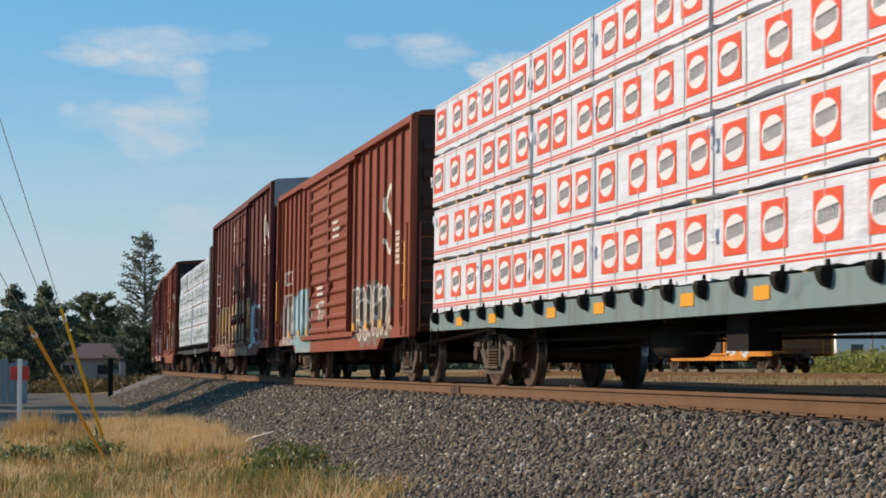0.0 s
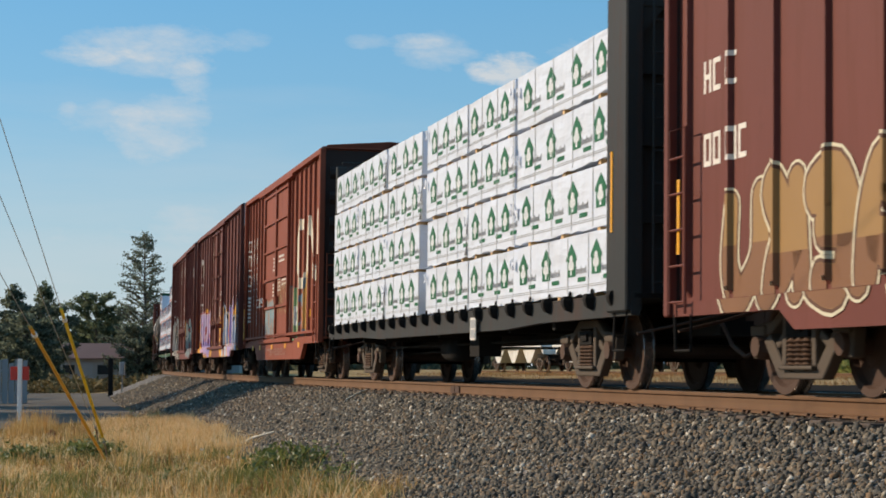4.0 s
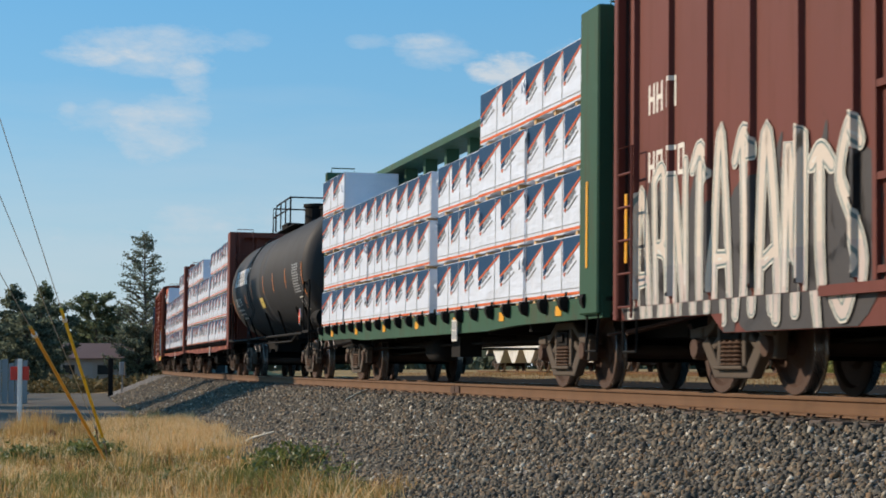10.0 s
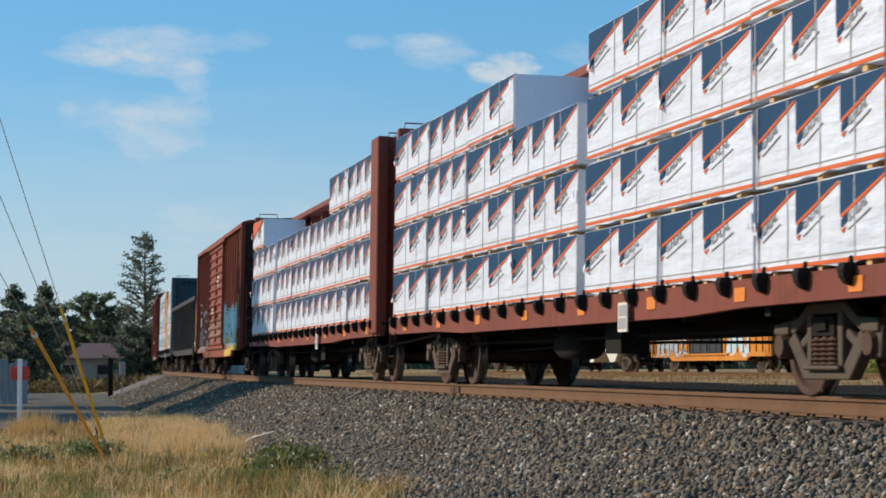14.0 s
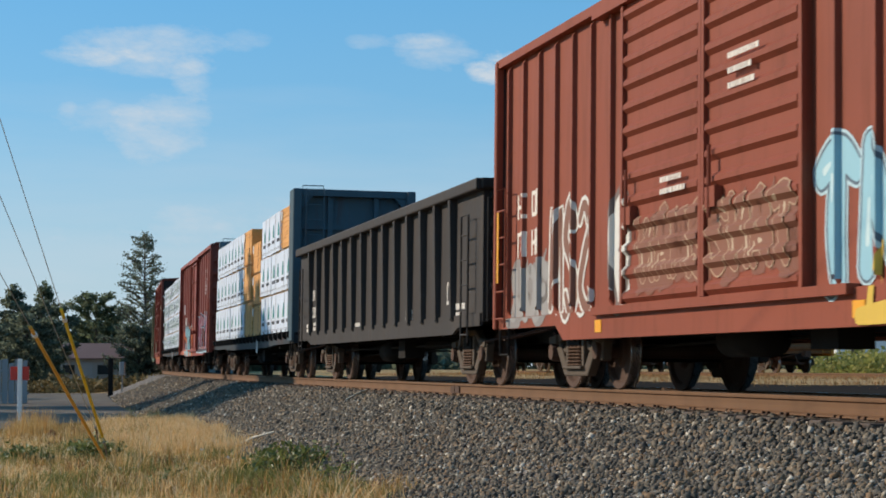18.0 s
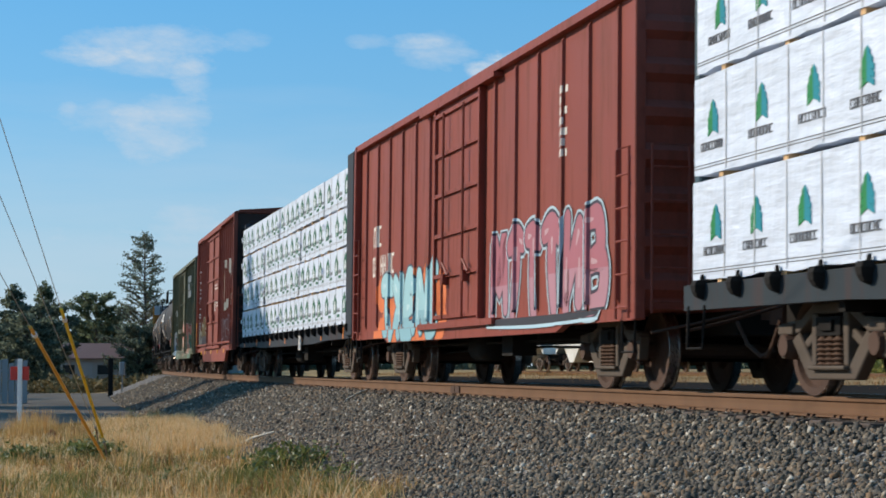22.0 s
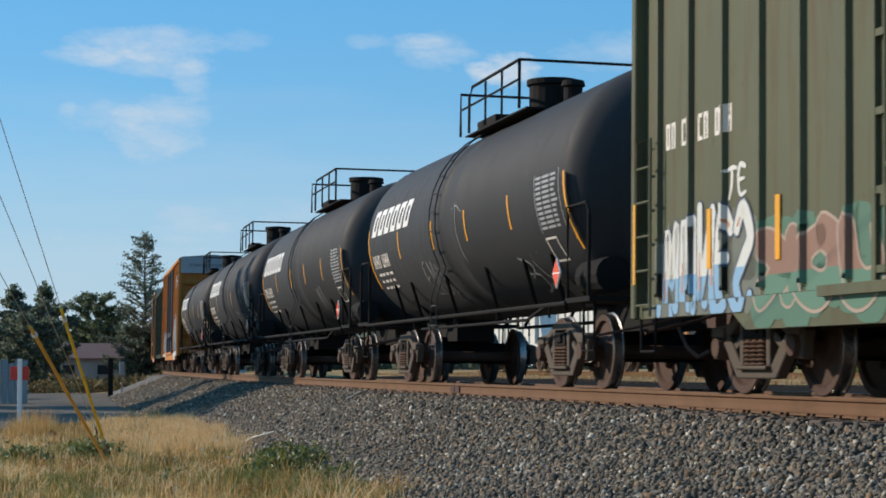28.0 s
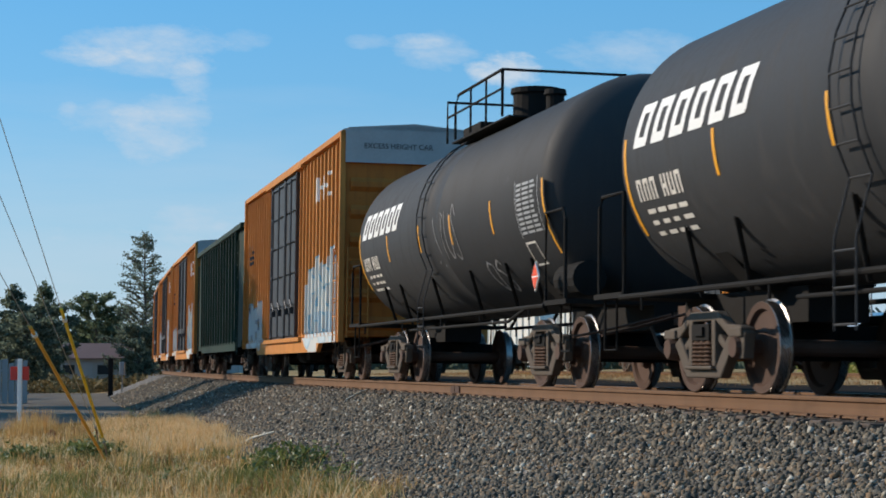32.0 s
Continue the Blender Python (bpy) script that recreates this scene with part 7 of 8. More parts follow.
def logo_car(label, paint, middle, seed):
    """Short brown boxcar with a big cream CN logo drawn as a ribbon, and deep side sill."""
    car = join_train(boxcar(label, 13.8, 4.89, paint, even(-6.3, -3.0, 6) + even(2.1, 6.3, 7), [(-2.6, -0.34), (-0.34, 1.85)], floor=0.90, sill="deep", low=0.44, end_mat=END_SHADE, door_bars=False, seed=seed), middle)
    rng = random.Random(seed)
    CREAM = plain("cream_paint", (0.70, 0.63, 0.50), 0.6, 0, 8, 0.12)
    # the letters C and N of the logo in one ribbon
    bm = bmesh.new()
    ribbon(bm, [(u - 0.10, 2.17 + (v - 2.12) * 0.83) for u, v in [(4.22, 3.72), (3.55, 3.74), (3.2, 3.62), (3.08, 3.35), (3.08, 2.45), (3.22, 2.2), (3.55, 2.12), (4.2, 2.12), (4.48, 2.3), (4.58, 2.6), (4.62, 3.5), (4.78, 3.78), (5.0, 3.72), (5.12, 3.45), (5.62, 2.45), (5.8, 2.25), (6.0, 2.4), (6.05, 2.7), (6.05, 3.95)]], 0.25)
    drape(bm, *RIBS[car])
    part("emblem", bm, CREAM, car, "cream painted CN logo drawn as a ribbon")
    bars = []
    for groups, z in (((2, 2, 2), 3.76), ((2, 2, 2), 3.36), ((2, 2, 2), 2.80)):
        bars += [b for q in (-6.35, -5.55, -4.88) for b in big_letters(q, z, (2,), 0.31, rng, 0.52)]
    bars += [(-6.35, -5.95, 2.93, 2.96), (-5.55, -5.2, 2.93, 2.96), (-4.9, -4.5, 2.93, 2.96), (-6.35, -5.95, 2.36, 2.39), (-5.55, -5.2, 2.36, 2.39), (-4.9, -4.5, 2.36, 2.39)] + text_rows(-6.3, 2.2, 0.22, 7, 0.06, rng, 0.8) + text_rows(-5.5, 2.2, 0.3, 3, 0.06, rng, 0.8) + text_rows(-4.85, 2.2, 0.3, 8, 0.06, rng, 0.8)
    marks(car, bars, OFFWHITE)
    marks(car, text_rows(-1.0, 3.0, 0.35, 4, 0.05, rng, 0.9) + text_rows(0.0, 3.0, 1.2, 2, 0.055, rng, 1.0) + text_rows(-0.1, 2.45, 0.5, 4, 0.05, rng, 0.8) + text_rows(0.6, 2.4, 0.9, 2, 0.05, rng, 1.0) + text_rows(-1.1, 2.35, 0.4, 4, 0.05, rng, 0.8), OFFWHITE, -1.458)
    reflectors(car, [-4.9, -3.35, -0.94, 1.49, 3.74], 0.76, 0.27, 0.12, -1.474)
    reflectors(car, [-6.62], 1.45, 0.08, 0.85, -1.53)
    reflectors(car, [4.9], 1.45, 0.3, 0.16, -1.404)
    part("bottom_rail", boxes([(-h_, h_, -1.50, -1.40, 1.0, 1.06) for h_ in (6.7,)]), paint, car)
    return car


P4 = car_paint("brown_paint_eye_tag", BROWN, wear=0.45)
c4 = logo_car("brown boxcar with cream CN ribbon logo and deep side sill", P4, -56.7, 4)
graffiti(c4, 2.05, 2.6, 0.98, 2.15, "brown sprayed arcs beside a green eye", (0.30, 0.12, 0.08), (0.12, 0.10, 0.09), None, None, None, None, 107, 0.22, 1,
         extra=[((0.30, 0.12, 0.08), [(2.15, 1.0), (2.2, 1.6), (2.35, 2.15)], 0.14, 0.08), ((0.12, 0.22, 0.24), [(2.45, 1.05), (2.55, 1.6), (2.45, 2.1)], 0.12, 0.08),
                ((0.20, 0.32, 0.16), [(2.88, 1.0), (2.92, 1.45), (2.88, 2.0)], 0.42, 0.30), ((0.62, 0.62, 0.58), [(2.9, 1.28), (2.9, 1.62)], 0.24, 0.20), (ink, [(2.9, 1.36), (2.9, 1.50)], 0.10, 0.10), ((0.32, 0.12, 0.08), [(3.2, 1.05), (3.12, 1.7), (2.98, 2.35)], 0.13, 0.18)])
graffiti(c4, 3.5, 4.2, 1.0, 1.6, "grey-blue and orange sprayed arrow", (0.15, 0.22, 0.26), None, None, None, None, None, 127, 0.20, 1,
         extra=[((0.55, 0.30, 0.08), [(4.35, 1.0), (4.25, 1.6), (4.42, 2.35)], 0.20, 0.16), ((0.14, 0.20, 0.24), [(3.55, 1.75), (3.95, 1.85), (4.3, 2.25)], 0.34, 0.12), ((0.34, 0.11, 0.07), [(3.5, 1.0), (3.72, 1.35), (3.55, 1.7)], 0.20, 0.14), ((0.50, 0.28, 0.08), [(3.85, 1.1), (4.05, 1.5), (3.95, 1.85)], 0.12, 0.06), ((0.12, 0.22, 0.28), [(3.6, 1.02), (4.3, 1.05)], 0.14, 0.14)])
graffiti(c4, -2.4, -0.6, 1.02, 1.95, "faded teal sprayed lettering with a salmon edge", (0.16, 0.28, 0.32), (0.40, 0.22, 0.14), None, (0.14, 0.22, 0.25), (0.22, 0.13, 0.10), (0.24, 0.36, 0.38), 108, 0.34, 4)
graffiti(c4, -0.1, 1.6, 1.5, 2.35, "faded yellow and white scribbles on the door", (0.36, 0.24, 0.10), None, None, None, None, (0.40, 0.34, 0.28), 128, 0.10, 4)
graffiti(c4, -4.4, -3.2, 1.80, 2.12, "thin white sprayed tag", white, None, None, None, None, None, 109, 0.16, 5)
graffiti(c4, -1.9, 1.6, 0.50, 0.76, "faint pale scribbles on the side sill", (0.25, 0.12, 0.09), None, None, None, None, None, 129, 0.07, 7)

P5 = car_paint("maroon_paint_lilac_tags", MAROON, wear=0.3)
c5 = maroon_car("maroon ribbed boxcar with lilac and orange graffiti", P5, -72.6, 5, (-6.95, 3.36))
graffiti(c5, -6.45, -2.6, 0.58, 2.15, "pink and lilac bubble lettering with an orange cloud", (0.60, 0.44, 0.60), (0.66, 0.50, 0.50), red, lilac, amber, red, 110, 0.72, 5, edge=0.05, split=0.40, wide_cloud=0.55)
silver = (0.48, 0.51, 0.60)
graffiti(c5, 2.2, 7.0, 0.56, 2.05, "silver and lilac sprayed letters over orange flames", silver, None, None, None, amber, None, 112, 0.40, 0, wide_cloud=0.75,
         extra=edged(silver, [(3.42, 0.66), (3.45, 1.3), (3.45, 1.90)], 0.42, 0.12) + edged(silver, [(2.5, 2.05), (2.95, 1.4), (3.25, 0.70)], 0.22, 0.42) + edged(silver, [(2.3, 0.62), (2.45, 1.4), (2.42, 2.2)], 0.40, 0.14)
         + edged(silver, [(5.62, 0.66), (5.58, 1.2), (5.62, 1.75)], 0.32, 0.12) + edged(lilac, [(4.35, 0.6), (4.30, 1.3), (4.42, 1.95)], 0.62, 0.52) + edged(lilac, [(4.98, 0.62), (5.08, 1.5), (5.05, 2.20)], 0.32, 0.40)
         + edged(silver, [(5.75, 0.78), (6.0, 1.2), (6.35, 1.45)], 0.30, 0.30) + edged(silver, [(6.50, 0.70), (6.55, 1.5), (6.38, 2.15)], 0.80, 0.36)
         + [(ink, [(4.05, 1.55), (4.5, 1.60)], 0.05, 0.05), (red, [(4.4, 0.95), (4.42, 1.22)], 0.18, 0.06), (red, [(5.82, 0.72), (6.0, 0.98)], 0.22, 0.08), (red, [(5.95, 1.55), (6.1, 1.58)], 0.14, 0.06), (red, [(2.85, 0.70), (2.88, 1.05)], 0.26, 0.10), (red, [(3.72, 1.25), (3.76, 1.5)], 0.18, 0.06)])
P6 = car_paint("maroon_paint_pale_tags", MAROON, wear=0.35)
c6 = maroon_car("maroon ribbed boxcar with pale block graffiti", P6, -89.8, 6)
graffiti(c6, -7.6, -2.1, 0.60, 2.10, "cream sprayed lettering over dark patches", (0.60, 0.52, 0.44), (0.14, 0.20, 0.20), (0.62, 0.58, 0.50), (0.52, 0.44, 0.40), (0.05, 0.045, 0.045), (0.62, 0.62, 0.58), 113, 0.19, 10, 0.25, edge=0.022)
graffiti(c6, 2.1, 6.4, 0.60, 2.05, "cream and grey sprayed lettering with a red edge", (0.46, 0.47, 0.41), (0.05, 0.07, 0.08), (0.34, 0.09, 0.09), (0.17, 0.23, 0.25), None, (0.60, 0.60, 0.56), 214, 0.30, 6, 0.12, edge=0.032, split=0.5,
         extra=[((0.55, 0.55, 0.50), [(3.2, 0.8), (3.5, 1.5), (3.4, 2.0)], 0.16, 0.05), ((0.20, 0.32, 0.34), [(4.2, 0.75), (4.5, 1.4), (4.9, 1.9)], 0.18, 0.06), (ink, [(5.3, 0.8), (5.2, 1.3), (5.5, 1.7)], 0.14, 0.05), ((0.40, 0.10, 0.10), [(6.1, 0.75), (6.5, 1.0), (6.3, 1.45)], 0.16, 0.08), ((0.55, 0.55, 0.50), [(2.2, 1.2), (2.7, 1.55), (3.0, 2.05)], 0.08, 0.03)])
graffiti(c6, 6.55, 7.15, 1.95, 2.45, "white sprayed tag", white, None, None, None, None, None, 115, 0.14, 2)

P7 = car_paint("green_paint", (0.030, 0.085, 0.050), wear=0.45)
c7 = join_train(centerbeam("green centre-beam flatcar loaded with navy-printed lumber packs", 19.4, P7, 4.42), -108.1)
load(c7, [(-9.5, -7.05), (-7.05, -4.6), (-4.6, -1.9), (-1.9, 0.75), (1.2, 3.9), (3.9, 6.3), (6.3, 8.9)], 4, 1.06, 0.77, "saw", skip={(1, 3), (2, 3), (3, 3), (4, 3)})
reflectors(c7, [9.3], 1.9, 0.07, 1.0, -1.465)
reflectors(c7, even(-8, 8, 7), 0.94, 0.24, 0.12, -1.406)

TANKP = car_paint("tank_black", (0.037, 0.038, 0.041), rust=(0.060, 0.056, 0.054), wear=0.6, rough=0.62, gloss=0.15)
AMBER = plain("amber_reflector", (0.72, 0.22, 0.03), 0.4, 0, 8, 0.1)
STRIPES = [(-6.0, -0.62, 0.12), (-3.5, -0.31, 0.0), (-1.0, -0.31, 0.0), (1.15, -0.31, 0.0), (3.55, -0.31, 0.0), (6.12, -0.62, 0.05)]
c8 = join_train(tank_car("black tank car with white stencils and orange strips", 16.8, TANKP, [(-7.15, -0.62, 0.10), (-4.05, -0.42, -0.16), (-2.25, -0.31, 0.02), (0.20, -0.27, 0.06), (2.30, -0.27, 0.04), (4.55, -0.27, 0.04), (7.30, -0.55, 0.05)], 8, yellow=AMBER, name_at=1.62, ladder_at=-2.55, fit=-0.7), -127.4)

bm = bmesh.new()
for k in range(7):
    a = -0.50 + 0.19 * k / 6
    for x in (-0.85, -0.20):
        bm.verts.new((x, -1.492 * math.cos(a), 2.55 + 1.492 * math.sin(a)))
bm.verts.ensure_lookup_table()
for k in range(6):
    bm.faces.new([bm.verts[i] for i in (2 * k, 2 * k + 1, 2 * k + 3, 2 * k + 2)])
part("data_panel", bm, plain("faded_yellow_panel", (0.55, 0.42, 0.10), 0.6, 0, 12, 0.3), c8, "faded yellow data panel")

P9 = car_paint("oxide_paint", (0.19, 0.052, 0.036), wear=0.45)
c9 = join_train(centerbeam("oxide-brown centre-beam flatcar full of navy-printed lumber packs", 19.4, P9, 4.42), -145.4)
load(c9, [(-9.5, -7.0), (-7.0, -4.45), (-4.45, -1.95), (-1.95, 0.9), (1.2, 3.7), (3.7, 6.2), (6.2, 8.9)], 4, 1.06, 0.78, "saw", skip={(3, 3)})
c10 = join_train(centerbeam("oxide-brown centre-beam flatcar half filled with navy-printed packs", 19.2, P9, 4.42), -165.6)
load(c10, [(-9.4, -7.2), (-7.2, -4.9), (-4.5, -1.8), (-1.8, 1.0), (1.0, 3.7), (3.7, 6.0), (6.0, 8.7)], 4, 1.06, 0.78, lambda i, k: "torn" if (i, k) == (0, 3) else "saw", skip={(1, 3), (2, 3), (3, 3), (4, 3)})
for c in (c9, c10):
    reflectors(c, even(-8.4, 8.4, 8), 0.93, 0.26, 0.13, -1.406, AMBER)

P11 = car_paint("brown_paint_blue_tags", BROWN, wear=0.4)
c11 = join_train(boxcar("brown ribbed boxcar with blue and yellow graffiti", 15.9, 4.40, P11, even(-7.5, -3.3, 7) + even(2.4, 7.5, 8), [(-2.8, -0.42), (-0.42, 1.9)], sill="straight", corrugated=True, door_bars=False, end_mat=END_SHADE, seed=7), -184.7)

reflectors(c11, [-7.6, 7.65], 1.85, 0.08, 0.95, -1.552)
reflectors(c11, [-3.6, 2.9], 0.72, 0.22, 0.14, -1.474)
marks(c11, big_letters(-7.15, 2.52, (2, 2), 0.33, random.Random(7)) + big_letters(-7.15, 2.02, (2, 2), 0.33, random.Random(37)) + text_rows(6.2, 2.8, 0.5, 6, 0.07, random.Random(8)), OFFWHITE)
marks(c11, text_rows(0.3, 3.2, 0.8, 3, 0.055, random.Random(9), 1.6) + text_rows(-1.5, 2.2, 0.8, 2, 0.055, random.Random(19), 1.2), OFFWHITE, -1.52)
graffiti(c11, 2.0, 6.8, 0.80, 1.95, "sky-blue sprayed lettering over a yellow base", (0.26, 0.48, 0.57), (0.08, 0.12, 0.16), (0.42, 0.58, 0.64), None, None, (0.50, 0.64, 0.66), 216, 0.34, 6, 0.2, edge=0.03,
         extra=[((0.60, 0.40, 0.06), [(2.9, 0.66), (4.3, 0.72), (6.7, 0.74)], 0.16, 0.24), ((0.60, 0.40, 0.06), [(3.1, 0.72), (3.2, 1.25)], 0.14, 0.03), ((0.60, 0.40, 0.06), [(4.0, 0.72), (3.9, 1.1)], 0.18, 0.04), ((0.60, 0.40, 0.06), [(4.9, 0.78), (5.05, 1.3)], 0.20, 0.03), ((0.60, 0.40, 0.06), [(6.1, 0.80), (6.1, 1.35)], 0.22, 0.04), ((0.60, 0.40, 0.06), [(5.2, 0.85), (6.5, 0.88)], 0.2, 0.12)])
graffiti(c11, -2.3, 1.7, 1.10, 1.85, "faded tan sprayed bubbles over both doors", (0.215, 0.085, 0.05), (0.42, 0.29, 0.19), None, None, (0.20, 0.075, 0.045), (0.48, 0.38, 0.27), 117, 0.36, 8, 0.1, edge=0.016)
graffiti(c11, -3.35, -2.55, 1.0, 2.1, "white sprayed shield shape", white, None, None, None, None, None, 118, 0.16, 1,
         extra=[((0.16, 0.13, 0.12), [(-2.95, 1.02), (-2.95, 1.5), (-2.95, 2.0)], 0.60, 0.86), (white, [(-2.95, 1.08), (-2.95, 1.5), (-2.95, 1.95)], 0.46, 0.74), ((0.25, 0.23, 0.22), [(-3.1, 1.55), (-3.02, 1.62)], 0.05, 0.05), ((0.25, 0.23, 0.22), [(-2.88, 1.55), (-2.8, 1.62)], 0.05, 0.05)])
graffiti(c11, -7.3, -5.75, 0.80, 1.65, "grey sprayed block", (0.30, 0.29, 0.28), None, None, None, (0.24, 0.22, 0.21), None, 119, 0.42, 3)
graffiti(c11, -5.7, -4.0, 0.85, 2.25, "white outlined sprayed arcs", (0.20, 0.09, 0.06), white, None, None, None, None, 159, 0.26, 3, edge=0.05)

P12 = car_paint("gondola_black", (0.036, 0.031, 0.029), rust=(0.075, 0.062, 0.054), wear=0.75, rough=0.6)
c12 = join_train(gondola("black steel gondola with tall side posts", 16.9, 2.84, P12), -202.0)
rng = random.Random(12)
marks(c12, [(6.22, 6.58, 1.20, 1.54)], OFFWHITE, -1.404)
marks(c12, [(6.27, 6.53, 1.25, 1.49)], P12, -1.407)
marks(c12, big_letters(-6.65, 1.92, (2,), 0.22, rng, 0.7) + big_letters(-6.75, 1.55, (4,), 0.22, rng, 0.5) + text_rows(-6.5, 1.22, 0.5, 2, 0.07, rng) + text_rows(-7.4, 1.2, 0.3, 2, 0.07, rng) + text_rows(6.6, 1.2, 0.8, 2, 0.09, rng) + text_rows(3.2, 1.2, 0.6, 2, 0.07, rng) + text_rows(-1.5, 1.1, 0.9, 1, 0.08, rng), OFFWHITE, -1.404)

P13 = car_paint("blue_grey_paint", (0.055, 0.095, 0.12), wear=0.4)
c13 = join_train(centerbeam("blue-grey bulkhead flatcar with white and bare lumber packs", 19.4, car_paint("sooty_blue_paint", (0.022, 0.032, 0.040), wear=0.5), 4.44, end_paint=P13), -221.0)
load(c13, [(-9.5, -5.3), (-5.3, -1.5), (-1.5, 0.5), (0.75, 2.6), (2.7, 4.9), (4.9, 6.8), (6.8, 8.9)], 3, 1.06, 1.02, lambda i, k: "bare" if i == 2 or (i == 6 and k == 2) else "tree", skip={(3, 0), (3, 1), (3, 2)})
load(c13, [(0.75, 2.6)], 3, 1.06, 0.86, "bare")

P14 = car_paint("red_oxide_sprayed", (0.240, 0.056, 0.038), wear=0.7, rough=0.5)
c14 = join_train(boxcar("red-brown boxcar with teal and red graffiti", 16.2, 4.42, P14, even(-7.3, -2.1, 6) + even(1.9, 7.2, 6), [(-1.49, 1.33)], sill="straight", low=0.68, end_mat=None, rib_deep=0.04, seed=9, dark_ends=False), -239.9)
marks(c14, big_letters(-6.7, 2.80, (1, 1), 0.38, rng) + big_letters(-6.75, 2.25, (2, 2, 2), 0.36, rng), OFFWHITE)
marks(c14, text_rows(4.9, 3.7, 0.35, 7, 0.09, rng), OFFWHITE)
graffiti(c14, -5.8, -1.25, 0.62, 1.80, "light teal sprayed lettering with orange flames", (0.32, 0.54, 0.58), (0.06, 0.09, 0.12), None, (0.24, 0.44, 0.50), (0.66, 0.17, 0.05), (0.48, 0.64, 0.66), 120, 0.40, 5, 0.1, 0.12, edge=0.035, wide_cloud=0.25)
graffiti(c14, 1.7, 6.8, 0.82, 2.15, "rose and red sprayed lettering edged in pale blue and black", (0.36, 0.12, 0.15), (0.035, 0.03, 0.05), (0.40, 0.52, 0.58), (0.40, 0.20, 0.24), None, (0.46, 0.30, 0.32), 121, 0.34, 6, edge=0.04,
         extra=[(ink, [(1.8, 0.88), (4.2, 0.84), (6.7, 0.90)], 0.10, 0.10), (pale_blue, [(1.8, 0.80), (4.2, 0.77), (6.7, 0.81)], 0.04, 0.04)])

P15 = car_paint("dark_blue_paint", (0.022, 0.029, 0.038), wear=0.4)
c15 = join_train(centerbeam("dark blue bulkhead flatcar full of green-printed lumber packs", 19.3, P15, 4.42), -258.0)
load(c15, [(-9.5, -7.8), (-7.8, -4.5), (-4.5, -1.7), (-1.7, 1.95), (1.95, 5.5), (5.5, 8.9)], 4, 1.06, 0.78, "house")
reflectors(c15, even(-8.4, 8.4, 7), 0.93, 0.10, 0.22, -1.406, AMBER)

P16 = car_paint("brown_paint_faded_tags", (0.23, 0.060, 0.040), wear=0.5)
c16 = logo_car("faded brown boxcar with cream CN ribbon logo and tags", P16, -275.8, 10)
graffiti(c16, 2.3, 6.0, 0.92, 1.85, "faded rose and white sprayed lettering", (0.26, 0.12, 0.10), (0.36, 0.26, 0.24), None, (0.22, 0.09, 0.07), None, (0.38, 0.32, 0.30), 122, 0.24, 6, edge=0.025)
graffiti(c16, -6.3, -2.7, 0.92, 1.95, "faded yellow and grey sprayed lettering", (0.40, 0.28, 0.14), cream, None, (0.28, 0.24, 0.22), None, None, 123, 0.30, 5, 0.0, 0.1)

P17 = car_paint("olive_green_paint", (0.100, 0.105, 0.062), wear=0.45)
c17 = join_train(boxcar("olive-green boxcar with graffiti and rusty door", 15.6, 4.40, P17, even(-7.2, -2.0, 7) + even(1.9, 7.2, 7), [(-2.3, -1.1), (-1.1, 1.34)], sill="straight", low=0.60, roof_mat=ROOF_GREY, seed=11), -291.6)
marks(c17, big_letters(-7.05, 2.76, (2, 2, 2, 3), 0.27, rng, 0.42), OFFWHITE)
marks(c17, text_rows(2.2, 3.9, 2.0, 3, 0.26, rng, 0.15), OFFWHITE)
reflectors(c17, [-5.85, -4.25], 1.5, 0.10, 0.58, -1.417)
reflectors(c17, [-7.62], 1.55, 0.08, 0.85, -1.54)
graffiti(c17, -7.1, -4.8, 0.72, 1.75, "white and blue sprayed lettering", (0.58, 0.58, 0.54), (0.06, 0.08, 0.12), None, (0.22, 0.38, 0.54), (0.14, 0.15, 0.12), (0.45, 0.22, 0.12), 124, 0.34, 5, 0.12, edge=0.025)
graffiti(c17, -5.45, -4.95, 1.80, 2.2, "small white sprayed star", white, None, None, None, None, None, 158, 0.18, 2)
graffiti(c17, -4.6, -2.2, 0.72, 1.55, "tan and green sprayed shapes", (0.24, 0.14, 0.10), (0.36, 0.28, 0.22), None, (0.10, 0.20, 0.14), (0.08, 0.16, 0.11), None, 125, 0.36, 3, edge=0.03)
graffiti(c17, -1.2, 4.6, 0.76, 1.95, "pink and tan sprayed lettering on a green cloud", (0.46, 0.20, 0.14), (0.18, 0.08, 0.06), (0.46, 0.38, 0.32), (0.36, 0.22, 0.15), (0.09, 0.19, 0.13), (0.50, 0.40, 0.34), 126, 0.38, 7, 0.1, edge=0.03)

for i, middle in enumerate((-308.1, -323.2, -338.7, -353.95)):
    tank = join_train(tank_car("black tank car with white stencils and yellow strips", 14.2, TANKP, STRIPES, 20 + i), middle)
    for x0, x1, z0, z1 in (((0.35, 1.0, 1.75, 2.6), (-2.3, -1.0, 1.45, 1.95), (3.2, 4.3, 1.3, 1.7)), ((2.2, 3.0, 1.5, 2.0),), ((1.4, 2.2, 1.5, 1.9), (3.0, 3.9, 1.4, 1.8)), ((0.0, 1.6, 1.9, 2.6), (2.4, 3.3, 1.4, 1.75)))[i]:
        scrawl(tank, x0, x1, z0, z1, 300 + i * 7 + int(x0 * 3))

P22 = car_paint("orange_yellow_paint", (0.47, 0.19, 0.042), rust=(0.17, 0.075, 0.03), wear=0.6)


# orange of the end walls, darker than the sides: shade put into the colour
END_ORANGE_SHADE = car_paint("shaded_orange_end_paint", (0.38, 0.125, 0.022), wear=0.5)


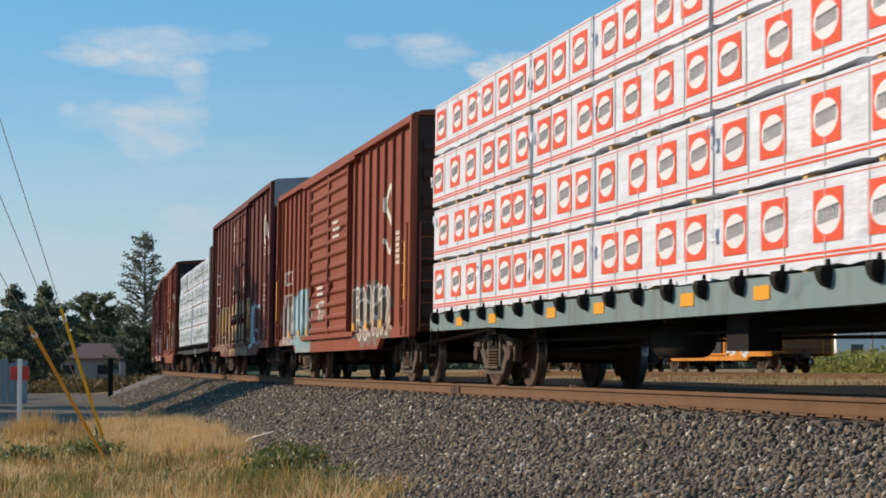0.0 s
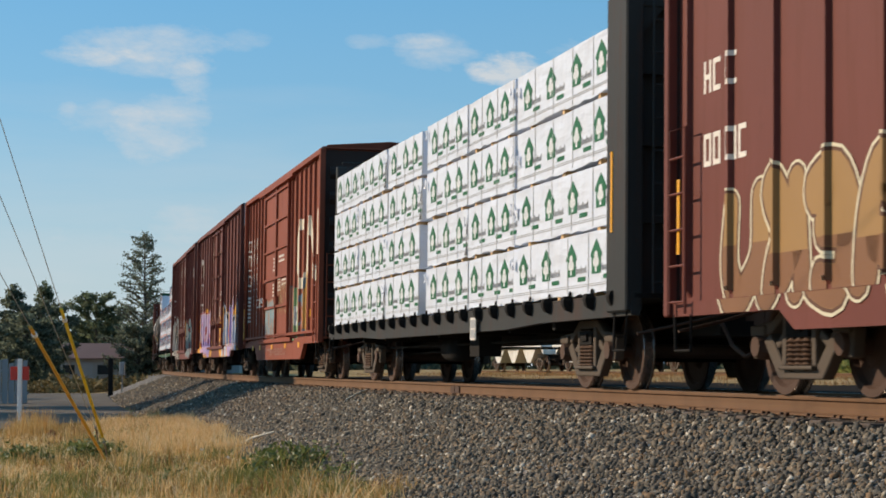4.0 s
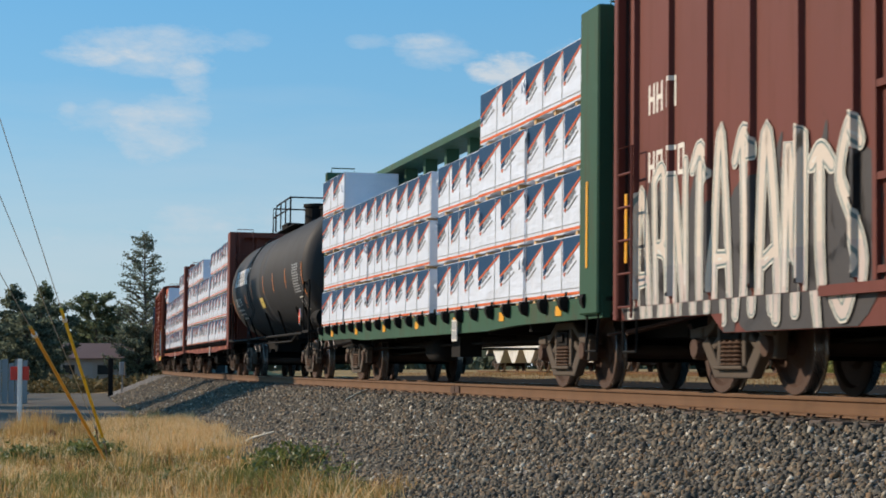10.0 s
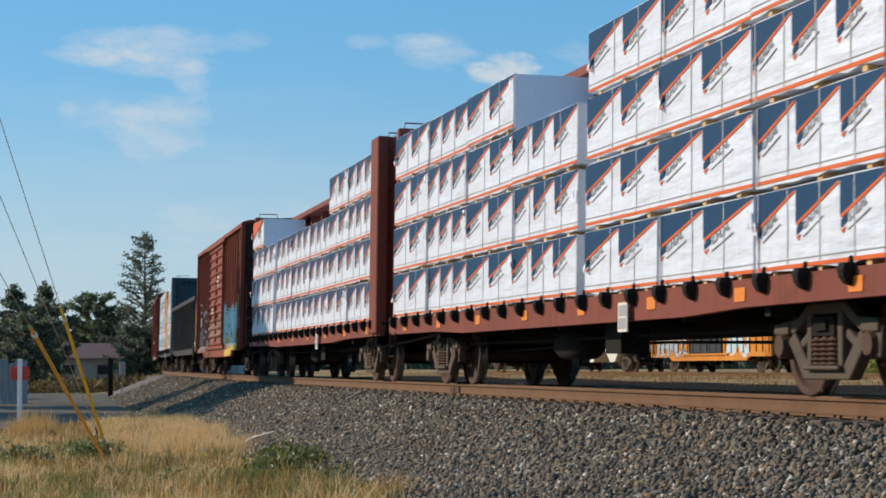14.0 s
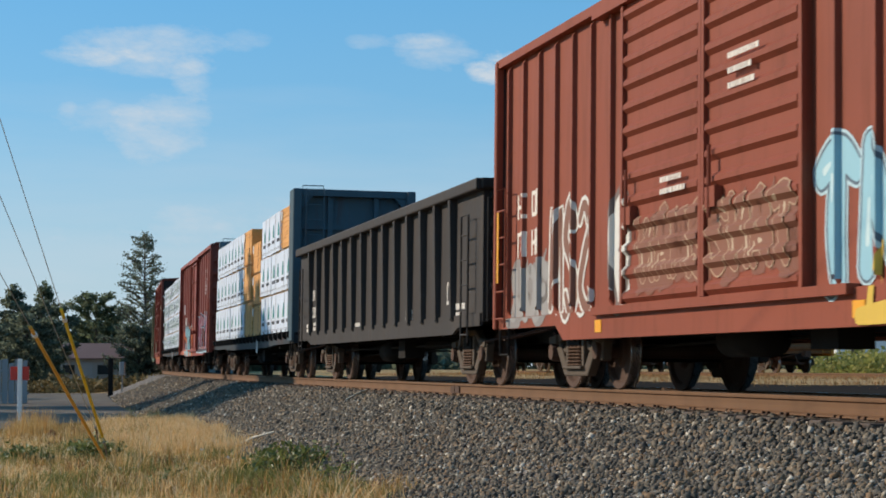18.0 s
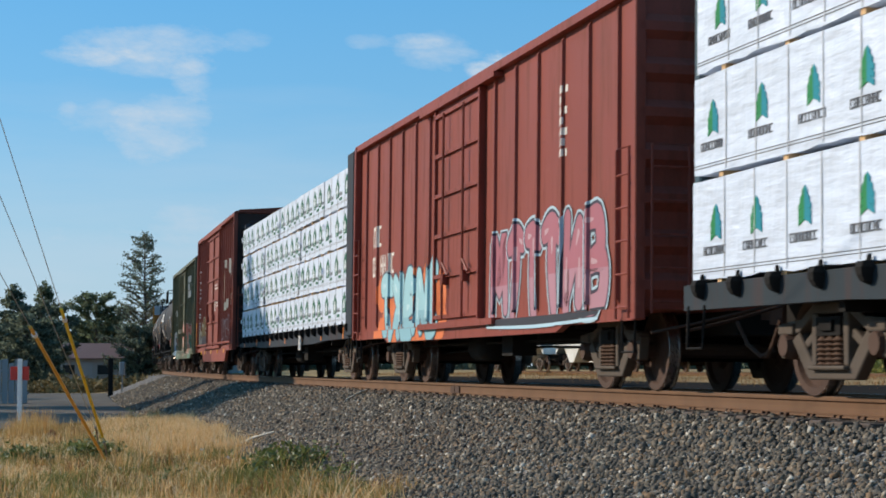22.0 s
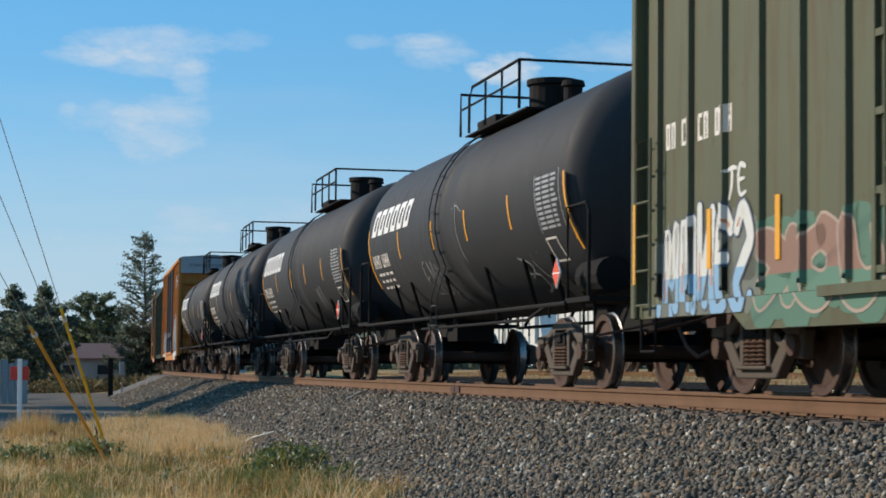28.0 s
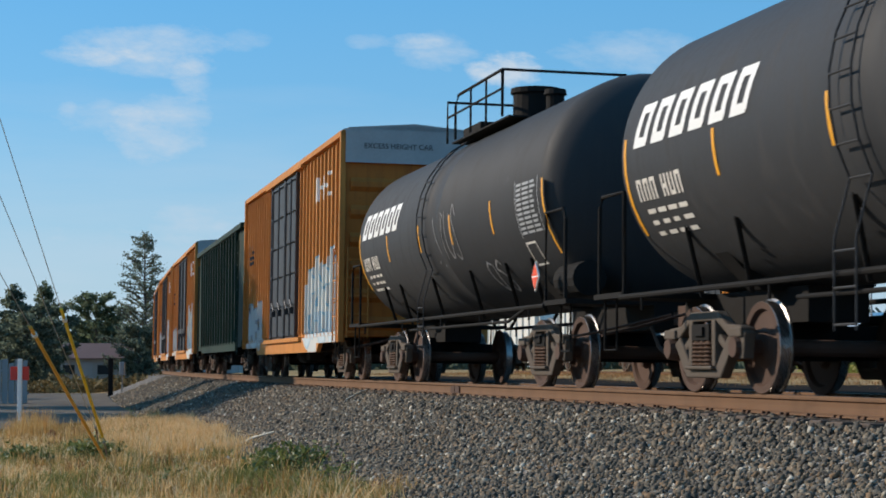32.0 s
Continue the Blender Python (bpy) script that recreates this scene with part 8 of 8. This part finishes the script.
def orange_car(middle, paint, seed):
    car = join_train(boxcar("orange-yellow boxcar with black doors and grey roof", 16.4, 4.95, paint, even(-7.75, -2.85, 11) + even(2.25, 7.75, 12), [(-2.49, -0.06), (-0.06, 1.92)], sill="straight", roof_mat=ROOF_GREY, end_band=ROOF_GREY, end_mat=END_ORANGE_SHADE, door_mat=BLACKD, seed=seed), middle)
    marks(car, big_letters(4.3, 4.35, (4,), 0.52, random.Random(seed), 1.0), WHITE, name="emblem", label="white painted block emblem")
    graffiti(car, 3.4, 7.4, 0.68, 2.35, "white and pale blue sprayed lettering with drips", white, (0.25, 0.42, 0.52), None, (0.48, 0.56, 0.60), (0.52, 0.52, 0.50), None, 130 + seed, 0.34, 4, 0.2)
    graffiti(car, -7.4, -4.6, 0.68, 1.9, "white sprayed lettering beside the door", (0.52, 0.52, 0.50), (0.30, 0.30, 0.32), None, None, (0.40, 0.34, 0.28), None, 170 + seed, 0.30, 3, 0.2)
    marks(car, text_rows(-7.3, 3.6, 0.9, 4, 0.10, random.Random(seed + 40)), BLACKD)
    for y in (-1,):
        sign_text("EXCESS HEIGHT CAR", 0.15, BLACKD, car, pose(8.206, -0.35, 4.62, 90, 0, 90))
    return car


orange_car(-370.05, P22, 12)
P23 = car_paint("dark_green_paint", (0.010, 0.028, 0.017), wear=0.4)
join_train(gondola("dark green high-sided gondola with side posts", 15.8, 4.35, P23), -387.2)
orange_car(-404.4, P22, 13)
orange_car(-421.9, P22, 14)
orange_car(-439.4, P22, 15)


# ---- cars left standing in the yard ----
def stand(car, x, y, z=-0.05):
    car.matrix_basis = pose(x, y, z, 0, 0, math.degrees(COURSE) - 0.4)
    return car


P30 = car_paint("orange_paint_tagged", (0.54, 0.21, 0.03), wear=0.4)
# the brown of its end walls is the orange with shade painted in
yard_car = boxcar("orange boxcar with black doors standing in the yard", 16.4, 4.95, P30, even(-7.7, -2.9, 8) + even(2.3, 7.7, 8), [(-2.49, -0.06), (-0.06, 1.92)], sill="straight", roof_mat=ROOF_GREY, door_mat=BLACKD, end_mat=car_paint("shaded_yard_end_paint", (0.17, 0.070, 0.028), wear=0.5), seed=30)
stand(yard_car, 14.4, 92.6)
graffiti(yard_car, -7.6, -2.9, 0.72, 2.4, "white sprayed lettering", white, ink, None, (0.40, 0.44, 0.48), None, None, 140, 0.30, 5)
graffiti(yard_car, 2.4, 5.4, 0.8, 2.3, "pale blue sprayed lettering", pale_blue, white, None, None, None, None, 141, 0.30, 3)
PALEGREY = car_paint("pale_grey_paint", (0.62, 0.62, 0.58), wear=0.4)


def hopper(label, L=15.2, top=4.4):
    """A covered hopper: ribbed sides over sloping hopper bays."""
    h = L / 2
    car = empty("hopper_car", label, "hopper car", "cars in the yard")
    bm = bmesh.new()
    lengthways(bm, [(-1.45, 1.75), (-1.45, top - 0.4), (-0.9, top), (0.9, top), (1.45, top - 0.4), (1.45, 1.75)], -h + 1.2, h - 1.2)
    part("body", bm, PALEGREY, car)
    for i in range(9):
        x = -h + 1.3 + i * (L - 2.6) / 8
        for y in (-1, 1):
            part("rib", boxes([(x - 0.06, x + 0.06, *sorted((y * 1.44, y * 1.56)), 1.75, top - 0.42)]), PALEGREY, car)
    for i in range(3):
        x = -h + 3.6 + i * (L - 7.2) / 2
        bm = bmesh.new()
        prism(bm, [(x - 2.0, 1.76), (x - 0.4, 0.55), (x + 0.4, 0.55), (x + 2.0, 1.76)], -1.3, 1.3)
        part("bay", bm, PALEGREY, car)
    part("side_sill", boxes([(-h, h, -1.5, -1.4, 1.5, 1.76)]), PALEGREY, car)
    part("centre_sill", boxes([(-h, h, -0.3, 0.3, 0.7, 1.05)]), DARK, car)
    for s in (-1, 1):
        bm = bmesh.new()
        prism(bm, [(s * (h - 1.2), top - 0.3), (s * (h - 1.2), 1.7), (s * (h - 0.15), 1.05), (s * (h - 0.15), 1.25)], -1.3, 1.3)
        part("slope_sheet", bm, PALEGREY, car)
        part("end_platform", boxes([(*sorted((s * h, s * (h - 1.2))), -1.4, 1.4, 1.02, 1.08)]), DARK, car)
        coupler(car, s * (h - 0.05), s)
        truck(car, s * (h - 2.0))
    return car


stand(hopper("pale grey covered hopper standing in the yard"), 9.95, 110.5)
stand(hopper("pale grey covered hopper standing in the yard"), 6.0, 127.2)
tagged(part("yard_bed", boxes([(-40, 14, -2.2, 2.2, -0.5, -0.24)]), BALLAST, at=pose(12.1, 101, -0.05, 0, 0, math.degrees(COURSE) - 0.4)), "grey stone bed of the yard track", "ballast", kind="structure")
for side in (-1, 1):
    bm = bmesh.new()
    lengthways(bm, [(la + side * 0.7535, z) for la, z in SECTION], -40, 30)
    tagged(part("yard_rail", bm, RAIL, at=pose(12.1, 101, -0.05, 0, 0, math.degrees(COURSE) - 0.4)), "rusty rail of the yard track", "rail", kind="structure")

# ---- what moves ----
def motions():
    """The train runs along its arc at one speed; packs go with their cars, wheels turn."""
    middles = {}
    for car, middle in train:
        middles[car] = middle
        walk(car, [(t, rail_pose(middle + SPEED * t)) for t in range(0, 33, 4)])
    for thing, car, at in cargo:
        walk(thing, [(t, rail_pose(middles[car] + SPEED * t) @ at) for t in range(0, 33, 4)])
    # wheels turn while their car is in view; before and after they are out of sight
    step = 1 / 30
    for wheels, dx, car in rolling:
        if car not in middles:
            continue
        t0 = max(0.0, math.floor((-48 - middles[car]) / SPEED / step) * step)
        t1 = min(32.0, math.ceil((30 - middles[car]) / SPEED / step) * step)
        rows, k = [(0.0, pose(dx, 0, 0.457))] if t0 > 0 else [], 0
        while t0 + k * step <= t1 + 1e-6:
            rows.append((t0 + k * step, pose(dx, 0, 0.457, 0, math.degrees(SPEED * step * k / 0.457), 0)))
            k += 1
        if len(rows) > 1:
            walk(wheels, rows + ([(32.0, rows[-1][1])] if rows[-1][0] < 31.99 else []))


motions()
